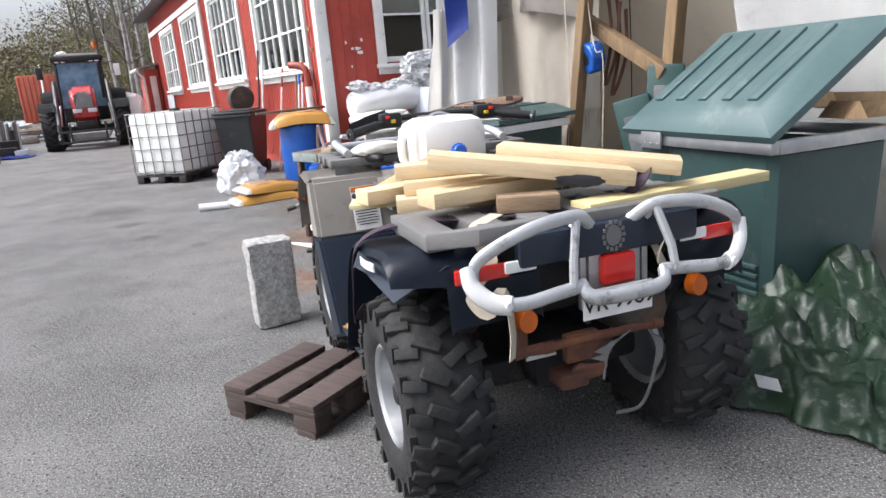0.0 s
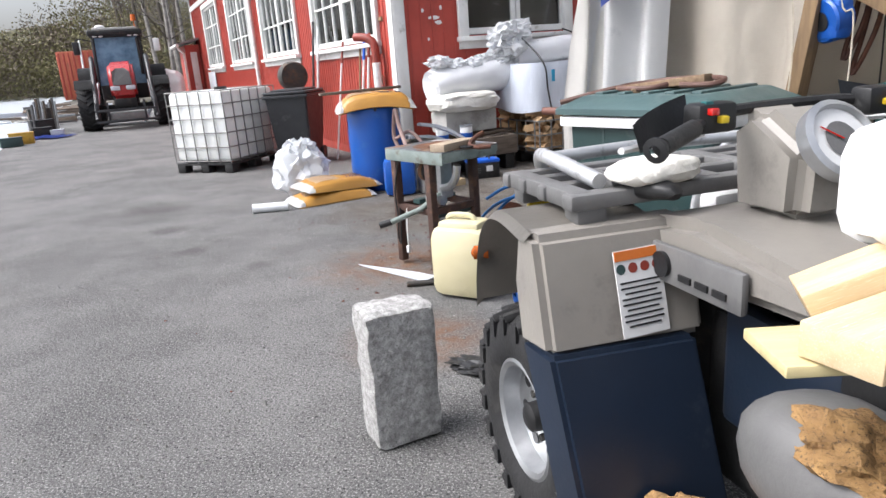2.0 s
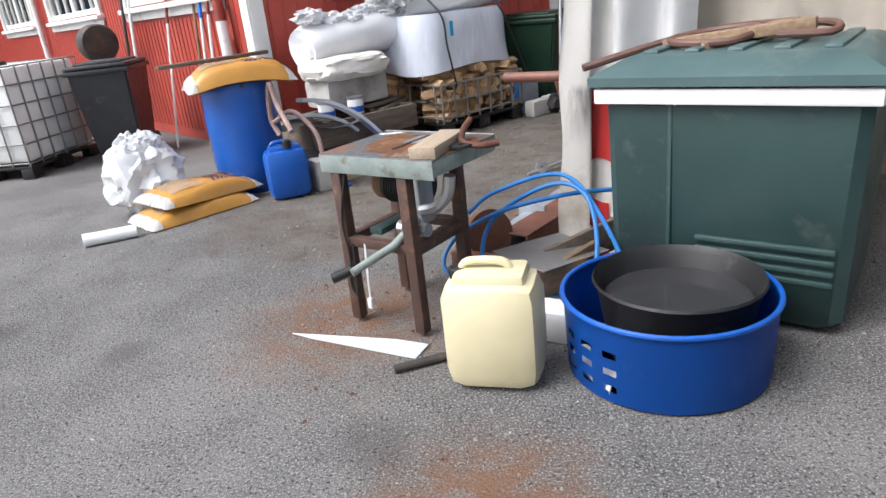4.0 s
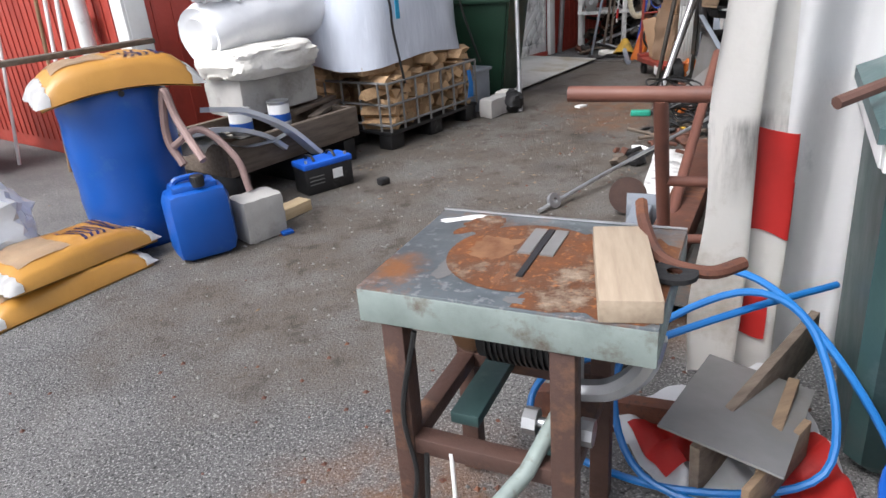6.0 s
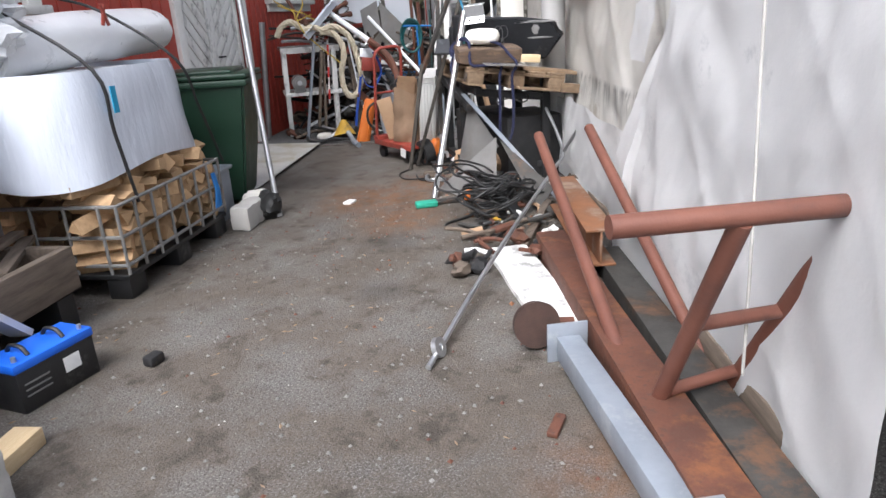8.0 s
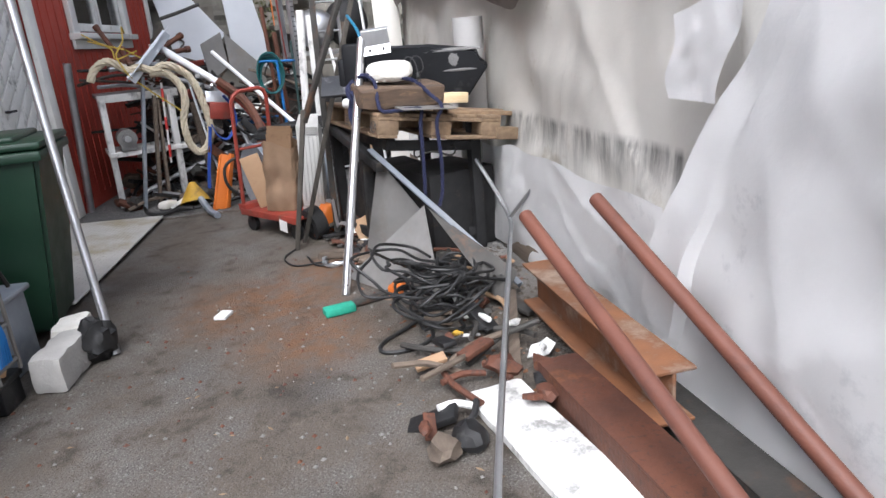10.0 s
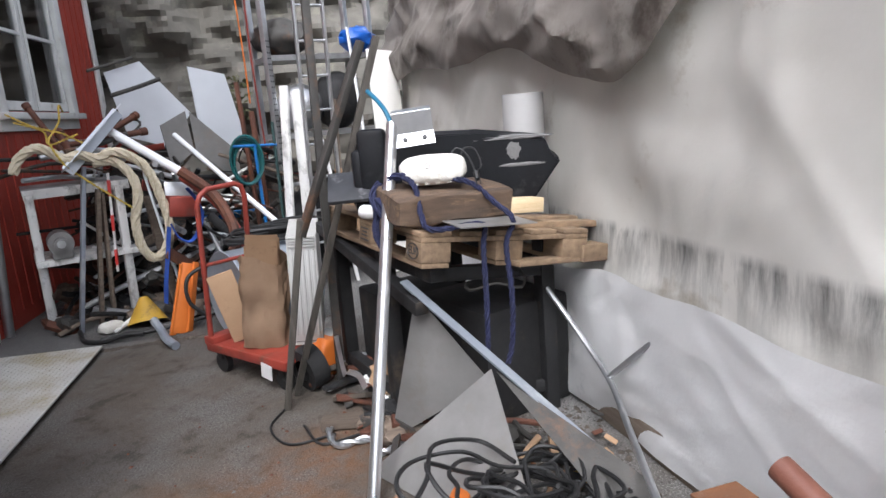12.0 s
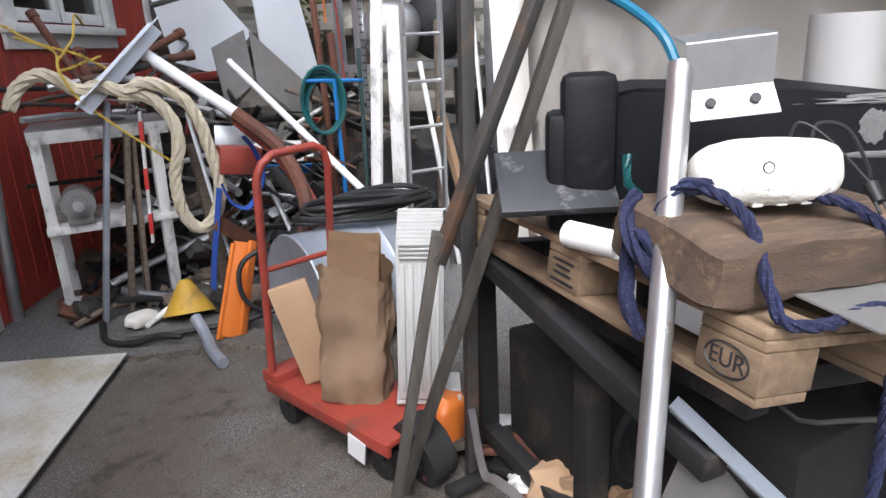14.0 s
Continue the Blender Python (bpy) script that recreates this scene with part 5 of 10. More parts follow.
# ---- grit bins ----
def grit_bin(m, lid_angle, label, rimmat):
    g = thing("grit_bin", m, label, "storage bin", "green grit bins")
    L, D, H = 1.0, 0.78, 0.93
    bm = B()
    prof = [(0.42, 0.33, 0.03), (0.45, 0.35, 0.06), (0.475, 0.365, H - 0.05)]
    rows = []
    for a, b, z in prof:
        rows.append([bm.verts.new(V(x, y, z)) for x, y in ((-a + 0.04, -b), (a - 0.04, -b), (a, -b + 0.04), (a, b - 0.04), (a - 0.04, b), (-a + 0.04, b), (-a, b - 0.04), (-a, -b + 0.04))])
    for p, q in zip(rows, rows[1:]):
        for j in range(8):
            bm.faces.new((p[j], p[(j + 1) % 8], q[(j + 1) % 8], q[j]))
    cap(bm, rows[0][::-1])
    part("body", bm, GREENBIN, g)
    for k in range(4):
        bm = B()
        box(bm, (0.16, -0.352 - 0.0012 * k * 4, 0.22 + k * 0.045), (0.50, 0.022, 0.024), bev=0.006)
        part("moulded_rib", bm, GREENBIN, g)
    bm = B()
    box(bm, (-0.20, -0.358, 0.52), (0.018, 0.02, 0.76), bev=0.004)
    part("moulded_rib", bm, GREENBIN, g)
    bm = B()
    for c, s in (((0, -D / 2 + 0.01, H - 0.01), (L, 0.05, 0.06)), ((0, D / 2 - 0.01, H - 0.01), (L, 0.05, 0.06)), ((-L / 2 + 0.02, 0, H - 0.012), (0.05, D - 0.06, 0.06)), ((L / 2 - 0.02, 0, H - 0.012), (0.05, D - 0.06, 0.06))):
        box(bm, c, s, bev=0.006)
    part("rim", bm, rimmat, g, "pale metal-edged rim")
    bm = B()
    hx = Matrix.Translation((0, -D / 2, H + 0.03)) @ pose(0, 0, 0, lid_angle, 0, 0)
    rows = []
    for a0, a1, b0, b1, z in ((-0.52, 0.52, -0.03, 0.84, 0.0), (-0.52, 0.52, -0.03, 0.84, 0.035), (-0.40, 0.40, 0.08, 0.74, 0.10), (-0.38, 0.38, 0.10, 0.72, 0.105)):
        rows.append([bm.verts.new(hx @ V(x, y, z)) for x, y in ((a0, b0), (a1, b0), (a1, b1), (a0, b1))])
    for p, q in zip(rows, rows[1:]):
        for j in range(4):
            bm.faces.new((p[j], p[(j + 1) % 4], q[(j + 1) % 4], q[j]))
    cap(bm, rows[0][::-1])
    cap(bm, rows[-1])
    lid = part("lid", bm, GREENLID, g, "faded green ribbed lid")
    for k in range(5):
        bm = B()
        box(bm, (-0.32 + 0.16 * k, 0.41, 0.108), (0.06, 0.56, 0.022), hx, 0.008)
        part("lid_rib", bm, GREENLID, lid)
    for x in (-0.28, 0.28)[:1 if lid_angle else 0]:
        bm = B()
        box(bm, (x, -0.02, -0.035), (0.16, 0.012, 0.10), Matrix.Translation((0, -D / 2 - 0.012, H + 0.03)), 0.003)
        cyl(bm, (x - 0.1, -D / 2 - 0.02, H + 0.045), (x + 0.1, -D / 2 - 0.02, H + 0.045), 0.016, seg=10)
        hg = part("hinge_plate", bm, GALV, g)
        for dx in (-0.05, 0, 0.05):
            bm = B()
            cyl(bm, (x + dx, -D / 2 - 0.036, H - 0.03), (x + dx, -D / 2 - 0.044, H - 0.03), 0.007, seg=8)
            part("screw", bm, GALV, hg)
    return g


# closed one beside the quad's nose, open one behind it
b1 = grit_bin(pose(-0.025, 4.37, 0, 0, 0, -43) @ pose(0.5, 0.39, 0), 0, "closed dark green grit bin with a white rim", LABELW)
b2 = grit_bin(pose(1.49, 2.66, 0, 0, 0, -62) @ pose(0.48, 0.39, 0), 33, "dark green grit bin with its faded lid propped open", GALV)
for k, (x, y, a, L) in enumerate(((0.36, 0.36, 10, 0.34), (0.40, 0.16, -25, 0.26), (0.22, 0.30, 40, 0.30), (0.30, 0.05, 80, 0.22))):
    bm = B()
    prism(bm, [(0, -0.045, -0.03), (0, 0.05, -0.035), (0, 0.01, 0.045)], (L, 0, 0))
    solo("firewood_log", bm, LOG, pose(1.49, 2.66, 0, 0, 0, -62) @ pose(0.48 + x - 0.1, 0.39 + y, 1.0 + 0.03 * k, 0, -6 + k * 4, a), "split log of firewood on the open grit bin", "firewood", "firewood on the grit bin")
# cable and wood on the closed lid
bm = B()
lm = pose(-0.025, 4.37, 1.07, 0, 0, -43)
tube(bm, [lm @ V(*p) for p in ((-0.1, 0.1, -0.05), (0.12, 0.3, 0.01), (0.3, 0.5, 0.04), (0.5, 0.46, 0.05), (0.46, 0.26, 0.02), (0.25, 0.24, 0.02), (0.2, 0.42, 0.03), (0.45, 0.6, 0.05), (0.75, 0.5, 0.05), (0.78, 0.35, 0.03), (0.6, 0.32, 0.03))], 0.016, 8, 6)
solo("air_hose", bm, mk("brown_rubber_hose", (0.12, 0.06, 0.045), None, 8, 0.6), ID, "brown rubber hose coiled on the grit bin lid", "hose")
for p0, p1, w, h in (((0.16, 0.35, 0.005), (0.72, 0.40, 0.06), 0.09, 0.045), ((0.34, 0.22, 0.0), (0.6, 0.62, 0.05), 0.07, 0.04)):
    bm = B()
    bar(bm, (0, 0, 0), (0, 0, (V(*p1) - V(*p0)).length), w, h, 0.005)
    mm, L = axis(p0, p1)
    solo("wood_offcut", bm, PALWOOD, lm @ Matrix.Translation(p0) @ (V(*p1) - V(*p0)).to_track_quat("Z", "Y").to_matrix().to_4x4(), "weathered wood offcut on the grit bin lid", "offcut")

# ---- canister, basket, tub and litter before the bin ----
canister("fuel_canister", pose(-0.585, 3.86, 0, 0, 0, -20), 0.36, 0.28, 0.46, CREAMPL, "yellowed plastic canister with black caps on the asphalt", BLACKPL, None, pose(-0.12, 0.0, 0.42), 0.032)
bk = thing("fish_basket", pose(0.04, 3.79, 0), "low round blue plastic basket with round holes", "basket")
bm = B()
R1, NB = 0.36, 44
ring = [[], [], [], []]
holes = set()
zs = [0.01, 0.05, 0.075, 0.115, 0.14, 0.18, 0.205, 0.245, 0.30]
rows = [[bm.verts.new(V((R1 + 0.012 * z / 0.3) * math.cos(2 * math.pi * k / NB), (R1 + 0.012 * z / 0.3) * math.sin(2 * math.pi * k / NB), z)) for k in range(NB)] for z in zs]
fs = []
for j in range(len(zs) - 1):
    for k in range(NB):
        if j in (1, 3, 5) and k % 2 == 0 and 18 <= k <= 26:
            continue
        fs.append(bm.faces.new((rows[j][k], rows[j][(k + 1) % NB], rows[j + 1][(k + 1) % NB], rows[j + 1][k])))
fs.append(bm.faces.new(rows[0][::-1]))
bmesh.ops.solidify(bm, geom=fs, thickness=0.008)
part("shell", bm, BLUEDR, bk)
bm = B()
tube(bm, [(0.374 * math.cos(a), 0.374 * math.sin(a), 0.30) for a in [2 * math.pi * k / 48 for k in range(49)]], 0.010, 8)
part("rim", bm, BLUEDR, bk)
tb = thing("mortar_tub", pose(0.09, 3.82, 0.012), "round black rubber tub standing in the blue basket", "tub")
bm = B()
lathe(bm, [(0.0005, 0.01), (0.22, 0.01), (0.285, 0.30), (0.30, 0.325), (0.305, 0.315), (0.29, 0.295), (0.235, 0.0), (0.0005, 0.0)], 36)
part("shell", bm, BLACKPL, tb)
bm = B()
lathe(bm, [(0.0005, 0.24), (0.262, 0.242)], 30)
part("standing_water", bm, mk("dirty_water", (0.03, 0.03, 0.032), None, 6, 0.08, bump=0.0), tb, "dirty water in the tub")
bm = B()
box(bm, (0, 0, 0.07), (0.24, 0.15, 0.14), bev=0.02)
solo("plastic_tray", bm, WHITEPL, pose(-0.33, 4.12, 0, 0, 0, -35), "small white plastic tray on the asphalt", "tray")
bm = B()
lathe(bm, [(0.047, 0), (0.047, 0.26), (0.041, 0.26), (0.041, 0)], 20)
solo("pipe_offcut", bm, LABELW, pose(-0.27, 3.84, 0.047, 90, 0, 14), "short white plastic pipe offcut", "pipe")
bm = B()
cyl(bm, (0, 0, 0), (0.26, 0, 0), 0.018, seg=12)
solo("steel_pipe", bm, GRIMY, pose(-0.98, 3.98, 0.018, 0, 0, 12), "short grey steel pipe on the asphalt", "pipe")
bm = B()
prism(bm, [(0, -0.02, 0), (0.12, -0.035, 0), (0.66, -0.06, 0), (0.66, 0.06, 0), (0.5, 0.06, 0)], (0, 0, 0.005))
solo("pruning_saw", bm, LIGHTPANEL, pose(-1.42, 4.46, 0.004, 0, 0, -32), "flat pale steel blade lying under the saw bench", "blade")

# ---- beside the house wall: tank, bins, barrel, sacks ----
ibc = thing("ibc_tank", pose(-4.62, 8.94, 0, 0, 0, -12) @ pose(-0.5, 0.6, 0), "white plastic liquid tank in a wire cage on a black pallet", "tank")
bm = B()
box(bm, (0, 0, 0.66), (0.98, 1.16, 0.98), bev=0.06)
part("tank_body", bm, IBCPL, ibc)
for z in (0.17, 0.37, 0.57, 0.77, 0.97, 1.15):
    bm = B()
    tube(bm, [(-0.5, -0.6, z), (0.5, -0.6, z), (0.5, 0.6, z), (-0.5, 0.6, z), (-0.5, -0.6, z)], 0.009, 6)
    part("cage_hoop", bm, PLATE, ibc)
for i in range(6):
    for x, y in ((-0.5 + 0.2 * i, -0.603), (-0.5 + 0.2 * i, 0.603)):
        bm = B()
        cyl(bm, (x, y, 0.14), (x, y, 1.15), 0.009, seg=6)
        part("cage_bar", bm, PLATE, ibc)
for i in range(1, 6):
    for x in (-0.503, 0.503):
        bm = B()
        cyl(bm, (x, -0.6 + 0.2 * i, 0.14), (x, -0.6 + 0.2 * i, 1.15), 0.009, seg=6)
        part("cage_bar", bm, PLATE, ibc)
bm = B()
box(bm, (0, 0, 0.125), (1.0, 1.2, 0.03), bev=0.006)
for x in (-0.43, 0, 0.43):
    for y in (-0.52, 0, 0.52):
        box(bm, (x, y, 0.06), (0.14, 0.16, 0.115), bev=0.01)
part("pallet_base", bm, BLACKPL, ibc)
bm = B()
lathe(bm, [(0.09, 1.14), (0.09, 1.19), (0.0005, 1.19)], 20)
part("filler_cap", bm, BLACKPL, ibc)


def wheelie(m, material, label, w=0.58, d=0.70, h=1.02):
    b = thing("wheeled_bin", m, label, "waste bin")
    bm = B()
    rows = []
    for a, c, z in ((0.40, 0.42, 0.06), (0.46, 0.5, 0.4), (0.52, 0.6, h - 0.1), (0.53, 0.62, h - 0.02)):
        rows.append([bm.verts.new(V(x, y, z)) for x, y in ((-a * w, -c * d), (a * w, -c * d), (a * w, c * d), (-a * w, c * d))])
    for p, q in zip(rows, rows[1:]):
        for j in range(4):
            bm.faces.new((p[j], p[(j + 1) % 4], q[(j + 1) % 4], q[j]))
    cap(bm, rows[0][::-1])
    bmesh.ops.bevel(bm, geom=bm.edges[:], offset=0.02, segments=2, affect="EDGES")
    part("body", bm, material, b)
    bm = B()
    box(bm, (0, 0, h - 0.03), (w * 1.16, d * 1.30, 0.05), bev=0.012)
    part("rim", bm, material, b)
    bm = B()
    box(bm, (0, -0.02, h + 0.02), (w * 1.12, d * 1.26, 0.04), bev=0.018)
    box(bm, (0, -0.02, h + 0.05), (w * 0.86, d * 0.9, 0.035), bev=0.016)
    part("lid", bm, material, b)
    bm = B()
    tube(bm, [(-w * 0.5, d * 0.62, h), (-w * 0.46, d * 0.72, h), (w * 0.46, d * 0.72, h), (w * 0.5, d * 0.62, h)], 0.016, 8)
    part("handle", bm, material, b)
    for x in (-w * 0.44, w * 0.44):
        bm = B()
        cyl(bm, (x - 0.025, d * 0.42, 0.1), (x + 0.025, d * 0.42, 0.1), 0.1, seg=20)
        part("wheel", bm, BLACKPL, b)
    return b


wheelie(pose(-3.90, 9.78, 0, 0, 0, 3), ANTHR, "dark grey wheeled bin beside the red wall")
wheelie(pose(-2.05, 8.72, 0, 0, 0, 36.1) @ pose(3.25, -0.80, 0, 0, 0, 12), WBING, "dark green wheeled bin beside the white door")

drum = thing("plastic_barrel", pose(-2.06, 7.42, 0), "blue plastic barrel with a sack on its lid", "barrel")
bm = B()
rows = lathe(bm, [(0.265, 0.0), (0.285, 0.03), (0.292, 0.2), (0.298, 0.28), (0.292, 0.36), (0.298, 0.5), (0.298, 0.62), (0.290, 0.72), (0.296, 0.78), (0.288, 0.86), (0.275, 0.905), (0.262, 0.91), (0.258, 0.895), (0.0005, 0.895)], 40)
cap(bm, rows[0][::-1])
part("shell", bm, BLUEDR, drum)
bm = B()
cyl(bm, (0.10, -0.277, 0.875), (0.104, -0.297, 0.875), 0.016, seg=12)
part("bung_hole", bm, BLACKPL, drum)


def sack(m, L, W, H, seed, label, group="", sag=0.0, text=True):
    s = thing("feed_sack", m, label, "sack", group)

    def surf(top):
        def f(u, v):
            x, y = (u - 0.5) * 2, (v - 0.5) * 2
            e = (max(0.0, 1 - abs(x) ** 4)) ** 0.5 * (max(0.0, 1 - abs(y) ** 4)) ** 0.5
            n = noise.noise(V(x * 1.8 + seed, y * 2.1, seed))
            z = H * e * (0.5 + 0.5 * top) * (1 + 0.22 * n * top) + 0.004 * top
            px, py = x * L / 2 * (1 - 0.03 * n), y * W / 2
            z += 0.010 * noise.noise(V(x * 6, y * 6, seed)) * e * (top > 0)
            drop = sag * max(0.0, (math.hypot(px, py) - 0.24)) ** 1.3
            return V(px, py, z - drop)
        return f
    bm = B()
    top, bot = surf(1), surf(-1)
    sheet(bm, top, 26, 18)
    sheet(bm, bot, 26, 18)
    bmesh.ops.remove_doubles(bm, verts=bm.verts, dist=0.003)
    body = part("bag", bm, BAGOR, s, smooth=60)
    for k, u0 in enumerate((0.0, 0.945)):
        bm = B()
        sheet(bm, lambda u, v: top(u0 + 0.055 * u, v) + V((u - 0.5) * 0.03 + (0.012 if k else -0.012) + 0.006 * math.sin(v * 60), 0, 0.006), 3, 40, 0.003)
        part("stitched_end", bm, LABELW, s, "white stitched sack end")
    if text:
        bm = B()
        sheet(bm, lambda u, v: top(0.12 + 0.34 * u, 0.2 + 0.6 * v) + V(0, 0, 0.004), 12, 12, 0.001)
        part("pale_print", bm, BAGTAN, s, "pale printed panel")
        for k in range(4):
            bm = B()
            sheet(bm, lambda u, v: top(0.56 + 0.045 * k + 0.03 * math.sin(u * 5) + 0.02 * v, 0.2 + 0.45 * u) + V(0, 0, 0.004), 14, 1, 0.001)
            part("blue_wave_print", bm, BAGBLUE, s, "blue printed wave")
        for k in range(2):
            bm = B()
            sheet(bm, lambda u, v: top(0.78 + 0.05 * k + 0.03 * v, 0.25 + 0.5 * u) + V(0, 0, 0.004), 12, 1, 0.001)
            part("blue_wave_print", bm, BAGBLUE, s)
    return s


sack(pose(-2.02, 7.36, 0.90, 0, 0, 20), 0.80, 0.50, 0.15, 1.0, "orange printed plastic sack lying on the blue barrel", "orange feed sacks", 0.35)
sack(pose(-2.44, 6.80, 0.005, 0, 0, 40), 0.82, 0.48, 0.11, 2.0, "orange printed plastic sack on the ground", "orange feed sacks")
sack(pose(-2.40, 6.90, 0.115, 2, 3, 46), 0.80, 0.48, 0.11, 3.0, "orange printed plastic sack lying on another sack", "orange feed sacks")
bm = B()
bar(bm, (-2.62, 7.32, 1.06), (-1.82, 7.78, 1.075), 0.09, 0.03, 0.004)
solo("weathered_board", bm, WOODOLD, ID, "grey weathered board on the barrel sack", "board")
bm = B()
blob(bm, (0, 0, 0.28), (0.30, 0.28, 0.30), 0.28, 2.4, 4, 4)
for k in range(5):
    blob(bm, (0.10 * math.cos(k * 1.3), 0.10 * math.sin(k * 1.3), 0.56), (0.08, 0.06, 0.09), 0.5, 3, 3, k)
bmesh.ops.scale(bm, vec=(1, 1, 0.95), verts=bm.verts)
solo("plastic_waste_bag", bm, FILM, pose(-2.83, 7.06, 0.0), "clear crumpled plastic waste bag on the ground", "bag", smooth=25)
bm = B()
cyl(bm, (-3.03, 6.24, 0.045), (-2.72, 6.33, 0.045), 0.045, seg=16)
cyl(bm, (-3.05, 6.235, 0.045), (-3.0, 6.25, 0.045), 0.048, seg=16)
solo("plastic_tube", bm, WRAPW, ID, "white plastic tube lying on the asphalt", "tube")
canister("blue_canister", pose(-1.70, 6.92, 0, 0, 0, 15), 0.33, 0.25, 0.43, BLUEDR, "blue plastic canister standing on the asphalt", BLACKPL, None, pose(0.02, -0.06, 0.43), 0.034)
bm = B()
rough_box(bm, (0, 0, 0.125), (0.25, 0.20, 0.25), 0.007, 7, ID, 8, 24)
solo("small_concrete_block", bm, CONCS, pose(-1.40, 7.05, 0.0, 0, 0, 27), "pale grey concrete block beside the blue canister", "block")
bm = B()
tube(bm, [(-1.62, 6.98, 0.50), (-1.72, 7.15, 0.70), (-1.76, 7.2, 0.86), (-1.80, 7.22, 0.60), (-1.74, 7.15, 0.45)], 0.022, 8, 6)
tube(bm, [(-1.78, 7.18, 0.55), (-1.62, 7.22, 0.62), (-1.46, 7.15, 0.45), (-1.42, 7.1, 0.26)], 0.02, 8, 6)
solo("drain_hose", bm, mk("dusty_pink_hose", (0.30, 0.20, 0.18), (0.22, 0.15, 0.135), 8, 0.6), ID, "dusty pink-grey hose over the barrel and block", "hose")
bm = B()
box(bm, (0, 0, 0.035), (0.24, 0.11, 0.07), bev=0.004)
solo("timber_offcut", bm, PINE, pose(-1.20, 7.32, 0, 0, 0, 38), "short pale timber offcut on the ground", "offcut")
bat = thing("car_battery", pose(-0.93, 7.77, 0, 0, 0, 22), "black car battery with a bright blue top", "battery")
bm = B()
box(bm, (0, 0, 0.09), (0.36, 0.18, 0.18), bev=0.008)
part("case", bm, BLACKPL, bat)
bm = B()
box(bm, (0, 0, 0.195), (0.37, 0.19, 0.04), bev=0.008)
part("top", bm, BLUEBR, bat, "bright blue top")
for x in (-0.09, 0.07):
    bm = B()
    tube(bm, [(x, -0.06, 0.215), (x, -0.03, 0.245), (x, 0.03, 0.245), (x, 0.06, 0.215)], 0.009, 6, 3)
    part("carrying_strap", bm, BLACKPL, bat)
for x in (-0.15, 0.15):
    bm = B()
    cyl(bm, (x, -0.06, 0.21), (x, -0.06, 0.235), 0.01, seg=10)
    part("terminal", bm, GALV, bat)
bm = B()
box(bm, (0.06, -0.092, 0.11), (0.075, 0.003, 0.065))
part("sticker", bm, LABELW, bat, smooth=None)
for k in range(3):
    bm = B()
    box(bm, (-0.10, -0.092, 0.07 + 0.025 * k), (0.11, 0.003, 0.007))
    part("print_bar", bm, GREYPL, bat, smooth=None)

# ---- old sleeper crate with roof profiles and paint tins (local x along the house front) ----
HF = 36.1


def hp(s, d, z, r=0):
    """A pose on the house front: s along the wall, d metres before it."""
    return pose(-2.05, 8.72, 0, 0, 0, HF) @ pose(s, -d, z, 0, 0, r)


cr = thing("timber_crate", hp(0.40, 0.76, 0), "low grey weathered timber crate on a pallet", "crate")
for k, (c, s) in enumerate((((0, -0.38, 0.30), (1.2, 0.05, 0.22)), ((0, 0.38, 0.30), (1.2, 0.05, 0.22)), ((-0.58, 0, 0.30), (0.05, 0.71, 0.22)), ((0.58, 0, 0.30), (0.05, 0.71, 0.22)), ((0, 0, 0.2), (1.1, 0.7, 0.03)))):
    bm = B()
    box(bm, c, s, bev=0.006)
    part("side_board" if k < 4 else "bottom_board", bm, WOODOLD, cr)
for x in (-0.5, 0, 0.5):
    bm = B()
    box(bm, (x, 0, 0.09), (0.12, 0.76, 0.17), bev=0.006)
    part("bearer", bm, BLACKPL, cr)
bm = B()
rough_box(bm, (0, 0, 0.0), (0.70, 0.42, 0.26), 0.008, 8, ID, 4)
solo("concrete_slab_block", bm, CONCS, hp(0.55, 0.66, 0.60), "grey concrete block standing in the timber crate", "block")
bm = B()


def cush(u, v):
    x, y = (u - 0.5) * 2, (v - 0.5) * 2
    return V(x, y, 0)


blob(bm, (0, 0, 0), (0.42, 0.29, 0.115), 0.10, 2.6, 4, 3, flat=0.45)
solo("insulation_cushion", bm, FOAMW, hp(0.52, 0.72, 0.83, 3), "dirty white fleece cushion on a concrete block", "cushion")
for s_, d_, a in ((0.08, 0.98, 0.0), (0.38, 1.02, 0.0)):
    tin = thing("paint_tin", hp(s_, d_, 0.40), "white and blue paint tin in the timber crate", "paint tin", "paint tins")
    bm = B()
    rows = lathe(bm, [(0.075, 0), (0.075, 0.16), (0.079, 0.165), (0.079, 0.172), (0.07, 0.172), (0.07, 0.165), (0.0005, 0.163)], 22)
    part("can", bm, GALV, tin)
    bm = B()
    lathe(bm, [(0.0758, 0.02), (0.0758, 0.15)], 22)
    part("label_band", bm, LABELW, tin)
    bm = B()
    lathe(bm, [(0.0766, 0.03), (0.0766, 0.085)], 22)
    part("blue_band", bm, BLUEDR, tin)
for k, pts in enumerate((((-0.30, 1.18, 0.66), (-0.05, 1.2, 0.60), (0.22, 1.24, 0.44), (0.46, 1.26, 0.20)), ((-0.42, 1.10, 0.52), (-0.15, 1.12, 0.50), (0.1, 1.14, 0.40), (0.25, 1.16, 0.28)))):
    bm = B()
    ribbon(bm, [hp(*p).translation for p in pts], 0.11, 0.03, 6)
    solo("edge_profile", bm, LIGHTPANEL, ID, "bent pale grey sheet-metal profile on the crate", "profile")
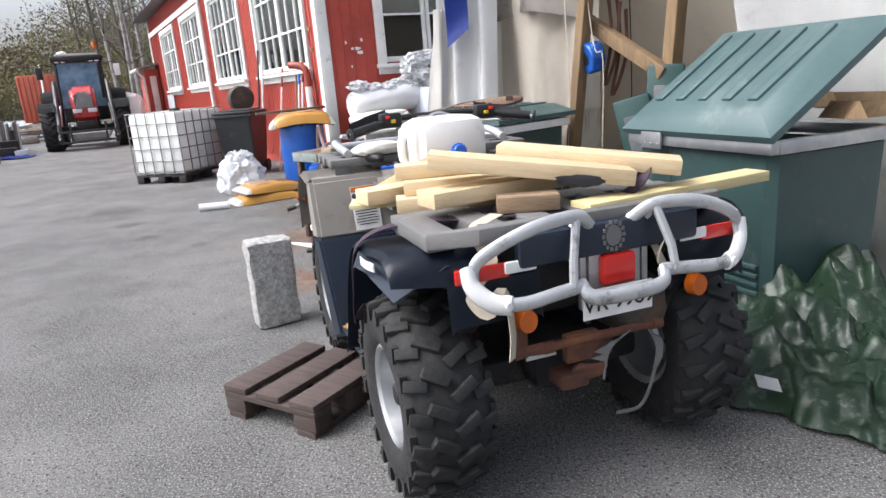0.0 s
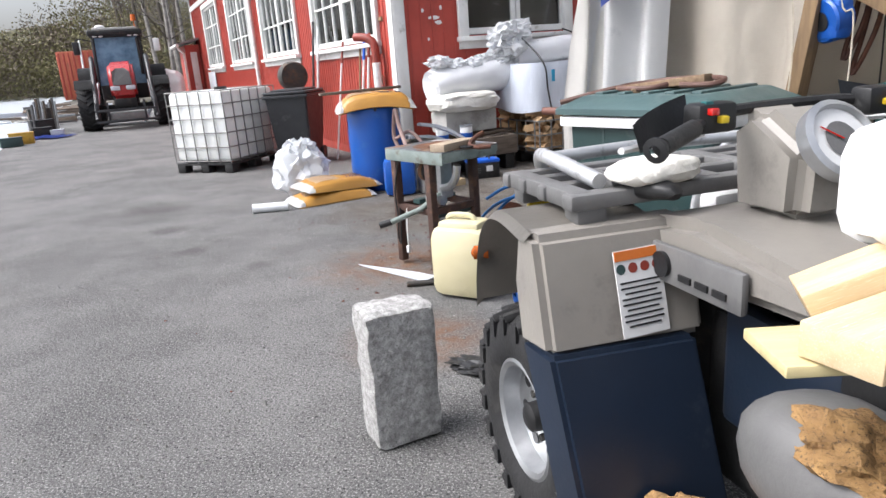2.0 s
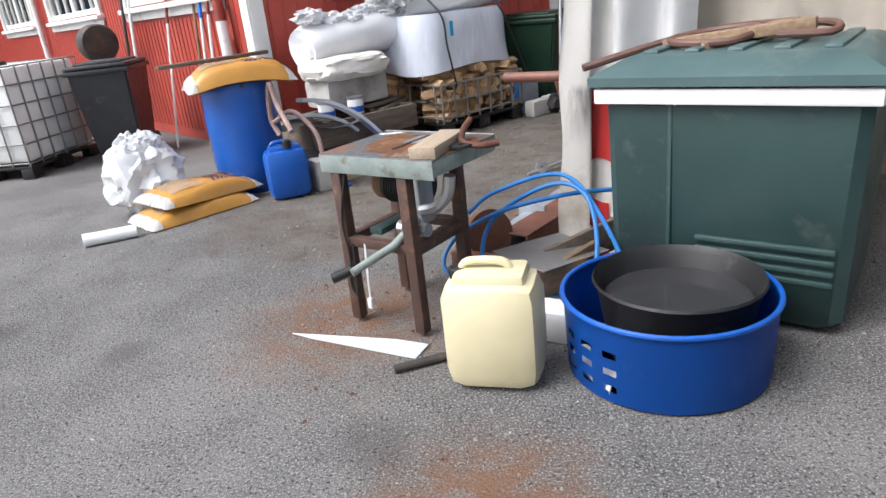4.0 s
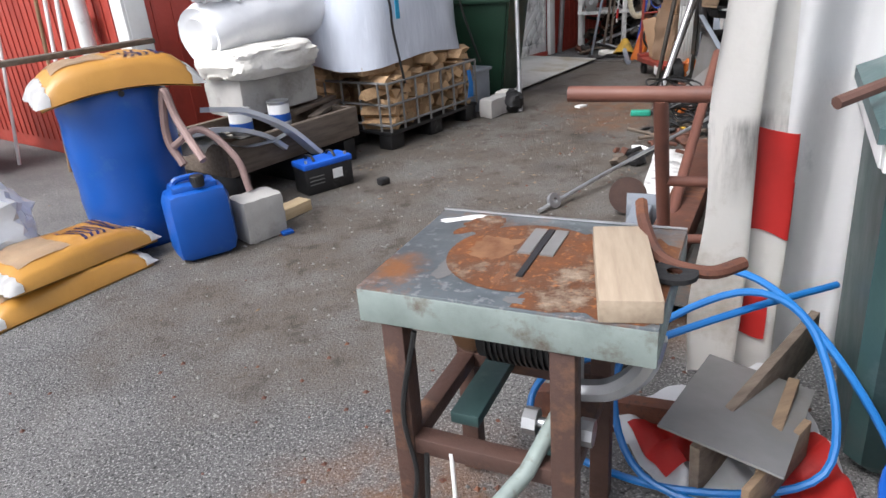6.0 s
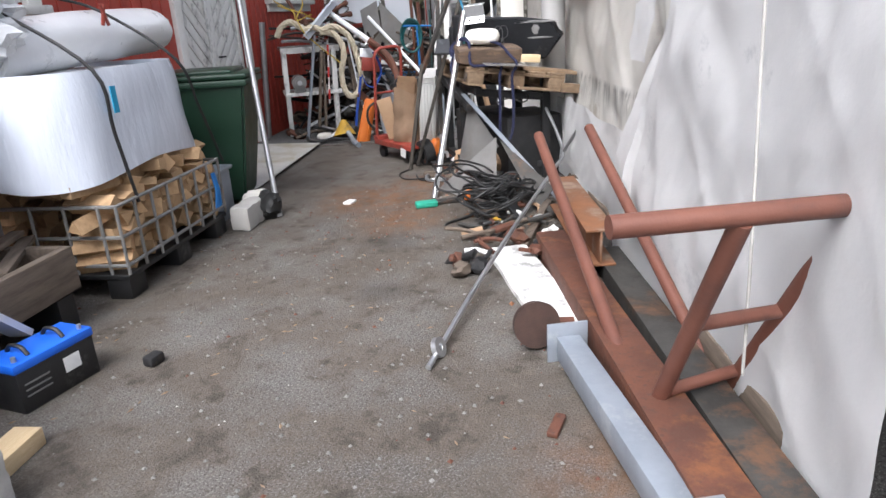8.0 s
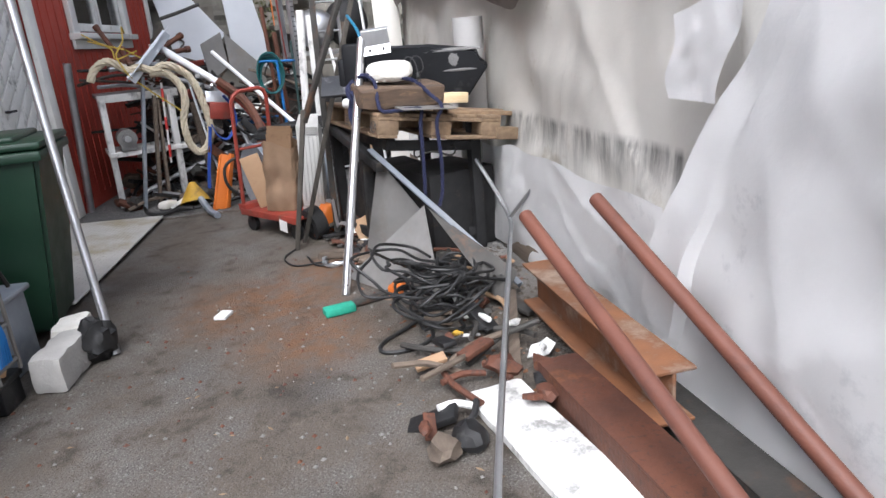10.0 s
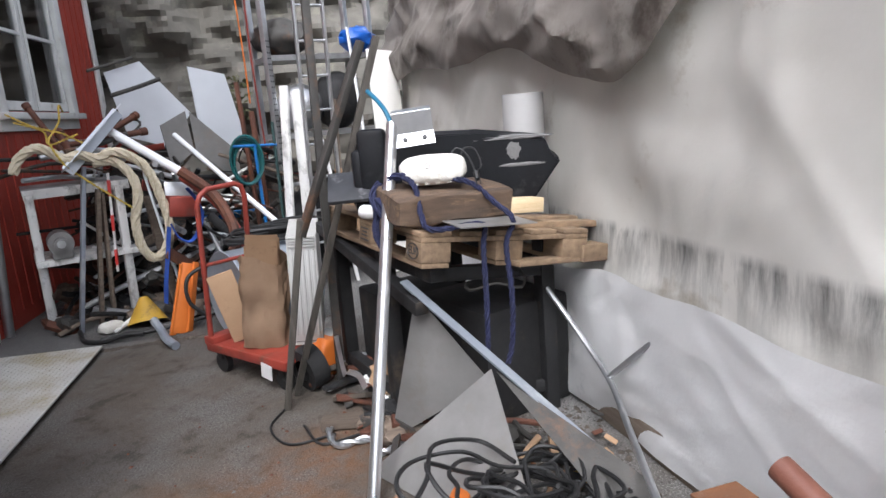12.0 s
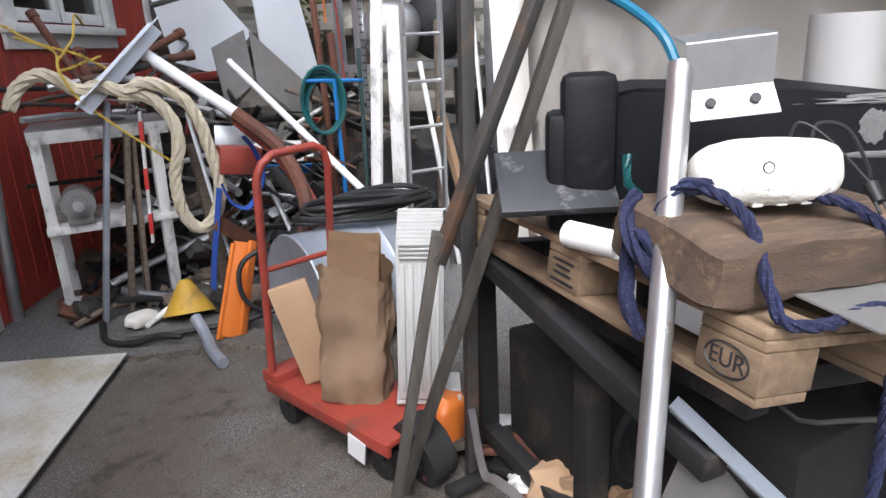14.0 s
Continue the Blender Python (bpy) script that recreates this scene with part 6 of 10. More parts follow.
for k, (s_, d_, z, a) in enumerate(((-0.25, 1.05, 0.42, 30), (-0.38, 0.95, 0.50, -20), (-0.1, 1.0, 0.44, 10), (0.05, 1.12, 0.41, -8))):
    bm = B()
    sheet(bm, lambda u, v: V((u - 0.5) * 0.55, (v - 0.5) * 0.22, 0.05 * math.sin(u * 3 + k) + 0.03 * noise.noise(V(u * 4, v * 4, k))), 10, 6, 0.006)
    solo("crumpled_sheet", bm, (FOAMW, WRAPW, FOAMW, LIGHTPANEL)[k], hp(s_, d_, z, a), "crumpled white plastic sheet piled on the crate", "sheet", "crumpled sheets")
for k in range(5):
    bm = B()
    bar(bm, (-0.3, 0, 0), (0.3, 0.02 * k, 0), 0.07, 0.028, 0.003)
    solo("scrap_board", bm, WOODOLD, hp(0.78 + 0.03 * k, 0.5 + 0.12 * k, 0.40 + 0.03 * (k % 2), 10 * k - 20), "short dark scrap board in the crate", "board", "scrap boards")

# ---- firewood in a cut-down tank cage, wrapped bale on top ----
fw = thing("firewood_cage", hp(1.86, 0.76, 0), "cut-down wire tank cage holding split firewood", "cage")
bm = B()
box(bm, (0, 0, 0.135), (1.22, 1.0, 0.03), bev=0.006)
for x in (-0.52, 0, 0.52):
    for y in (-0.42, 0, 0.42):
        box(bm, (x, y, 0.06), (0.16, 0.14, 0.12), bev=0.01)
part("pallet_base", bm, BLACKPL, fw)
for z in (0.20, 0.36, 0.53):
    bm = B()
    tube(bm, [(-0.6, -0.5, z), (0.6, -0.5, z), (0.6, 0.5, z), (-0.6, 0.5, z), (-0.6, -0.5, z)], 0.011, 6)
    part("cage_hoop", bm, PLATE, fw)
for i in range(8):
    bm = B()
    x = -0.6 + 1.2 * i / 7
    cyl(bm, (x, -0.503, 0.15), (x, -0.503, 0.54), 0.010, seg=6)
    part("cage_bar", bm, PLATE, fw)
for i in range(5):
    for x in (-0.603, 0.603):
        bm = B()
        cyl(bm, (x, -0.4 + 0.2 * i, 0.15), (x, -0.4 + 0.2 * i, 0.54), 0.010, seg=6)
        part("cage_bar", bm, PLATE, fw)
rng = random.Random(7)
logs = []
for k in range(4):
    bm = B()
    n = 3 + k % 2
    ang = [2 * math.pi * i / n + rng.uniform(-0.25, 0.25) for i in range(n)]
    prism(bm, [(0.062 * math.cos(a) * rng.uniform(0.8, 1.15), -0.15, 0.055 * math.sin(a) * rng.uniform(0.8, 1.15)) for a in ang], (0, 0.30, 0))
    logs.append(finish(bm, "log", LOG))
for row in range(6):
    for i in range(10):
        for j in range(3):
            if j == 1 and row < 5:
                continue
            o = new("firewood_log", logs[rng.randrange(4)])
            o.matrix_world = hp(1.86, 0.76, 0) @ pose(-0.53 + i * 0.118 + rng.uniform(-0.02, 0.02), -0.33 + 0.33 * j, 0.205 + row * 0.082 + rng.uniform(-0.012, 0.012), rng.uniform(-8, 8), rng.uniform(0, 360), rng.uniform(-22, 22) + (90 if rng.random() < 0.22 else 0))
            tagged(o, "split piece of pale firewood in the wire cage", "firewood", "firewood in the cage")
bl = thing("wrapped_bale", hp(1.82, 0.70, 0.66), "large bale wrapped in bluish stretch film on the firewood", "bale")
bm = B()


def bale(u, v):
    a = u * 2 * math.pi
    c, s = math.cos(a), math.sin(a)
    e = 4.0
    r = (abs(c) ** e + abs(s) ** e) ** (-1 / e)
    z = v * 0.56
    k = 1 + 0.035 * noise.noise(V(c * 3, s * 3, z * 3)) + 0.02 * noise.noise(V(c * 9, s * 9, z * 2)) + 0.05 * (1 - v) - 0.04 * v ** 6
    return V(r * c * 0.66 * k, r * s * 0.50 * k, z + 0.03 * math.sin(a * 3) * (1 - v))


g = sheet(bm, bale, 64, 14)
bmesh.ops.remove_doubles(bm, verts=bm.verts, dist=0.001)
vs = [bm.verts.new(V(0, 0, 0.55)), bm.verts.new(V(0, 0, 0.02))]
part("film_wrap", bm, WRAPB, bl, smooth=60)
bm = B()
blob(bm, (0, 0, 0.29), (0.60, 0.44, 0.255), 0.05, 2, 4, 6, flat=0.6)
part("core", bm, WRAPW, bl)
bm = B()
box(bm, (-0.32, -0.535, 0.40), (0.045, 0.006, 0.14), pose(0, 0, 0))
part("turquoise_tape", bm, mk("turquoise_tape", (0.02, 0.32, 0.55), None, 5, 0.4), bl, "turquoise tape patch")


def roll(p0, p1, r, seed, label, mt=WRAPW):
    bm = B()
    pts = spline([p0, tuple((V(*p0) + V(*p1)) / 2 + V(0, 0, 0.015)), p1], 10)
    rows = []
    d = (V(*p1) - V(*p0)).normalized()
    sx = d.cross(V(0, 0, 1)).normalized()
    up = sx.cross(d)
    for i, p in enumerate(pts):
        rr = r * (0.92 if i in (0, len(pts) - 1) else 1.0)
        row = []
        for k in range(28):
            a = 2 * math.pi * k / 28
            q = rr * (1 + 0.06 * noise.noise(V(math.cos(a) * 1.5 + seed, math.sin(a) * 1.5, i * 0.35)) + 0.05 * noise.noise(V(math.cos(a) * 5, math.sin(a) * 5 + seed, i * 0.2)))
            row.append(bm.verts.new(p + sx * q * math.cos(a) * 1.08 + up * q * math.sin(a) * 0.94))
        rows.append(row)
    for a, b in zip(rows, rows[1:]):
        for k in range(28):
            bm.faces.new((a[k], a[(k + 1) % 28], b[(k + 1) % 28], b[k]))
    for row, e in ((rows[0], -1), (rows[-1], 1)):
        cprev = row
        for f_, off in ((0.7, -0.03), (0.65, 0.01), (0.3, -0.02)):
            c = sum((v.co for v in row), V(0, 0, 0)) / 28
            nrow = [bm.verts.new(c + (v.co - c) * f_ + d * e * off) for v in row]
            for k in range(28):
                bm.faces.new((cprev[k], cprev[(k + 1) % 28], nrow[(k + 1) % 28], nrow[k]))
            cprev = nrow
        bm.faces.new(cprev)
    return solo("film_roll", bm, mt, ID, label, "roll", "white film rolls", smooth=60)


roll(hp(0.18, 0.55, 1.02).translation, hp(1.42, 0.55, 1.14).translation, 0.225, 2, "thick roll of white plastic sheeting against the red wall")
roll(hp(1.25, 0.72, 1.33).translation, hp(3.05, 0.62, 1.40).translation, 0.165, 5, "thick roll of white plastic sheeting on the wrapped bale")
bm = B()
for k in range(9):
    blob(bm, (0.2 * math.cos(k * 2.4) * (k / 9 + 0.2), 0.16 * math.sin(k * 2.4), 0.05 * k * 0.8), (0.15, 0.13, 0.10), 0.55, 3.2, 3, k * 1.7)
solo("crumpled_film", bm, FILM, hp(1.22, 0.68, 1.34), "crumpled clear plastic film between the white rolls", "plastic film", smooth=20)
bm = B()
for k in range(5):
    blob(bm, (0.22 * (k - 2), 0.06 * math.sin(k * 3), 0.03 * math.cos(k * 2)), (0.15, 0.10, 0.07), 0.6, 3.2, 3, k * 2.1 + 5)
solo("crumpled_film", bm, FILM, hp(0.72, 0.62, 1.28), "crumpled clear plastic film on the white roll", "plastic film", smooth=20)
bm = B()
for s0, s1 in ((1.32, 1.28), (2.15, 2.35)):
    tube(bm, [hp(s0, 0.55, 1.62).translation, hp(s0, 0.84, 1.52).translation, hp(s0 + 0.03, 1.25, 1.22).translation, hp((s0 + s1) / 2 + 0.1, 1.26, 0.9).translation, hp(s1 + 0.2, 1.26, 0.5).translation], 0.010, 6, 5)
solo("lashing_strap", bm, HOSE, ID, "dark lashing cords over the wrapped bale", "strap")
for k in range(2):
    bm = B()
    bar(bm, (0, 0, 0), (0.03 - 0.1 * k, -0.01, 0.12), 0.018, 0.018, 0.004)
    solo("cord_grip", bm, REDPAINT, hp(2.05 + 0.06 * k, 0.90, 1.44), "small red cord grip on the white roll", "grip", "cord grips")
bm = B()
for k in range(5):
    tube(bm, [hp(2.32 + 0.01 * k, 1.275, 0.46).translation, hp(2.33 + 0.012 * k, 1.285, 0.34).translation, hp(2.3 + 0.02 * k, 1.28, 0.22).translation], 0.006, 5)
solo("blue_cord_end", bm, BLUEHOSE, ID, "frayed blue cord end hanging on the cage", "cord")
bm = B()
box(bm, (0, 0, 0.19), (0.36, 0.30, 0.38), bev=0.02)
box(bm, (0, 0, 0.385), (0.40, 0.34, 0.03), bev=0.01)
solo("plastic_crate", bm, GALVP, hp(2.72, 0.98, 0.0), "grey-blue plastic box beside the firewood", "box")
for k, (s_, d_, mt) in enumerate(((2.62, 1.36, CONCS), (2.90, 1.30, FOAMW))):
    bm = B()
    rough_box(bm, (0, 0, 0.09), (0.34 - 0.1 * k, 0.14, 0.17), 0.008, 5, ID, k)
    solo("kerb_stone", bm, mt, hp(s_, d_, 0, 8 * k), "rough pale stone beside the firewood", "stone", "pale stones")
bm = B()
blob(bm, (0, 0, 0.10), (0.11, 0.10, 0.11), 0.3, 3, 3, 9)
solo("black_rag", bm, HOSE, hp(2.80, 1.44, 0), "bundled black rag on the ground", "rag")
# leaning galvanised pole
bm = B()
tube(bm, [(1.12, 9.17, 0.0), (1.22, 9.42, 1.0), (1.36, 9.75, 2.55)], 0.021, 12)
cyl(bm, (1.12, 9.17, 0.0), (1.125, 9.185, 0.06), 0.026, seg=12)
solo("scaffold_pole", bm, GALV, ID, "bright galvanised pole leaning beside the firewood", "pole")
# checker-plate ramp before the door
rp = thing("checker_plate_ramp", pose(1.955, 11.06, 0.012, 0, 0, 38.5) @ pose(0, 0, 0, 1.2, 0, 0), "worn grey checker-plate ramp before the white door", "ramp")
bm = B()
box(bm, (0, 0, 0.035), (2.15, 1.02, 0.012), bev=0.003)
part("plate", bm, CHECKER, rp)
tm = None
bm = B()
for i in range(71):
    for j in range(34):
        a = 45 if (i + j) % 2 else -45
        mm = pose(-1.05 + i * 0.03, -0.49 + j * 0.03, 0.0425, 0, 0, a)
        v = [bm.verts.new(mm @ V(x, y, z)) for x, y, z in ((-0.013, 0, 0), (0, -0.0045, 0), (0.013, 0, 0), (0, 0.0045, 0), (0, 0, 0.004))]
        for q in range(4):
            bm.faces.new((v[q], v[(q + 1) % 4], v[4]))
tagged(part("raised_treads", bm, CHECKER, rp, smooth=None), kind="stuff")

# ---- tools along the side wall (local y of the house) ----
def wp(d, s, z):
    return HOUSE @ V(-d, s, z)


for k, (s, d, top, r, mt, lb) in enumerate(((0.75, 0.35, 1.75, 0.017, REDPAINT, "red-handled tool leaning on the red wall"), (0.95, 0.35, 1.72, 0.016, BLUEBR, "blue-handled broom leaning on the red wall"), (1.15, 0.3, 1.62, 0.016, TIMBER, "wooden shaft leaning on the red wall"), (1.9, 0.4, 1.7, 0.015, REDPAINT, "red-tipped rod leaning on the red wall"),
                                            (3.1, 0.35, 2.0, 0.022, LABELW, "white pole leaning on the red wall"), (3.35, 0.35, 2.1, 0.02, ANTHR, "dark pole leaning on the red wall"), (0.5, 0.25, 1.2, 0.045, PINE, "pale timber leaning on the red wall"))):
    bm = B()
    tube(bm, [wp(d, s - 0.2, 0.0), wp(0.06, s, top)], r, 8)
    t_ = solo("garden_tool", bm, LABELW if mt in (REDPAINT, BLUEBR) else mt, ID, lb, "tool", "tools at the wall")
    if mt in (REDPAINT, BLUEBR):
        bm = B()
        p0, p1 = V(*wp(d, s - 0.2, 0.0)), V(*wp(0.06, s, top))
        tube(bm, [p0.lerp(p1, 0.82), p1], r * 1.25, 8)
        part("grip", bm, mt, t_)
bm = B()
tube(bm, [wp(0.12, 0.42, 1.0), wp(0.12, 0.42, 1.42), wp(0.13, 0.44, 1.60), wp(0.2, 0.52, 1.68), wp(0.3, 0.66, 1.70)], 0.055, 12, 5)
vp = solo("vent_pipe", bm, REDPAINT, ID, "red-topped vent pipe on the wall", "pipe")
bm = B()
tube(bm, [wp(0.12, 0.42, 0.5), wp(0.12, 0.42, 1.36)], 0.058, 12)
part("lower_pipe", bm, WHITE, vp)
hr = thing("hose_reel", Matrix.Translation(wp(0.45, 3.6, 0)) @ pose(0, 0, 0, 0, 0, 36), "blue and grey hose reel beside the red wall", "hose reel")
bm = B()
lathe(bm, [(0.0005, -0.13), (0.22, -0.13), (0.24, -0.1), (0.24, 0.1), (0.22, 0.13), (0.0005, 0.13)], 28, pose(0, 0, 1.25, 90, 0, 0))
part("drum", bm, GRIMY, hr)
bm = B()
lathe(bm, [(0.10, -0.138), (0.0005, -0.138)], 20, pose(0, 0, 1.25, 90, 0, 0))
part("badge", bm, BLUEHOSE, hr)
bm = B()
box(bm, (0, 0, 0.5), (0.10, 0.08, 1.02), bev=0.01)
part("stand", bm, GRIMY, hr)
bm = B()
tube(bm, [wp(0.09, 8.2, 0.3), wp(0.09, 8.2, 3.7)], 0.05, 12)
solo("downpipe", bm, WHITE, ID, "white downpipe on the red wall", "downpipe", kind="structure")
for k, z in enumerate((1.9, 2.2)):
    bm = B()
    box(bm, (-0.012, 0.45, z), (0.02, 0.18, 0.05), HOUSE)
    solo("wall_bracket", bm, TIMBER, ID, "small wooden bracket on the red wall", "bracket", "wall brackets")
for k, (s, z, w, h) in enumerate(((0.55, 1.86, 0.16, 0.05), (0.62, 1.80, 0.10, 0.05), (0.40, 1.95, 0.04, 0.05), (0.66, 1.98, 0.04, 0.06), (0.46, 1.6, 0.03, 0.04))):
    bm = B()
    blob(bm, (0, 0, 0), (w / 2, 0.0015, h / 2), 0.4, 3, 2, k)
    solo("torn_notice", bm, LABELW, HOUSE @ pose(s, -0.002, z), "torn white paper remains on the red wall", "paper", "torn notices")
# battens of both walls
for nm, L, holes, side in (("wall_front", FRONT_L, front_open, 0), ("wall_side", SIDE_L, side_open, 1)):
    made = {}
    wall = next(o for o in house.children if o.name == nm)
    k = 0.21
    while k < L - 0.1:
        spans = [(0.12, WALL_H - 0.02)]
        for a, b, c, d in holes:
            if a - 0.12 < k < b + 0.12:
                spans = [(0.12, c - 0.2), (d + 0.14, WALL_H - 0.02)]
        for z0, z1 in spans:
            if z1 - z0 < 0.15:
                continue
            key = round(z1 - z0, 2)
            if key not in made:
                bm = B()
                box(bm, (0, 0, key / 2), (0.022, 0.010, key) if not side else (0.010, 0.022, key))
                made[key] = finish(bm, "batten", RED)
            o = new("batten", made[key])
            o.parent = wall
            o.location = (k, -0.004, z0) if not side else (-0.004, k, z0)
        k += 0.115 if side else 0.16

# ---- saw bench ----
SB = pose(-0.81, 4.50, 0, 0, 0, -41)
saw = thing("saw_bench", SB, "old saw bench with a rusty steel top on a brown frame", "saw bench")
bm = B()
box(bm, (0, 0, 0.787), (0.60, 0.46, 0.012), bev=0.003)
part("table_top", bm, SAWTOP, saw, "worn grey steel top")
bm = B()
lathe(bm, [(0.0005, 0.7945), (0.172, 0.7945)], 40, pose(-0.01, 0, 0))
part("rust_disc", bm, RUSTTOP, saw, "round rusty insert plate", smooth=None)


def patch(name, cx, cy, rx, ry, z, material, label, seed, rot=0.0, th=0.0006):
    """A thin stain or scrape with a ragged outline on the table top."""
    bm = B()
    ca, sa = math.cos(rot), math.sin(rot)
    vs = []
    for k in range(36):
        a = k * math.pi / 18
        q = 1 + 0.45 * noise.noise(V(math.cos(a) * 2.2, math.sin(a) * 2.2, seed)) + 0.2 * noise.noise(V(math.cos(a) * 7, math.sin(a) * 7, seed))
        c, d = math.cos(a), math.sin(a)
        p = max(abs(c), abs(d)) ** -0.6
        x, y = rx * c * p * q, ry * d * p * q
        vs.append(bm.verts.new((max(-0.297, min(0.297, cx + x * ca - y * sa)), max(-0.227, min(0.227, cy + x * sa + y * ca)), z)))
    bm.faces.new(vs)
    part(name, bm, material, saw, label, smooth=None)


patch("rust_patch", 0.19, -0.06, 0.15, 0.20, 0.7937, RUSTTOP, "rusted part of the top", 2.0)
patch("rust_patch", -0.16, 0.145, 0.05, 0.06, 0.7937, RUSTTOP, "rusted part of the top", 5.0)
patch("paint_scrape", -0.225, 0.175, 0.055, 0.014, 0.7941, LABELW, "bare bright scrape", 7.0, 0.6)
patch("paint_scrape", -0.165, -0.03, 0.009, 0.11, 0.7941, GREYPL, "bare bright scrape", 9.0, 0.03)
patch("paint_scrape", -0.145, -0.10, 0.022, 0.05, 0.7942, GREYPL, "bare bright scrape", 11.0, -0.1)
patch("paint_scrape", 0.03, -0.20, 0.02, 0.012, 0.7942, GREYPL, "bare bright scrape", 13.0)
patch("pale_wear", -0.09, 0.02, 0.045, 0.06, 0.7950, mk("pale_worn_rust", (0.25, 0.13, 0.065), (0.15, 0.065, 0.03), 16, 0.6, 0.2), "pale worn spot", 15.0)
patch("pale_wear", -0.03, -0.10, 0.008, 0.05, 0.7952, RUSTB, "pale worn spot", 17.0, 0.05)
bm = B()
box(bm, (0, 0.224, 0.7955), (0.60, 0.008, 0.004), bev=0.001)
part("edge_strip", bm, ALU, saw, "bright worn edge strip")
bm = B()
for c, s in (((0, -0.226, 0.75), (0.60, 0.012, 0.075)), ((0, 0.226, 0.765), (0.60, 0.012, 0.045)), ((-0.296, 0, 0.755), (0.012, 0.44, 0.06)), ((0.296, 0, 0.755), (0.012, 0.44, 0.06))):
    box(bm, c, s, bev=0.003)
part("apron", bm, SAWEDGE, saw, "chipped green-grey apron")
bm = B()
box(bm, (0.01, 0.02, 0.7965), (0.014, 0.25, 0.004))
part("blade_slot", bm, INK, saw, smooth=None)
for x in (-0.015, 0.035):
    bm = B()
    box(bm, (x, 0.075, 0.7962), (0.030, 0.14, 0.004))
    part("slot_plate", bm, PLATE, saw, "pale steel slot plate", smooth=None)
for k, (x, y) in enumerate(((-0.23, -0.20), (0.13, -0.20), (-0.23, 0.16), (0.13, 0.16))):
    bm = B()
    bar(bm, (x * 1.02, y, 0.02), (x, y, 0.715), 0.05, 0.05, 0.003)
    part("leg", bm, BROWNFR, saw)
for z in (0.40,):
    for p0, p1 in (((-0.23, -0.20, z), (0.13, -0.20, z)), ((-0.23, 0.16, z), (0.13, 0.16, z)), ((-0.23, -0.20, z), (-0.23, 0.16, z)), ((0.13, -0.20, z), (0.13, 0.16, z))):
        bm = B()
        bar(bm, p0, p1, 0.045, 0.042, 0.003)
        part("stretcher", bm, BROWNFR, saw)
bm = B()
cyl(bm, (-0.10, -0.02, 0.62), (0.10, -0.02, 0.62), 0.075, seg=24)
for k in range(12):
    cyl(bm, (-0.08 + k * 0.013, -0.02, 0.62), (-0.075 + k * 0.013, -0.02, 0.62), 0.082, seg=24)
part("motor", bm, BLACKPL, saw, "black finned motor")
bm = B()
blob(bm, (-0.135, -0.02, 0.62), (0.05, 0.07, 0.07), 0.02)
part("motor_cap", bm, mk("brown_cap", (0.22, 0.11, 0.05), None, 5, 0.6), saw)
bm = B()
box(bm, (0.10, -0.06, 0.60), (0.05, 0.10, 0.26), bev=0.01)
tube(bm, [(0.12, -0.10, 0.54), (0.2, -0.10, 0.56), (0.26, -0.10, 0.62), (0.28, -0.10, 0.70)], 0.025, 8, 4)
cyl(bm, (0.05, -0.14, 0.47), (0.16, -0.14, 0.47), 0.012, seg=10)
for x in (0.04, 0.16):
    cyl(bm, (x - 0.015, -0.14, 0.47), (x + 0.015, -0.14, 0.47), 0.03, seg=8)
part("tilt_casting", bm, GALV, saw, "cast aluminium tilt gear")
bm = B()
tube(bm, [(0.10, -0.10, 0.50), (0.06, -0.24, 0.42), (-0.02, -0.42, 0.36)], 0.018, 10)
part("push_lever", bm, SAWEDGE, saw, "green-grey lever")
bm = B()
tube(bm, [(-0.05, -0.39, 0.355), (-0.10, -0.46, 0.335)], 0.022, 10)
part("lever_grip", bm, BLACKPL, saw)
bm = B()
box(bm, (0.08, 0.02, 0.36), (0.07, 0.32, 0.03), bev=0.004)
box(bm, (-0.12, 0.02, 0.43), (0.07, 0.32, 0.03), bev=0.004)
part("green_rail", bm, GREENBIN, saw)
bm = B()
tube(bm, [(-0.18, -0.22, 0.70), (-0.22, -0.235, 0.5), (-0.20, -0.24, 0.34), (-0.225, -0.235, 0.2), (-0.19, -0.24, 0.16), (-0.17, -0.24, 0.4)], 0.006, 6, 6)
cb = part("power_cable", bm, HOSE, saw)
bm = B()
tube(bm, [(-0.12, -0.22, 0.40), (-0.11, -0.24, 0.28), (-0.125, -0.23, 0.14)], 0.005, 6, 4)
box(bm, (-0.125, -0.23, 0.12), (0.025, 0.025, 0.05), bev=0.006)
part("plug", bm, LABELW, cb, "white plug")
bm = B()
tube(bm, [(0.20, 0.20, 0.86), (0.22, 0.12, 0.84), (0.27, 0.02, 0.81), (0.36, 0.0, 0.80), (0.42, 0.06, 0.80)], 0.014, 8, 5)
part("hook_bar", bm, RUST, saw)
bm = B()
lathe(bm, [(0.015, 0.81), (0.045, 0.81), (0.045, 0.80)], 18, pose(0.30, -0.03, 0))
part("washer", bm, STEELD, saw)
bm = B()
box(bm, (0, 0, 0.0225), (0.11, 0.34, 0.045), bev=0.003)
solo("wood_offcut", bm, mk("grey_planed_wood", (0.36, 0.29, 0.21), (0.27, 0.21, 0.15), 4, 0.8, stretch=(10, 1, 10)), SB @ pose(0.21, -0.06, 0.7935, 0, 0, 14), "greyed wooden offcut lying on the saw bench", "offcut")

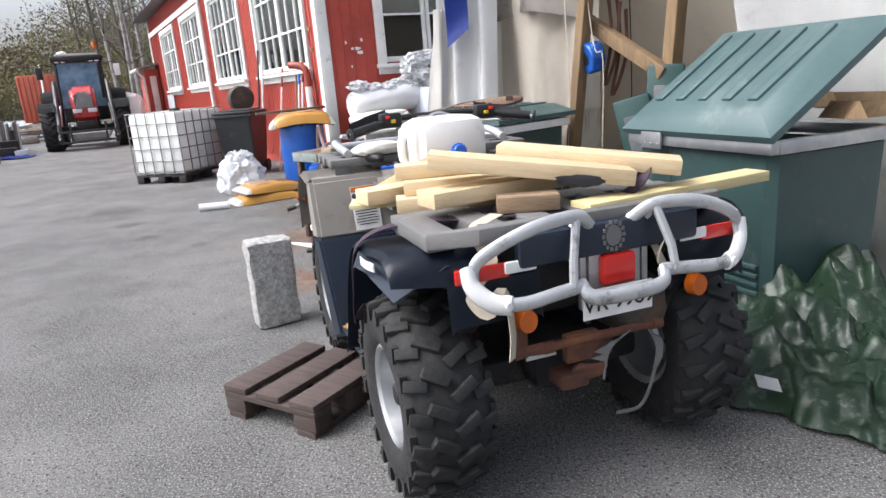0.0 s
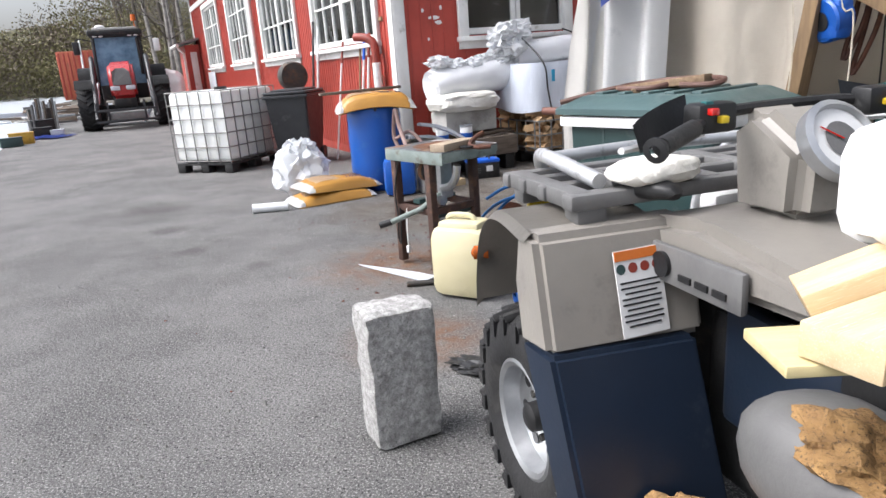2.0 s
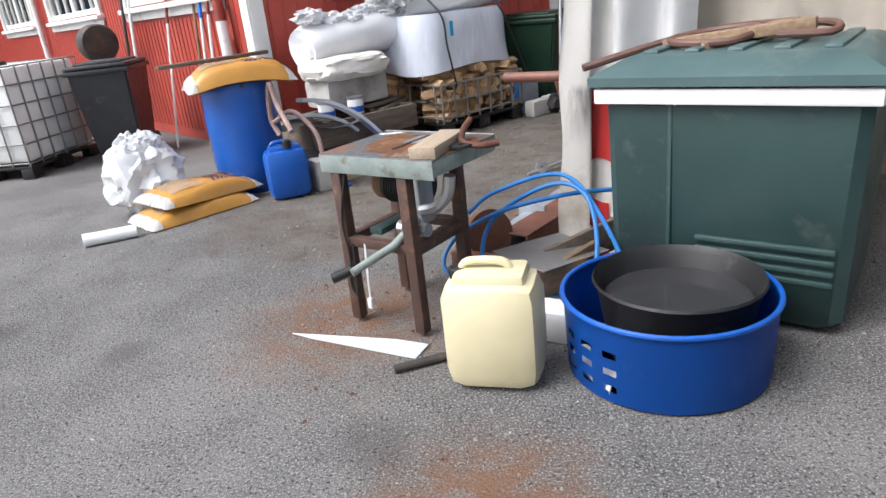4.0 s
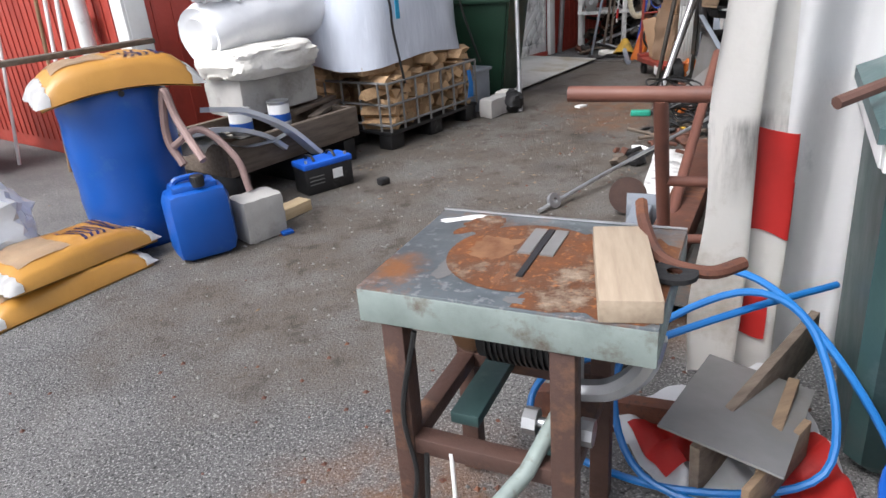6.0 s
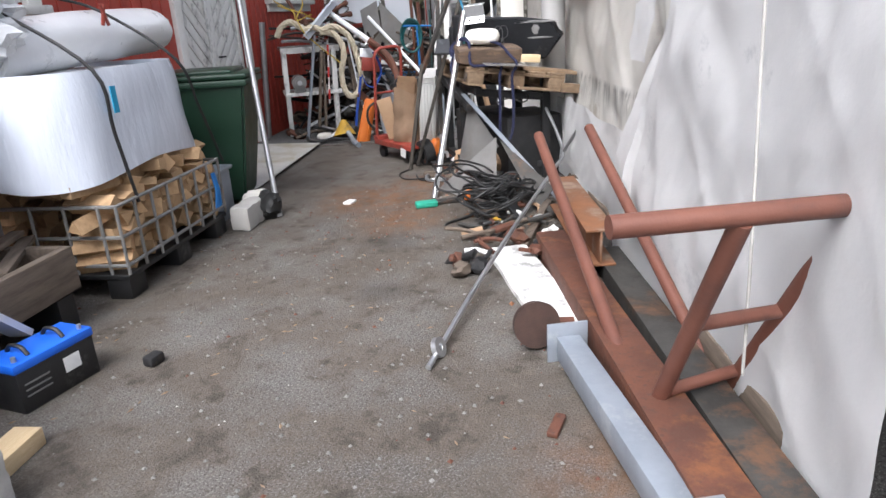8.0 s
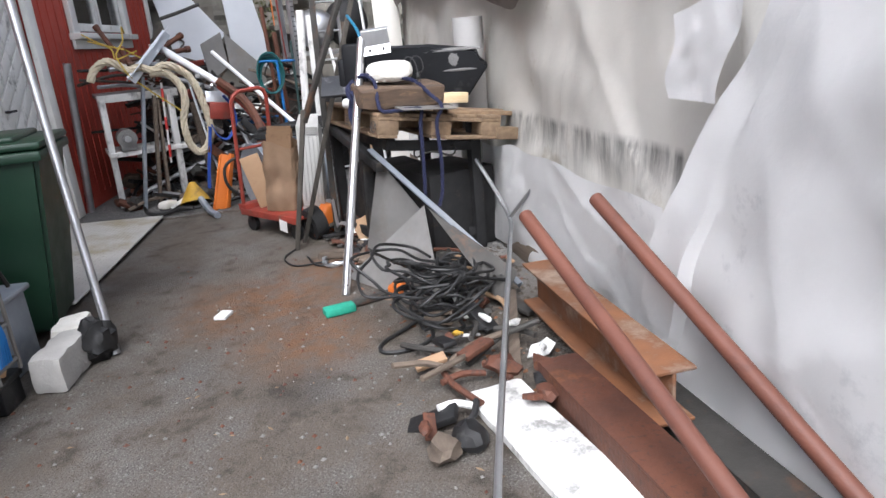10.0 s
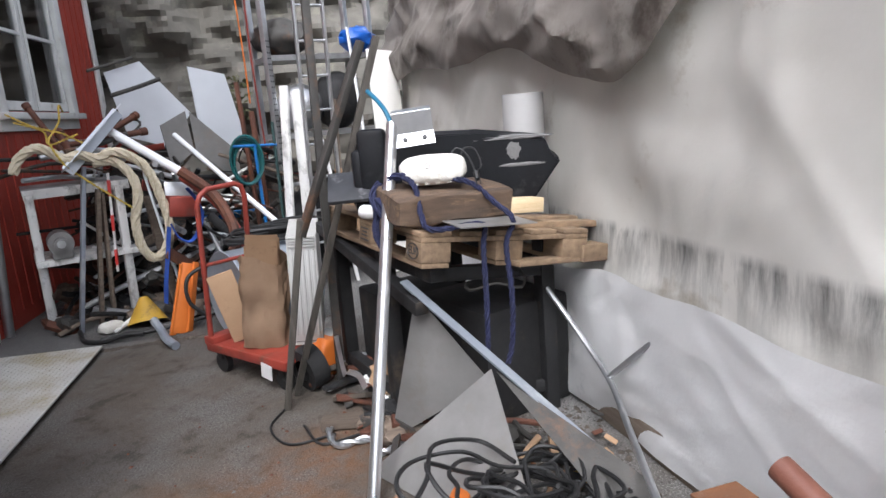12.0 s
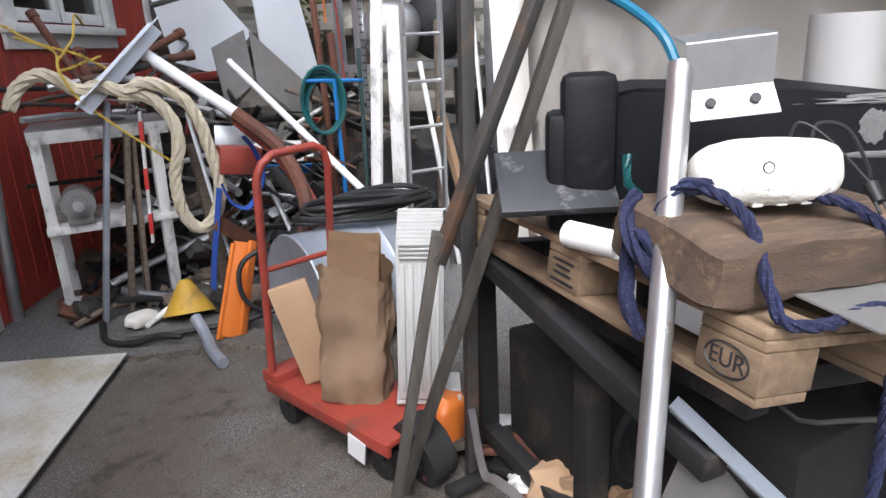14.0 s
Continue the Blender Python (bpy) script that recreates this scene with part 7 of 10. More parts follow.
# ---- red-brown tube trestle, tubes, beams along the tent ----
tr = thing("steel_trestle", ID, "red-brown welded tube trestle leaning beside the tent", "trestle")
d = V(0.52, -0.43, 0)
bm = B()
cyl(bm, (-0.16, 5.61, 0.885), (0.62, 4.965, 0.885), 0.03, seg=16)
part("top_tube", bm, REDOX, tr)
for p0, p1 in (((0.10, 5.395, 0.87), (0.40, 5.74, 0.03)), ((0.33, 5.205, 0.87), (0.71, 5.60, 0.03))):
    bm = B()
    cyl(bm, p0, p1, 0.028, seg=14)
    part("leg", bm, REDOX, tr)
for p0, p1 in (((0.235, 5.55, 0.49), (0.505, 5.39, 0.48)), ((0.36, 5.69, 0.15), (0.66, 5.55, 0.15))):
    bm = B()
    cyl(bm, p0, p1, 0.022, seg=12)
    part("cross_tube", bm, REDOX, tr)
for p0, p1 in (((0.45, 5.83, 0.03), (1.72, 7.17, 0.675)), ((0.89, 5.77, 0.03), (1.92, 6.95, 0.705))):
    bm = B()
    cyl(bm, p0, p1, 0.029, seg=16)
    solo("steel_tube", bm, REDOX, ID, "long red-brown steel tube leaning along the tent", "tube", "red-brown steel tubes")


def channel(p0, p1, w, h, t, material, name, label, cat, flip=1):
    m, L = axis(p0, p1)
    dd = (V(*p1) - V(*p0)).normalized()
    sx = dd.cross(V(0, 0, 1)).normalized()
    up = sx.cross(dd)
    mm = Matrix((sx, dd, up)).transposed().to_4x4()
    mm.translation = (V(*p0) + V(*p1)) / 2
    bm = B()
    box(bm, (0, 0, h - t / 2), (w, L, t), bev=0.003)
    for s in (-1, 1):
        box(bm, (s * (w / 2 - t / 2), 0, (h - t) / 2), (t, L, h - t), bev=0.002)
    return solo(name, bm, material, mm, label, cat)


def ibeam(p0, p1, w, h, t, material, label):
    dd = (V(*p1) - V(*p0)).normalized()
    sx = dd.cross(V(0, 0, 1)).normalized()
    mm = Matrix((sx, dd, sx.cross(dd))).transposed().to_4x4()
    mm.translation = (V(*p0) + V(*p1)) / 2
    L = (V(*p1) - V(*p0)).length
    bm = B()
    box(bm, (0, 0, t / 2), (w, L, t), bev=0.003)
    box(bm, (0, 0, h - t / 2), (w, L, t), bev=0.003)
    box(bm, (0, 0, h / 2), (t, L, h - 2 * t), bev=0.002)
    return solo("steel_beam", bm, material, mm, label, "beam", "rusty beams")


channel((-0.28, 5.02, 0.004), (1.62, 7.02, 0.004), 0.17, 0.13, 0.012, RUST, "steel_channel", "dark rusty steel channel lying on the ground", "channel")
channel((0.14, 5.20, 0.0), (1.64, 6.66, 0.0), 0.15, 0.10, 0.010, GRIMY, "steel_channel", "dirty dark steel channel with paint flakes", "channel")
ibeam((1.36, 6.52, 0.10), (2.22, 7.34, 0.10), 0.16, 0.20, 0.012, RUSTB, "orange rusty steel beam beside the tent")
gb = thing("galvanised_beam", ID, "grey galvanised square beam with an end plate", "beam")
bm = B()
bar(bm, (0.57, 6.20, 0.07), (-0.36, 5.06, 0.07), 0.10, 0.10, 0.006)
part("hollow_section", bm, GALVP, gb)
for p in ((0.575, 6.205, 0.085), (-0.1, 5.375, 0.085)):
    bm = B()
    m0 = axis((p[0], p[1], 0), (p[0] + 0.632, p[1] + 0.775, 0))[0]
    dd = V(0.632, 0.775, 0)
    bar(bm, V(*p), V(*p) + dd * 0.014, 0.17, 0.17, 0.002)
    part("end_plate", bm, GALVP, gb)
DRUMBROWN = mk("dark_brown_rust", (0.062, 0.034, 0.026), (0.036, 0.021, 0.017), 6, 0.7, 0.2, bump=0.4, bscale=50)
hubw = thing("brake_drum", pose(0.62, 6.42, 0.0, 0, 0, -35) @ Matrix.Diagonal((0.76, 0.76, 0.76, 1)), "rusty brake drum with a stub axle on the ground", "brake drum")
bm = B()
lathe(bm, [(0.0005, 0.0), (0.05, 0.0), (0.055, 0.02), (0.12, 0.025), (0.128, 0.04), (0.128, 0.085), (0.135, 0.09), (0.135, 0.10), (0.0005, 0.10)], 32, Matrix.Translation((0, 0, 0.135)) @ pose(0, 0, 0, 80, 0, 0))
part("drum", bm, DRUMBROWN, hubw)
for k in range(5):
    a = k * 1.2566
    bm = B()
    p = Matrix.Translation((0, 0, 0.135)) @ pose(0, 0, 0, 80, 0, 0)
    cyl(bm, p @ V(0.085 * math.cos(a), 0.085 * math.sin(a), 0.01), p @ V(0.085 * math.cos(a), 0.085 * math.sin(a), 0.035), 0.012, seg=6)
    part("wheel_bolt", bm, DRUMBROWN, hubw)
bm = B()
cyl(bm, (0.0, 0.0, 0.12), (0.24, -0.03, 0.10), 0.035, seg=14)
part("stub_axle", bm, RUST, hubw)
d2 = thing("brake_drum", pose(-0.44, 5.10, 0.0, 0, 0, 20), "rusty brake drum beneath the saw bench", "brake drum")
bm = B()
lathe(bm, [(0.0005, 0.0), (0.05, 0.0), (0.055, 0.02), (0.12, 0.025), (0.128, 0.085), (0.135, 0.10), (0.0005, 0.10)], 32, Matrix.Translation((0, 0, 0.135)) @ pose(0, 0, 0, 80, 0, 0))
part("drum", bm, RUST, d2)
# white-painted plank on the ground, thin rod with a ring
bm = B()
rough_box(bm, (0, 0, 0.02), (1.12, 0.24, 0.035), 0.006, 10, ID, 2, 8)
solo("white_plank", bm, PEEL, pose(1.13, 6.80, 0, 0, 0, 52), "flaking white-painted plank lying on the ground", "plank")
rod = thing("steel_rod", ID, "long thin bent steel rod with a ring at its end", "rod")
bm = B()
tube(bm, [(0.15, 6.60, 0.02), (0.9, 6.94, 0.10), (1.8, 7.32, 0.19), (2.6, 7.66, 0.25), (2.93, 7.81, 0.29), (3.10, 8.0, 0.45), (3.16, 8.15, 0.62)], 0.013, 8, 5)
part("shaft", bm, GALV, rod)
bm = B()
tube(bm, [(2.93, 7.81, 0.29), (2.79, 7.54, 0.575)], 0.012, 8)
part("stub", bm, GALV, rod)
bm = B()
lathe(bm, [(0.018, -0.012), (0.045, -0.012), (0.045, 0.012), (0.018, 0.012), (0.018, -0.012)], 18, pose(0.27, 6.655, 0.045, 70, 0, 20))
part("ring", bm, GALV, rod)
bm = B()
bar(bm, (1.55, 7.17, 0.02), (2.35, 7.55, 0.06), 0.05, 0.035, 0.003)
solo("dark_batten", bm, WOODOLD, ID, "dark wooden batten lying on the ground", "batten")
# hanging rope
bm = B()
tube(bm, [(0.42, 5.46, 0.27), (0.44, 5.48, 0.7), (0.50, 5.53, 1.4), (0.55, 5.58, 2.8)], 0.0055, 8, 4)
solo("hanging_rope", bm, CONCS, ID, "pale rope hanging from the tent edge", "rope")
# red and white banner cloth bunched at the tent's front corner
cl = thing("red_white_tarpaulin", ID, "white tarpaulin with red stripes bunched on the ground", "tarpaulin")
bm = B()

def cloth(a, b, off=0.0):
    """Hanging cloth: a runs across it, b up; uneven soft folds."""
    f = math.sin(a * 15 + b * 2 + 1.5 * noise.noise(V(a * 2, b * 3, 4))) * (0.55 + 0.6 * abs(noise.noise(V(a * 3, b * 2, 8))))
    return V(0.02 + 0.36 * a - 0.16 * (1 - b) - off, 4.93 + 0.16 * a - 0.22 * (1 - b) * a - off, 0.02 + 1.9 * b) + V(0.04, -0.05, 0) * f


sheet(bm, lambda u, v: cloth(0.26 + 0.74 * u + 0.03 * math.sin(v * 9), v), 44, 36, 0.004)
part("hanging_cloth", bm, TARPG, cl)
for u0, u1, v0, v1 in ((0.56, 0.90, 0.34, 0.43), (0.74, 0.92, 0.25, 0.35), (0.62, 0.84, 0.07, 0.15)):
    bm = B()
    sheet(bm, lambda u, v: cloth(u0 + (u1 - u0) * u, v0 + (v1 - v0) * v + 0.01 * math.sin(u * 5), 0.007), 18, 14, 0.002)
    part("red_patch", bm, REDCLOTH, cl, "red patch")
bm = B()
sheet(bm, lambda u, v: V(-0.45 + (0.40 + 0.30 * v) * u, 4.15 + 0.70 * v, 0.03 + 0.07 * abs(noise.noise(V(u * 4, v * 4, 3))) + 0.03 * noise.noise(V(u * 9, v * 9, 1))), 26, 24, 0.004)
part("ground_cloth", bm, WRAPW, cl)
for u0, v0, su, sv in ((0.05, 0.5, 0.35, 0.3), (0.55, 0.15, 0.4, 0.35), (0.62, 0.6, 0.3, 0.3)):
    bm = B()
    sheet(bm, lambda u, v: V(-0.45 + (0.40 + 0.30 * (v0 + sv * v)) * (u0 + su * u), 4.15 + 0.70 * (v0 + sv * v), 0.042 + 0.07 * abs(noise.noise(V((u0 + su * u) * 4, (v0 + sv * v) * 4, 3))) + 0.03 * noise.noise(V((u0 + su * u) * 9, (v0 + sv * v) * 9, 1))), 12, 12, 0.003)
    part("red_stripe", bm, REDCLOTH, cl, "red stripe")
for k, (p0, p1, w, h, mt) in enumerate((((-0.40, 4.42, 0.13), (0.28, 4.75, 0.20), 0.16, 0.028, WOODOLD), ((-0.30, 4.30, 0.16), (0.02, 4.55, 0.17), 0.10, 0.03, PALWOOD), ((-0.38, 4.26, 0.14), (-0.07, 4.40, 0.15), 0.12, 0.02, PALWOOD), ((-0.62, 4.95, 0.05), (-0.20, 4.62, 0.06), 0.12, 0.05, RUST))):
    bm = B()
    bar(bm, p0, p1, w, h, 0.003, 90)
    solo("scrap_board", bm, mt, ID, "stained scrap board beside the saw bench", "board", "scrap by the saw")
bm = B()
box(bm, (0, 0, 0), (0.5, 0.3, 0.006))
solo("perspex_sheet", bm, PLATE, pose(-0.20, 4.50, 0.215, 6, 8, 38), "scratched grey plastic sheet on the scrap", "sheet")
bm = B()
pts = [(0.24, 4.66, 0.42), (-0.1, 4.62, 0.44), (-0.42, 4.66, 0.38), (-0.62, 4.86, 0.20), (-0.68, 4.75, 0.08), (-0.45, 4.45, 0.06), (-0.1, 4.3, 0.12), (-0.02, 4.47, 0.42), (-0.15, 4.62, 0.50), (-0.45, 4.7, 0.32), (-0.5, 4.5, 0.08), (-0.2, 4.22, 0.06), (0.06, 4.22, 0.10), (0.0, 4.45, 0.40), (-0.1, 4.7, 0.52), (-0.4, 4.78, 0.45), (-0.55, 4.72, 0.38)]
tube(bm, pts, 0.011, 8, 8)
solo("blue_air_hose", bm, BLUEHOSE, ID, "bright blue air hose in loose loops", "hose")

# ---- triangular steel plates, slanting bar, cable heap ----
for k, (tri_, mt) in enumerate(((((2.37, 8.66, 0.01), (2.07, 7.80, 0.01), (2.524, 8.154, 0.454)), PLATE), (((2.64, 8.72, 0.01), (2.61, 8.20, 0.36), (2.63, 8.52, 0.70)), PLATE), (((2.535, 8.14, 0.44), (2.24, 7.55, 0.02), (2.42, 7.54, 0.15)), GRIMY))):
    bm = B()
    a, b, c = (V(*p) for p in tri_)
    n = (b - a).cross(c - a).normalized()
    prism(bm, [a, b, c], n * 0.004)
    solo("steel_plate", bm, mt, ID, "triangular grey steel plate leaning in the scrap heap", "plate", "leaning steel plates")
bm = B()
m0 = axis((2.60, 8.555, 0.765), (2.46, 7.55, 0.07))[0]
bar(bm, (2.60, 8.555, 0.765), (2.46, 7.55, 0.07), 0.045, 0.005)
bar(bm, V(2.60, 8.555, 0.765) + V(0.02, 0, -0.018), V(2.46, 7.55, 0.07) + V(0.02, 0, -0.018), 0.005, 0.04)
solo("angle_bar", bm, GALVP, ID, "slanting galvanised angle bar", "angle bar")
bm = B()
cyl(bm, (2.148, 8.508, 0.0), (2.71, 8.60, 1.40), 0.024, seg=16)
pole = solo("aluminium_pole", bm, ALU, ID, "bright aluminium pole leaning on the wood stack", "pole")
rng = random.Random(11)
cab = thing("cable_heap", ID, "tangled heap of black cable", "cable")
for k in range(13):
    bm = B()
    cx, cy = 2.12 + rng.uniform(-0.2, 0.22), 7.86 + rng.uniform(-0.16, 0.16)
    pts = []
    ph, r0 = rng.uniform(0, 6.28), rng.uniform(0.13, 0.27)
    tilt = rng.uniform(0.05, 0.45)
    for i in range(20):
        a = ph + i * 0.66
        r = r0 * (1 + 0.25 * math.sin(i * 1.7 + k))
        pts.append((cx + r * math.cos(a), cy + r * math.sin(a) * 0.8, max(0.02, 0.05 + 0.03 * k * 0.5 + tilt * r * math.sin(a + ph) + 0.05 * rng.random())))
    tube(bm, pts, 0.008, 6, 5)
    part("cable_loop", bm, HOSE, cab)
bm = B()
tube(bm, [(2.0, 7.85, 0.05), (1.85, 7.9, 0.015), (1.68, 7.92, 0.012), (1.60, 7.86, 0.012), (1.66, 7.76, 0.012), (1.80, 7.72, 0.012), (1.90, 7.78, 0.02)], 0.010, 8, 6)
part("cable_loop", bm, HOSE, cab)
for nm, c, s, mt, lb, a in (("green_sponge", (1.92, 8.37, 0.025), (0.17, 0.08, 0.045), mk("green_foam", (0.02, 0.30, 0.20), None, 20, 0.8), "turquoise green block on the ground", -35), ("orange_float", (2.22, 8.18, 0.06), (0.14, 0.08, 0.07), ORANGE, "orange plastic piece in the cable heap", 10),
                            ("blue_disc", (-1.26, 7.0, 0.012), (0.07, 0.06, 0.02), BLUEDR, "small blue lid on the ground", 20), ("small_stone", (-0.55, 7.62, 0.025), (0.08, 0.06, 0.05), STEELD, "small dark piece on the asphalt", 20), ("rust_flake", (0.15, 5.97, 0.012), (0.13, 0.04, 0.02), RUST, "small rusty bar on the asphalt", 20), ("rust_flake", (-0.25, 5.65, 0.012), (0.10, 0.03, 0.02), RUST, "small rusty bar on the asphalt", -10),
                            ("white_scrap", (1.66, 8.98, 0.012), (0.10, 0.07, 0.02), LABELW, "white scrap on the ground", 20), ("grey_wedge", (2.08, 8.32, 0.02), (0.42, 0.06, 0.03), GRIMY, "dark flat bar on the ground", -30)):
    bm = B()
    box(bm, (0, 0, 0), s, bev=min(s) * 0.25)
    solo(nm, bm, mt, pose(*c, 0, 0, a), lb, nm.split("_")[1])
# small litter under the tent edge
for k in range(70):
    u, v = rng.random(), rng.random()
    p = V(1.25, 6.98, 0).lerp(V(3.0, 8.0, 0), u) + V(-0.5, 0.5, 0) * (v - 0.25) * 0.8
    L = rng.uniform(0.05, 0.20)
    mt = rng.choice((GRIMY, RUST, WOODOLD, GRIMY, CARD, YELPL, STEELD, RUST, PEEL, BLACKPL))
    bm = B()
    if k % 3 == 0:
        blob(bm, (0, 0, 0), (L * 0.5, L * 0.35, L * 0.25), 0.5, 2.5, 2, k)
    elif k % 3 == 1:
        box(bm, (0, 0, 0), (L, L * 0.4, L * 0.15), bev=0.004)
    else:
        tube(bm, [(-L, 0, 0), (0, L * 0.2, L * 0.1), (L, 0, 0)], 0.014, 7, 3)
    solo("scrap_piece", bm, mt, pose(p.x, p.y, 0.03 + rng.random() * 0.05, rng.uniform(-25, 25), rng.uniform(-25, 25), rng.uniform(0, 360)), "small piece of mixed scrap on the ground", "scrap", "small scrap", smooth=30)

# ---- wood pallet on a black steel rack with odds and ends ----
PK = pose(3.167, 8.65, 0, 0, 0, 54)
rk = thing("steel_rack", PK, "black steel rack under a wooden pallet", "rack")
for x, y in ((-0.40, -0.30), (0.60, 0.34), (0.60, -0.36), (-0.02, 0.32)):
    bm = B()
    box(bm, (x, y, 0.42), (0.07, 0.07, 0.84), bev=0.004)
    part("leg", bm, STEELD, rk)
for p0, p1 in (((-0.40, -0.30, 0.71), (0.60, -0.36, 0.71)), ((-0.52, 0.30, 0.79), (0.60, 0.34, 0.80)), ((-0.40, -0.30, 0.69), (-0.40, 0.30, 0.77)), ((0.6, -0.36, 0.72), (0.6, 0.34, 0.79)), ((-0.02, 0.32, 0.12), (0.60, 0.34, 0.12)), ((-0.40, -0.30, 0.12), (-0.02, 0.32, 0.12)), ((-0.50, 0.37, 0.66), (0.70, 0.40, 0.86))):
    bm = B()
    bar(bm, p0, p1, 0.06, 0.06, 0.004)
    part("rail", bm, STEELD, rk)
PKT = PK @ pose(0, 0.335, 0.9) @ pose(0, 0, 0, 8, 0, 0) @ pose(0, -0.335, -0.9)
ep = thing("wooden_pallet", PKT @ pose(0, 0, 0.838), "wooden stamped pallet on the black rack", "pallet")
for i in range(5):
    bm = B()
    box(bm, (0, -0.335 + 0.1675 * i, 0.134), (1.2, 0.135, 0.02), bev=0.003)
    part("deck_board", bm, PALWOOD, ep)
for x in (-0.53, 0, 0.53):
    bm = B()
    box(bm, (x, 0, 0.113), (0.145, 0.8, 0.02), bev=0.003)
    part("cross_board", bm, PALWOOD, ep)
    for y in (-0.335, 0, 0.335):
        bm = B()
        box(bm, (x, y, 0.062), (0.145, 0.13, 0.08), bev=0.004)
        bk_ = part("block", bm, PALWOOD, ep)
        if x < 0 and y > 0.2:
            bm = B()
            tube(bm, [(x + 0.050 * math.cos(a), y + 0.0665, 0.062 + 0.030 * math.sin(a)) for a in [q * 0.3307 for q in range(20)]], 0.0022, 4)
            part("stamp_ring", bm, INK, bk_)
            lettering("stamp_letters", "EUR", 0.046, INK, bk_, pose(x, y + 0.0655, 0.062, 90, 0, 180))
        if x == 0 and y > 0.2:
            for zz, ww in ((0.088, 0.09), (0.072, 0.06), (0.056, 0.075), (0.036, 0.10)):
                bm = B()
                box(bm, (x, y + 0.066, zz), (ww, 0.002, 0.006))
                part("stamp_bar", bm, INK, bk_, smooth=None)
for y in (-0.335, 0, 0.335):
    bm = B()
    box(bm, (0, y, 0.011), (1.2, 0.12, 0.02), bev=0.003)
    part("skid_board", bm, PALWOOD, ep)
for p0, p1, w, h in (((-0.50, -0.05, 0.995), (-0.40, -0.80, 0.985), 0.10, 0.028), ((-0.30, -0.10, 0.995), (-0.24, -0.66, 0.99), 0.12, 0.028), ((-0.55, -0.36, 0.872), (-0.46, -0.72, 0.866), 0.13, 0.075), ((-0.62, 0.0, 0.850), (-0.52, -0.50, 0.846), 0.10, 0.022)):
    bm = B()
    bar(bm, PKT @ V(*p0), PKT @ V(*p1), w, h, 0.004, 0)
    solo("loose_board", bm, PALWOOD, ID, "loose weathered board on the pallet", "board", "boards on the pallet")
bm = B()
rough_box(bm, (0, 0, 0.065), (0.52, 0.30, 0.125), 0.014, 9, ID, 6, 7)
solo("timber_chunk", bm, mk("brown_rough_timber", (0.13, 0.085, 0.055), (0.065, 0.045, 0.032), 4, 0.85, bump=0.6, stain=(0.20, 0.13, 0.075), sscale=6, samt=0.35, stretch=(1, 6, 6)), pose(2.775, 8.445, 1.005, 7, 2, -37), "rough dark brown timber chunk on the pallet", "timber")
bm = B()
box(bm, (0, 0, 0), (0.34, 0.24, 0.004))
solo("flat_sheet", bm, PLATE, pose(2.745, 8.235, 0.990, 3, 5, -37), "flat grey metal sheet on the pallet", "sheet")
bm = B()
box(bm, (0, 0, 0.03), (0.16, 0.09, 0.06), bev=0.004)
solo("pale_batten", bm, PINE, pose(2.97, 8.16, 0.985, 0, 5, -37), "short pale wooden batten on the pallet", "batten")
fl = thing("fender_float", pose(2.745, 8.45, 1.20, -8, 0, -55), "dirty white oval plastic float with a cable", "float")
bm = B()
blob(bm, (0, 0, 0), (0.137, 0.075, 0.062), 0.035, 2, 4, 2, flat=0.32)
part("shell", bm, FOAMW, fl)
bm = B()
for k in range(5):
    box(bm, (-0.08 + 0.045 * k, -0.045, -0.056), (0.02, 0.012, 0.008), bev=0.002)
part("foot_lugs", bm, FOAMW, fl)
bm = B()
tube(bm, [(0.02 * math.cos(a) * 0.5 - 0.03, -0.0765, 0.012 + 0.010 * math.sin(a)) for a in [q * 0.3307 for q in range(20)]], 0.0012, 4)
part("moulded_ring", bm, INK, fl)
bm = B()
tube(bm, [(0.12, 0.05, 0.03), (0.15, 0.08, 0.08), (0.19, 0.05, 0.07), (0.20, 0.0, 0.0), (0.165, -0.06, -0.03)], 0.004, 6, 6)
tube(bm, [(0.08, 0.06, 0.05), (0.12, 0.09, 0.085), (0.155, 0.05, 0.05), (0.165, -0.06, -0.03)], 0.004, 6, 6)
cyl(bm, (0.165, -0.06, -0.03), (0.165, -0.085, -0.06), 0.013, 0.010, 10)
for dx in (-0.008, 0.008):
    cyl(bm, (0.165 + dx, -0.085, -0.06), (0.165 + dx, -0.10, -0.078), 0.003, seg=6)
part("cable_and_plug", bm, HOSE, fl)
# black moulded hull part
bh = thing("moulded_hull_part", pose(3.117, 8.517, 0.985, 0, 0, -64.5), "black moulded plastic boat part lying on the pallet", "boat part")
bm = B()
prism(bm, [(-0.40, 0.05, 0.03), (-0.42, 0.05, 0.30), (-0.28, 0.02, 0.345), (0.10, 0.0, 0.33), (0.41, 0.0, 0.285), (0.42, 0.0, 0.21), (0.48, 0.0, 0.185), (0.34, 0.0, 0.0), (-0.05, 0.02, 0.0)], (0, 0.16, 0.015))
bmesh.ops.bevel(bm, geom=bm.edges[:], offset=0.012, segments=2, affect="EDGES")
part("shell", bm, HULLPL, bh)
bm = B()
box(bm, (-0.385, 0.0, 0.20), (0.13, 0.11, 0.38), bev=0.025)
box(bm, (-0.455, 0.02, 0.155), (0.06, 0.13, 0.29), bev=0.02)
part("end_box", bm, HULLPL, bh)
bm = B()
blob(bm, (0.30, -0.001, 0.175), (0.10, 0.003, 0.008), 0.4, 3, 3, 2)
blob(bm, (0.26, 0.005, 0.30), (0.15, 0.01, 0.012), 0.5, 4, 3, 5)
blob(bm, (0.26, -0.001, 0.24), (0.03, 0.003, 0.035), 0.5, 4, 3, 7)
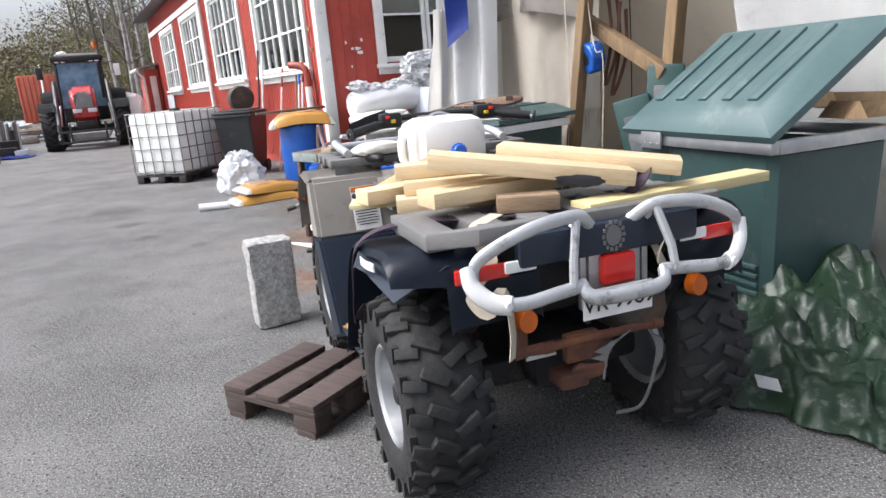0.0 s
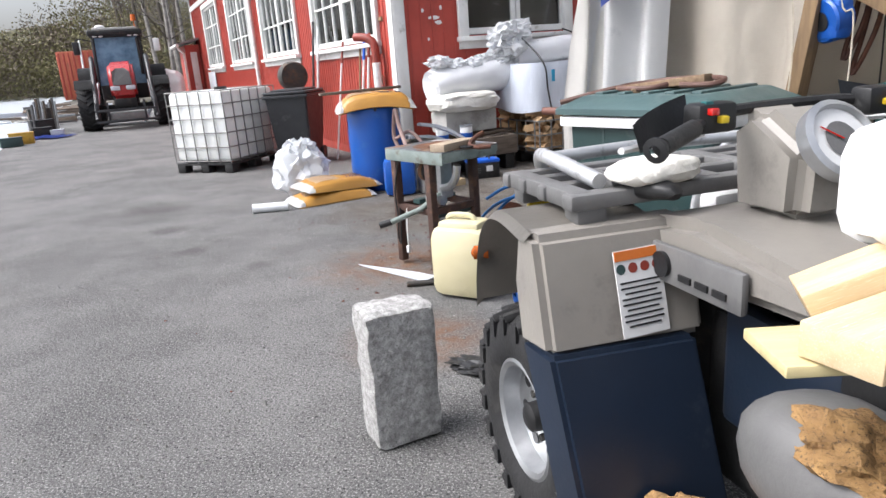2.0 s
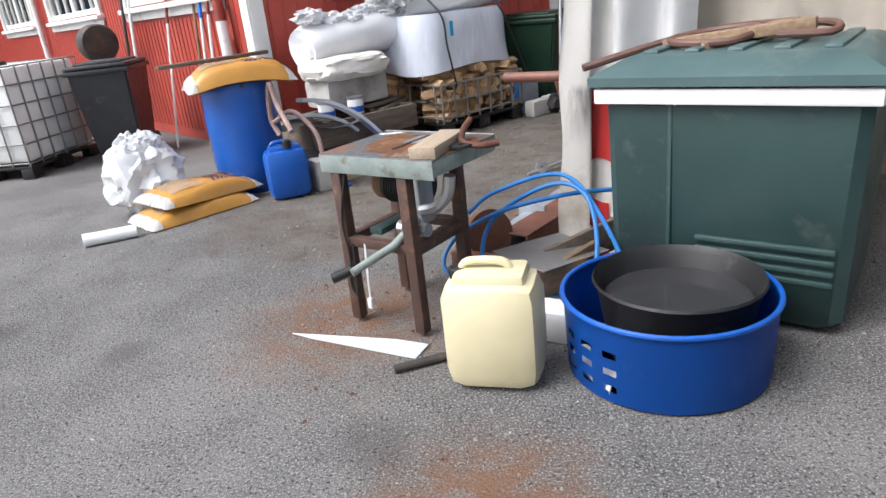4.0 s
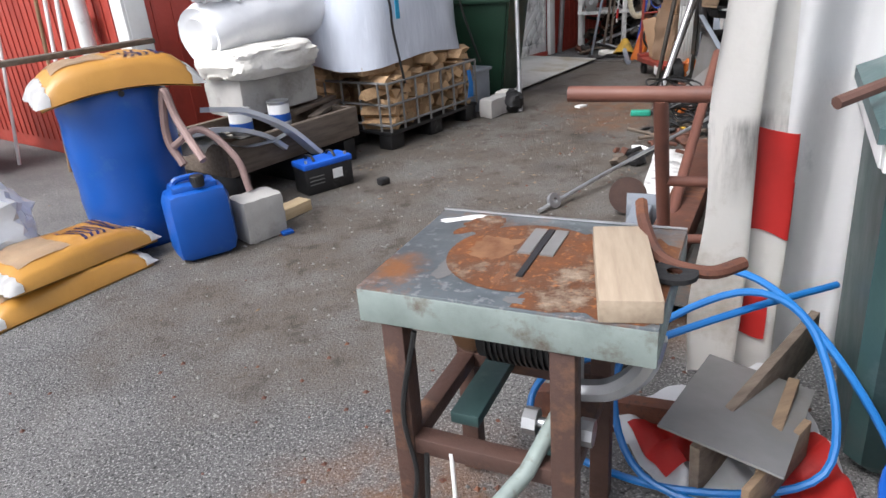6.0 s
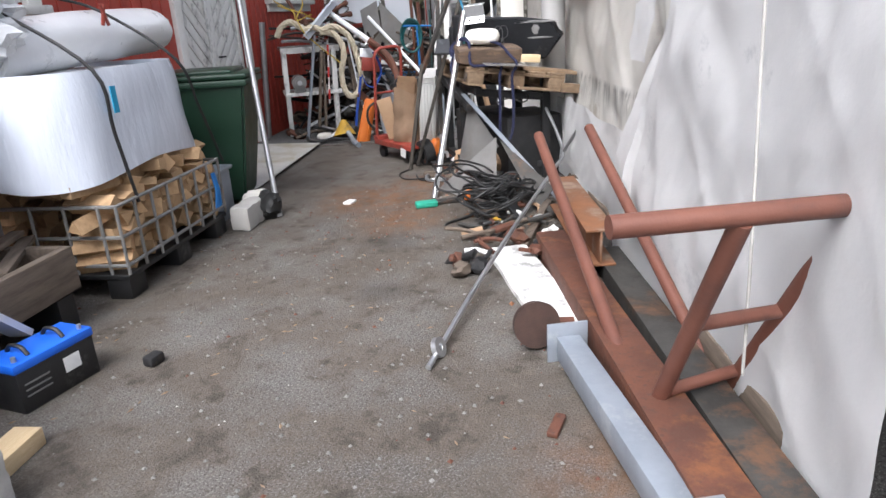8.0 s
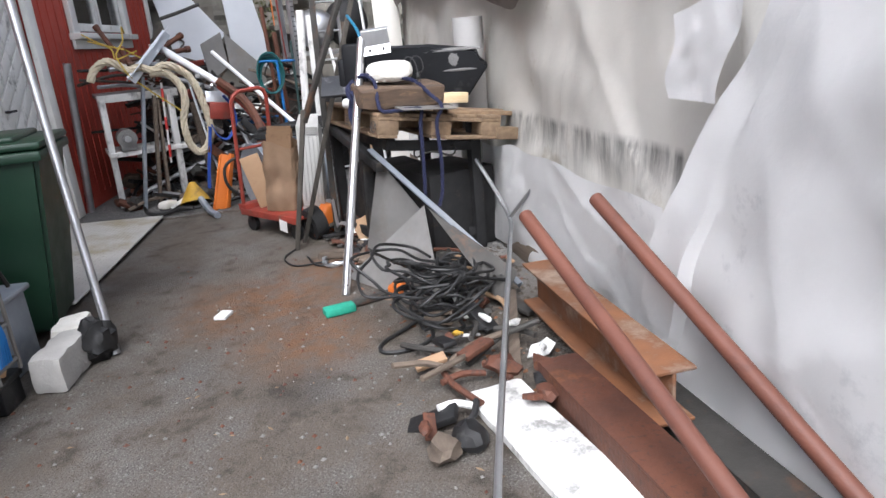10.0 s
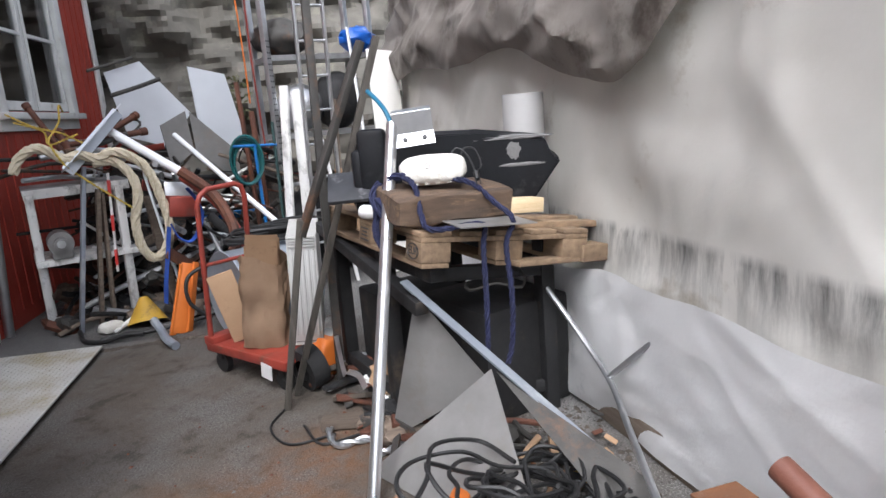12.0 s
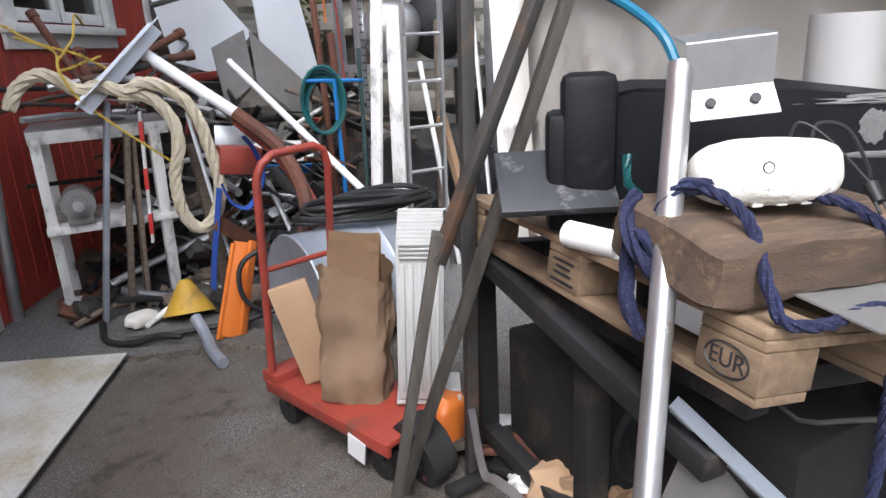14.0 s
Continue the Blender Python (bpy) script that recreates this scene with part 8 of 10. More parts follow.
part("pale_scuff", bm, GREYPL, bh, smooth=None)
# aluminium bracket on the pole, blue hose, ropes
bm = B()
br = Matrix.Translation((2.765, 8.535, 1.37)) @ pose(0, 0, 0, 0, -4, -60) @ Matrix.Diagonal((0.8, 0.8, 0.8, 1))
prism(bm, [(-0.10, -0.05, 0.085), (-0.10, 0.06, 0.10), (-0.10, 0.055, 0.104), (-0.10, -0.052, 0.09)], (0.20, 0, 0))
prism(bm, [(-0.10, -0.05, 0.085), (-0.10, -0.03, -0.02), (-0.10, -0.035, -0.02), (-0.10, -0.055, 0.085)], (0.20, 0, 0))
prism(bm, [(-0.10, -0.03, -0.02), (-0.10, -0.075, -0.085), (-0.10, -0.08, -0.082), (-0.10, -0.035, -0.02)], (0.20, 0, 0))
bo = solo("metal_bracket", bm, ALU, br, "bent aluminium bracket with two holes", "bracket")
for x in (-0.05, 0.05):
    bm = B()
    cyl(bm, (x, -0.056, -0.052), (x, -0.066, -0.046), 0.012, seg=12)
    part("bolt_hole", bm, INK, bo)
bm = B()
tube(bm, [(2.71, 8.60, 1.38), (2.73, 8.64, 1.45), (2.78, 8.71, 1.50), (2.86, 8.80, 1.54)], 0.010, 8, 5)
solo("blue_hose_end", bm, mk("petrol_blue_hose", (0.012, 0.14, 0.24), (0.010, 0.11, 0.19), 6, 0.45), ID, "blue hose end in the pole top", "hose")


def rope(name, pts, r, material, label, n=8, strands=3):
    """A laid rope: strands twisted round one line."""
    line = spline(pts, n)
    t = thing(name, ID, label, "rope")
    acc = [0.0]
    for a, b in zip(line, line[1:]):
        acc.append(acc[-1] + (b - a).length)
    fine = []
    step = r * 0.9
    k = 0
    s = 0.0
    while s < acc[-1]:
        while acc[k + 1] < s:
            k += 1
        fine.append((line[k].lerp(line[k + 1], (s - acc[k]) / max(1e-6, acc[k + 1] - acc[k])), s))
        s += step
    for q in range(strands):
        out = []
        for i, (p, s) in enumerate(fine):
            d = (fine[min(i + 1, len(fine) - 1)][0] - fine[max(i - 1, 0)][0]).normalized()
            x = d.cross(V(0.3, 0.2, 0.93)).normalized()
            y = d.cross(x)
            a = s / (r * 5.5) * 2 * math.pi / 1.6 + q * 2 * math.pi / strands
            out.append(p + (x * math.cos(a) + y * math.sin(a)) * r * 0.5)
        bm = B()
        tube(bm, out, r * 0.55, 5)
        part("strand", bm, material, t)
    return t


rope("navy_rope", [(2.60, 8.62, 1.10), (2.61, 8.57, 1.19), (2.66, 8.49, 1.185), (2.73, 8.38, 1.165), (2.77, 8.29, 1.135), (2.77, 8.20, 1.06), (2.76, 8.12, 0.99), (2.72, 8.14, 0.90), (2.72, 8.13, 0.70), (2.72, 8.14, 0.50), (2.70, 8.16, 0.40)], 0.012, NAVYROPE, "navy blue laid rope draped over the pallet")
rope("navy_rope", [(2.61, 8.60, 1.17), (2.63, 8.53, 1.185), (2.585, 8.45, 1.15), (2.525, 8.40, 1.05), (2.515, 8.37, 1.00), (2.56, 8.31, 0.992), (2.66, 8.26, 0.99), (2.68, 8.21, 0.98), (2.655, 8.21, 0.90), (2.65, 8.21, 0.70), (2.65, 8.22, 0.48), (2.66, 8.24, 0.44)], 0.012, NAVYROPE, "navy blue laid rope hanging off the pallet")
rope("navy_rope", [(2.66, 8.66, 1.16), (2.60, 8.66, 1.12), (2.57, 8.62, 1.06), (2.60, 8.57, 1.00), (2.58, 8.62, 1.10), (2.62, 8.66, 1.06), (2.57, 8.64, 0.96), (2.56, 8.60, 0.90)], 0.016, NAVYROPE, "knot of navy blue rope round the pole")
rope("teal_rope", [(2.86, 8.74, 1.20), (2.84, 8.73, 1.14), (2.87, 8.71, 1.10), (2.83, 8.73, 1.06)], 0.010, TEAL, "teal cord tied to the black boat part")
bm = B()
box(bm, (0, 0, 0), (0.28, 0.22, 0.020), bev=0.002)
solo("plywood_offcut", bm, mk("scuffed_black_film", (0.035, 0.037, 0.042), (0.02, 0.021, 0.024), 5, 0.5, bump=0.15, stain=(0.16, 0.16, 0.17), sscale=9, samt=0.2), pose(2.90, 8.93, 1.12, 30, 0, -57), "black-faced plywood offcut on the rack", "plywood")
bm = B()
lathe(bm, [(0.032, 0), (0.032, 0.15), (0.027, 0.15), (0.027, 0)], 18)
solo("pipe_offcut", bm, LABELW, pose(2.82, 8.86, 1.015, 90, 0, -20), "short white pipe offcut on the rack", "pipe")
for k in range(3):
    bm = B()
    blob(bm, (0, 0, 0), (0.16, 0.12, 0.10), 0.4, 2, 3, k * 3, flat=0.3)
    solo("cardboard_scrap", bm, CARD, PK @ pose(-0.1 + 0.25 * k, 0.1 + 0.12 * (k % 2), 0.10, 20, 10, 40 * k), "crumpled cardboard under the pallet", "cardboard", "cardboard scraps")
# loudspeaker box and litter on the rack's lower level
bm = B()
box(bm, (0, 0, 0.2), (0.5, 0.45, 0.4), bev=0.015)
sp = solo("dark_box", bm, STEELD, PK @ pose(0.28, 0.06, 0.13), "black loudspeaker-like box on the rack", "box")
bm = B()
lathe(bm, [(0.16, 0.0), (0.15, 0.02), (0.05, -0.02), (0.0005, -0.02)], 28, pose(-0.252, 0.0, 0.2, 0, -90, 0))
part("cone", bm, ANTHR, sp)
bm = B()
ribbon(bm, [PK @ V(*p) for p in ((0.46, 0.46, 0.30), (0.36, 0.47, 0.13), (0.25, 0.48, 0.17), (0.12, 0.47, 0.19), (0.0, 0.48, 0.17))], 0.03, 0.002, 6)
solo("foil_strip", bm, ALU, ID, "crumpled strip of foil tape", "foil")
rd_ = random.Random(31)
bm = B()
box(bm, (0, 0, 0.27), (0.55, 0.50, 0.54), bev=0.02)
solo("black_crate", bm, STEELD, PK @ pose(-0.12, -0.18, 0.0, 0, 0, 6), "black plastic crate under the pallet rack", "crate")
for k in range(70):
    u, v = rd_.random(), rd_.random()
    p = PK @ V(-0.45 + 1.15 * u, 0.12 + 0.42 * v, 0.03 + 0.12 * (1 - v) * rd_.random())
    L = rd_.uniform(0.04, 0.15)
    bm = B()
    if k % 3:
        box(bm, (0, 0, 0), (L * 1.7, L * 0.5, L * 0.2), bev=0.004)
    else:
        blob(bm, (0, 0, 0), (L * 0.6, L * 0.45, L * 0.35), 0.5, 2.5, 2, k)
    solo("scrap_piece", bm, rd_.choice((STEELD, STEELD, GRIMY, RUST, WOODOLD, BLACKPL, PEEL, DIRT)), pose(p.x, p.y, p.z, rd_.uniform(-25, 25), rd_.uniform(-25, 25), rd_.uniform(0, 360)), "dark piece of scrap under the rack", "scrap", "scrap under the rack", smooth=30)
bm = B()
lathe(bm, [(0.06, -0.05), (0.12, -0.05), (0.125, 0.0), (0.12, 0.05), (0.06, 0.05)], 24, pose(3.02, 9.46, 0.125, 80, 0, 70))
solo("barrow_wheel", bm, RUBBER, ID, "small black rubber barrow wheel beside the trolley", "wheel")
bm = B()
blob(bm, (0, 0, 0.10), (0.09, 0.07, 0.12), 0.2, 2, 3, 3, flat=0.3)
solo("orange_can", bm, ORANGE, pose(3.22, 9.50, 0.0), "orange plastic can behind the trolley", "can")
bm = B()
cyl(bm, (3.60, 8.36, 0.0), (3.60, 8.36, 1.48), 0.105, seg=28, caps=False)
bmesh.ops.solidify(bm, geom=bm.faces[:], thickness=0.006)
solo("plastic_duct", bm, mk("pale_grey_plastic", (0.40, 0.395, 0.385), (0.35, 0.345, 0.335), 2, 0.5, bump=0.05), ID, "pale grey plastic duct standing against the tent", "duct")
bm = B()
tube(bm, [PK @ V(-0.46 + 0.13 * math.cos(a), 0.0 + 0.13 * math.sin(a), 0.70 + 0.02 * math.sin(3 * a)) for a in [q * 0.33 for q in range(20)]], 0.006, 6)
solo("wire_loop", bm, GRIMY, ID, "loop of grey wire under the pallet", "wire")
rope("link_chain", [(2.62, 9.05, 0.02), (2.50, 8.92, 0.02), (2.60, 8.80, 0.02), (2.50, 8.70, 0.02), (2.62, 8.62, 0.02)], 0.02, GALV, "galvanised chain on the ground", 6, 2)
for k in range(5):
    bm = B()
    rough_box(bm, (0, 0, 0.03), (0.36 - 0.04 * k, 0.08, 0.05), 0.006, 4, ID, k)
    solo("scrap_board", bm, (WOODOLD, GRIMY, PEEL, WOODOLD, CONCS)[k], pose(2.72 + 0.1 * k, 8.95 - 0.12 * k, 0.0, 0, 0, -60 + 22 * k), "dirty scrap board under the rack", "board", "boards under the rack")
# two dark leaning timbers crossed, and the post behind them
for p0, p1, w in (((2.76, 9.42, 0.0), (2.81, 9.22, 0.98), 0.045), ((2.92, 9.49, 0.0), (3.14, 8.90, 1.80), 0.045), ((2.80, 9.22, 0.90), (3.09, 8.96, 1.78), 0.04)):
    bm = B()
    bar(bm, p0, p1, w, 0.032, 0.003, 20)
    solo("leaning_batten", bm, mk("greyed_grimy_wood", (0.085, 0.075, 0.062), (0.045, 0.04, 0.034), 5, 0.85, bump=0.4, stretch=(6, 6, 1)) if w == 0.045 else GRIMY, ID, "long greyed grimy batten leaning on the rack", "batten", "leaning battens")
bm = B()
bar(bm, (3.10, 9.32, 0.0), (3.14, 9.28, 2.3), 0.05, 0.04, 0.003)
solo("upright_post", bm, GRIMY, ID, "dark upright post behind the rack", "post")

# ---- platform trolley with paper sack, radiator and drum ----
TR = pose(3.15, 9.90, 0, 0, 0, -101.5)
tk = thing("platform_trolley", TR, "worn red platform trolley with a tube handle", "trolley")
bm = B()
box(bm, (0.05, 0, 0.17), (0.72, 0.32, 0.025), bev=0.006)
box(bm, (0.05, -0.165, 0.16), (0.74, 0.02, 0.05), bev=0.004)
box(bm, (-0.295, 0, 0.195), (0.10, 0.34, 0.05), bev=0.006)
part("platform", bm, REDPAINT, tk)
bm = B()
tube(bm, [(-0.30, -0.15, 0.20), (-0.22, -0.15, 1.02), (-0.21, -0.13, 1.07), (-0.21, -0.08, 1.10), (-0.19, 0.09, 1.11), (-0.185, 0.13, 1.09), (-0.19, 0.15, 1.03), (-0.28, 0.15, 0.20)], 0.016, 10)
tube(bm, [(-0.255, -0.15, 0.66), (-0.24, 0.15, 0.66)], 0.012, 8)
part("handle", bm, REDPAINT, tk)
for x in (-0.24, 0.34):
    for y in (-0.12, 0.12):
        bm = B()
        cyl(bm, (x, y - 0.018, 0.06), (x, y + 0.018, 0.06), 0.06, seg=20)
        box(bm, (x, y, 0.12), (0.05, 0.06, 0.07), bev=0.005)
        part("castor", bm, BLACKPL, tk)
bm = B()
box(bm, (0.24, -0.18, 0.145), (0.09, 0.005, 0.085), pose(0, 0, 0, 0, 8, 0))
part("paper_tag", bm, LABELW, tk, smooth=None)
ps = thing("paper_sack", pose(3.13, 9.84, 0.185, 0, 4, -57) @ Matrix.Diagonal((0.84, 0.85, 0.95, 1)), "crumpled brown paper sack filled with cardboard", "sack")
bm = B()


def bagf(u, v):
    a = u * 2 * math.pi
    c, s = math.cos(a), math.sin(a)
    r = (abs(c) ** 4 + abs(s) ** 4) ** -0.25
    k = 1 + 0.16 * noise.noise(V(c * 2, s * 2, v * 4)) + 0.16 * (0.4 - abs(noise.noise(V(c * 4, s * 4, v * 8)))) - 0.14 * v * abs(math.sin(a * 3))
    return V(r * c * 0.15 * k * (1 + 0.08 * v), r * s * 0.095 * k + 0.03 * noise.noise(V(c, v * 3, 2)), v * 0.54 * (1 + 0.06 * math.sin(a * 2)))


sheet(bm, bagf, 56, 26, 0.003)
part("bag", bm, PAPER, ps)
for k in range(5):
    bm = B()
    sheet(bm, lambda u, v: V((u - 0.5) * 0.22, -0.05 + 0.025 * k + 0.02 * math.sin(u * 4 + k), 0.30 + v * (0.32 + 0.03 * (k % 3))), 6, 6, 0.004)
    part("cardboard_fold", bm, CARD, ps)
bm = B()
box(bm, (0, 0, 0.22), (0.15, 0.03, 0.42), pose(0, 0, 0, 0, -14, 0), 0.003)
solo("folded_cardboard", bm, CARD, pose(3.15, 10.02, 0.19, 0, 0, -50), "folded cardboard standing on the trolley", "cardboard")
rd = thing("panel_radiator", pose(3.25, 9.62, 0.205, 0, 0, -57) @ pose(0, 0, 0, 3, 3, 0), "white ribbed electric oil radiator on the trolley", "radiator")
for k in range(9):
    bm = B()
    box(bm, (0, -0.10 + 0.025 * k, 0.325 + 0.006 * k), (0.165, 0.013, 0.62), bev=0.006)
    part("rib", bm, WHITEEN, rd)
bm = B()
box(bm, (0.0, 0.0, 0.32), (0.15, 0.19, 0.58), bev=0.02)
part("body", bm, WHITEEN, rd)
for x in (-0.06, -0.03, 0.0, 0.03, 0.06):
    bm = B()
    box(bm, (x, -0.110, 0.30), (0.017, 0.012, 0.50), bev=0.005)
    part("raised_channel", bm, WHITEEN, rd)
for k in range(4):
    bm = B()
    box(bm, (0, -0.111, 0.572 + 0.016 * k), (0.145, 0.012, 0.008), bev=0.003)
    part("louvre", bm, WHITEEN, rd)
bm = B()
box(bm, (0.03, 0, -0.002), (0.24, 0.20, 0.02), bev=0.005)
part("foot", bm, WHITEEN, rd)
bd = thing("steel_drum", ID, "dented blue-grey steel drum lying on its side", "drum")
bm = B()
lathe(bm, [(0.0005, -0.29), (0.27, -0.29), (0.305, -0.30), (0.31, -0.29), (0.30, -0.275), (0.30, -0.10), (0.308, -0.09), (0.30, -0.08), (0.30, 0.12), (0.308, 0.13), (0.30, 0.14), (0.30, 0.29), (0.0005, 0.29)], 40, axis((3.56, 10.56, 0.31), (4.13, 10.36, 0.31))[0])
part("shell", bm, GALVP, bd)
hc = thing("black_hose_coil", pose(4.03, 10.44, 0.635, 0, 0, -26), "coil of thick black hose on the drum", "hose")
for k in range(7):
    bm = B()
    tube(bm, [((0.36 + 0.04 * math.sin(k * 2)) * math.cos(a), (0.15 + 0.02 * math.cos(k)) * math.sin(a), 0.02 * (k % 4) + 0.018 * math.sin(a * 2 + k) + 0.03 * (k // 4)) for a in [q * 0.33 for q in range(20)]], 0.015, 7)
    part("turn", bm, HOSE, hc)

# ---- old bench before the far window with rope and pipes ----
bn = thing("workbench", ID, "rusty white steel workbench heaped with scrap", "workbench")
for p0, p1, w in (((3.36, 12.26, 0.0), (3.28, 12.10, 1.07), 0.055), ((3.84, 11.90, 0.0), (3.81, 11.81, 1.07), 0.06), ((3.62, 12.66, 0.0), (3.60, 12.62, 1.07), 0.05), ((4.16, 12.34, 0.0), (4.14, 12.30, 1.07), 0.05)):
    bm = B()
    bar(bm, p0, p1, w, 0.05, 0.003)
    part("leg", bm, PEEL, bn)
for z, mt in ((1.09, PLATE), (0.54, PEEL)):
    bm = B()
    box(bm, (3.71, 12.20, z), (0.72, 0.58, 0.045), Matrix.Translation((3.71, 12.20, 0)) @ pose(0, 0, 0, 0, 0, -30) @ Matrix.Translation((-3.71, -12.20, 0)), 0.004)
    part("shelf", bm, mt, bn)
bm = B()
box(bm, (3.57, 11.95, 1.07), (0.72, 0.02, 0.07), Matrix.Translation((3.57, 11.95, 0)) @ pose(0, 0, 0, 0, 0, -30) @ Matrix.Translation((-3.57, -11.95, 0)), 0.003)
part("front_rail", bm, PEEL, bn)
bm = B()
tube(bm, [(3.14, 12.47, 0.0), (3.16, 12.30, 1.42)], 0.036, 12)
solo("grey_pipe_post", bm, GALV, ID, "upright grey pipe beside the red wall", "pipe")
bm = B()
sheet(bm, lambda u, v: V(3.02 + 0.22 * u + 0.05 * v, 12.62 + 0.12 * u, 0.02 + 1.2 * v), 2, 4, 0.006)
solo("grey_board", bm, LIGHTPANEL, ID, "pale grey board leaning on the red wall", "board")
rope("mooring_rope", [(3.14, 11.98, 1.24), (3.18, 11.96, 1.33), (3.26, 11.91, 1.40), (3.34, 11.86, 1.38), (3.42, 11.81, 1.31), (3.51, 11.76, 1.33), (3.61, 11.70, 1.29), (3.69, 11.65, 1.33), (3.80, 11.58, 1.28), (3.89, 11.53, 1.16), (3.94, 11.50, 0.94), (3.965, 11.49, 0.71), (3.92, 11.51, 0.55), (3.84, 11.56, 0.48), (3.77, 11.60, 0.58), (3.76, 11.61, 0.79), (3.80, 11.58, 0.99), (3.78, 11.60, 1.15), (3.70, 11.66, 1.26), (3.58, 11.74, 1.26)], 0.037, CREAMROPE, "thick cream mooring rope looped over the workbench", 8, 4)
for k in range(9):
    bm = B()
    a = rng.uniform(-0.5, 0.5)
    L = rng.uniform(0.4, 0.9)
    p = V(3.7 + rng.uniform(-0.3, 0.5), 12.1 + rng.uniform(-0.25, 0.4), 1.16 + 0.03 * k)
    tube(bm, [p - V(L / 2 * math.cos(a), L / 2 * math.sin(a), rng.uniform(-0.08, 0.05)), p + V(0, 0, 0.02), p + V(L / 2 * math.cos(a), L / 2 * math.sin(a), rng.uniform(-0.05, 0.08))], rng.uniform(0.012, 0.03), 8, 3)
    solo("scrap_pipe", bm, rng.choice((RUST, GRIMY, GALV, STEELD, RUST)), ID, "old pipe piled on the workbench", "pipe", "pipes on the bench")
for p0, p1, r, mt, lb in (((3.95, 12.03, 1.51), (4.17, 11.39, 1.06), 0.037, WRAPW, "long white pipe with a yellow end"), ((4.45, 11.82, 1.41), (4.19, 10.60, 0.71), 0.021, WRAPW, "white pole leaning across the heap"), ((4.00, 11.95, 1.26), (3.72, 11.70, 1.30), 0.036, GALV, "grey pipe stub on the bench"), ((4.28, 11.78, 1.18), (4.02, 11.60, 1.20), 0.025, GALV, "grey pipe stub on the bench")):
    bm = B()
    cyl(bm, p0, p1, r, seg=14)
    pipe_ = solo("leaning_pipe", bm, mt, ID, lb, "pipe", "leaning pipes")
    if "yellow" in lb:
        bm = B()
        cyl(bm, V(*p0).lerp(V(*p1), -0.02), V(*p0).lerp(V(*p1), 0.06), r * 1.06, seg=14)
        part("end_collar", bm, YELPL, pipe_, "yellow collar")
bm = B()
bar(bm, (4.06, 11.98, 1.66), (3.36, 11.72, 1.25), 0.13, 0.008, 0.002, 35)
bar(bm, (4.08, 12.00, 1.63), (3.38, 11.74, 1.22), 0.008, 0.09, 0.002, 35)
solo("aluminium_profile", bm, LIGHTPANEL, ID, "pale grey aluminium angle profile on the heap", "profile")
rope("yellow_rope", [(3.78, 12.25, 1.66), (3.62, 12.05, 1.70), (3.50, 11.90, 1.58), (3.40, 11.85, 1.50), (3.33, 11.80, 1.43), (3.39, 11.76, 1.26), (3.47, 11.72, 1.17), (3.55, 11.67, 1.08), (3.72, 11.56, 0.90)], 0.008, YELROPE, "yellow cord trailing over the workbench", 6, 2)
rope("yellow_rope", [(3.30, 12.2, 1.66), (3.42, 12.1, 1.56), (3.52, 11.95, 1.50), (3.60, 11.95, 1.46), (3.72, 11.92, 1.38)], 0.008, YELROPE, "yellow cord looped on the workbench", 6, 2)
rope("yellow_rope", [(3.36, 12.22, 1.60), (3.48, 12.08, 1.52), (3.44, 11.98, 1.42), (3.58, 11.98, 1.45), (3.70, 12.0, 1.48)], 0.008, YELROPE, "yellow cord looped on the workbench", 6, 2)
for p0, p1, r in (((3.50, 12.25, 1.72), (3.58, 12.0, 1.30), 0.022), ((3.75, 12.3, 1.50), (3.55, 11.86, 1.22), 0.03), ((4.4, 12.2, 1.60), (3.9, 12.1, 1.42), 0.026), ((4.3, 12.0, 1.46), (3.7, 12.15, 1.40), 0.025)):
    bm = B()
    cyl(bm, p0, p1, r, seg=12)
    cyl(bm, V(*p0).lerp(V(*p1), -0.03), V(*p0).lerp(V(*p1), 0.05), r * 1.35, seg=12)
    solo("rusty_pipe", bm, RUST, ID, "rusty brown pipe with a collar on the bench", "pipe", "rusty pipes")
gm = thing("old_motor", pose(3.45, 12.10, 0.565, 0, 0, 60), "grimy old electric motor on the bench shelf", "motor")
bm = B()
cyl(bm, (-0.1, 0, 0.12), (0.1, 0, 0.12), 0.09, seg=20)
box(bm, (0, 0, 0.03), (0.2, 0.14, 0.06), bev=0.01)
cyl(bm, (-0.14, 0, 0.12), (-0.1, 0, 0.12), 0.05, seg=16)
part("housing", bm, PLATE, gm)
bm = B()
cyl(bm, (-0.16, 0, 0.12), (-0.14, 0, 0.12), 0.03, seg=12)
part("shaft_end", bm, GALV, gm)
for p0, p1, w, mt, lb in (((3.36, 11.92, 0.0), (3.58, 11.84, 1.24), 0.055, GALVP, "grey square post leaning on the bench"), ((3.70, 11.84, 0.40), (3.74, 11.80, 1.17), 0.035, LABELW, "red and white striped marker stick"), ((3.52, 11.90, 0.0), (3.66, 11.84, 1.06), 0.06, WOODOLD, "weathered board leaning on the bench"), ((3.62, 11.88, 0.0), (3.70, 11.86, 1.02), 0.05, WOODOLD, "weathered board leaning on the bench"), ((3.98, 11.45, 0.0), (3.90, 11.60, 1.15), 0.028, LIGHTPANEL, "pale grey rod leaning on the bench"), ((4.0, 11.6, 0.0), (4.02, 11.75, 0.95), 0.07, WOODOLD, "dark board in the heap")):
    bm = B()
    bar(bm, p0, p1, w, w * 0.5, 0.003)
    o = solo("leaning_board", bm, mt, ID, lb, "board", "boards at the bench")
    if "striped" in lb:
        for t in (0.15, 0.5, 0.85):
            bm = B()
            q0, q1 = V(*p0).lerp(V(*p1), t - 0.08), V(*p0).lerp(V(*p1), t + 0.08)
            bar(bm, q0, q1, w * 1.1, w * 0.6, 0.002)
            part("red_band", bm, REDCLOTH, o)
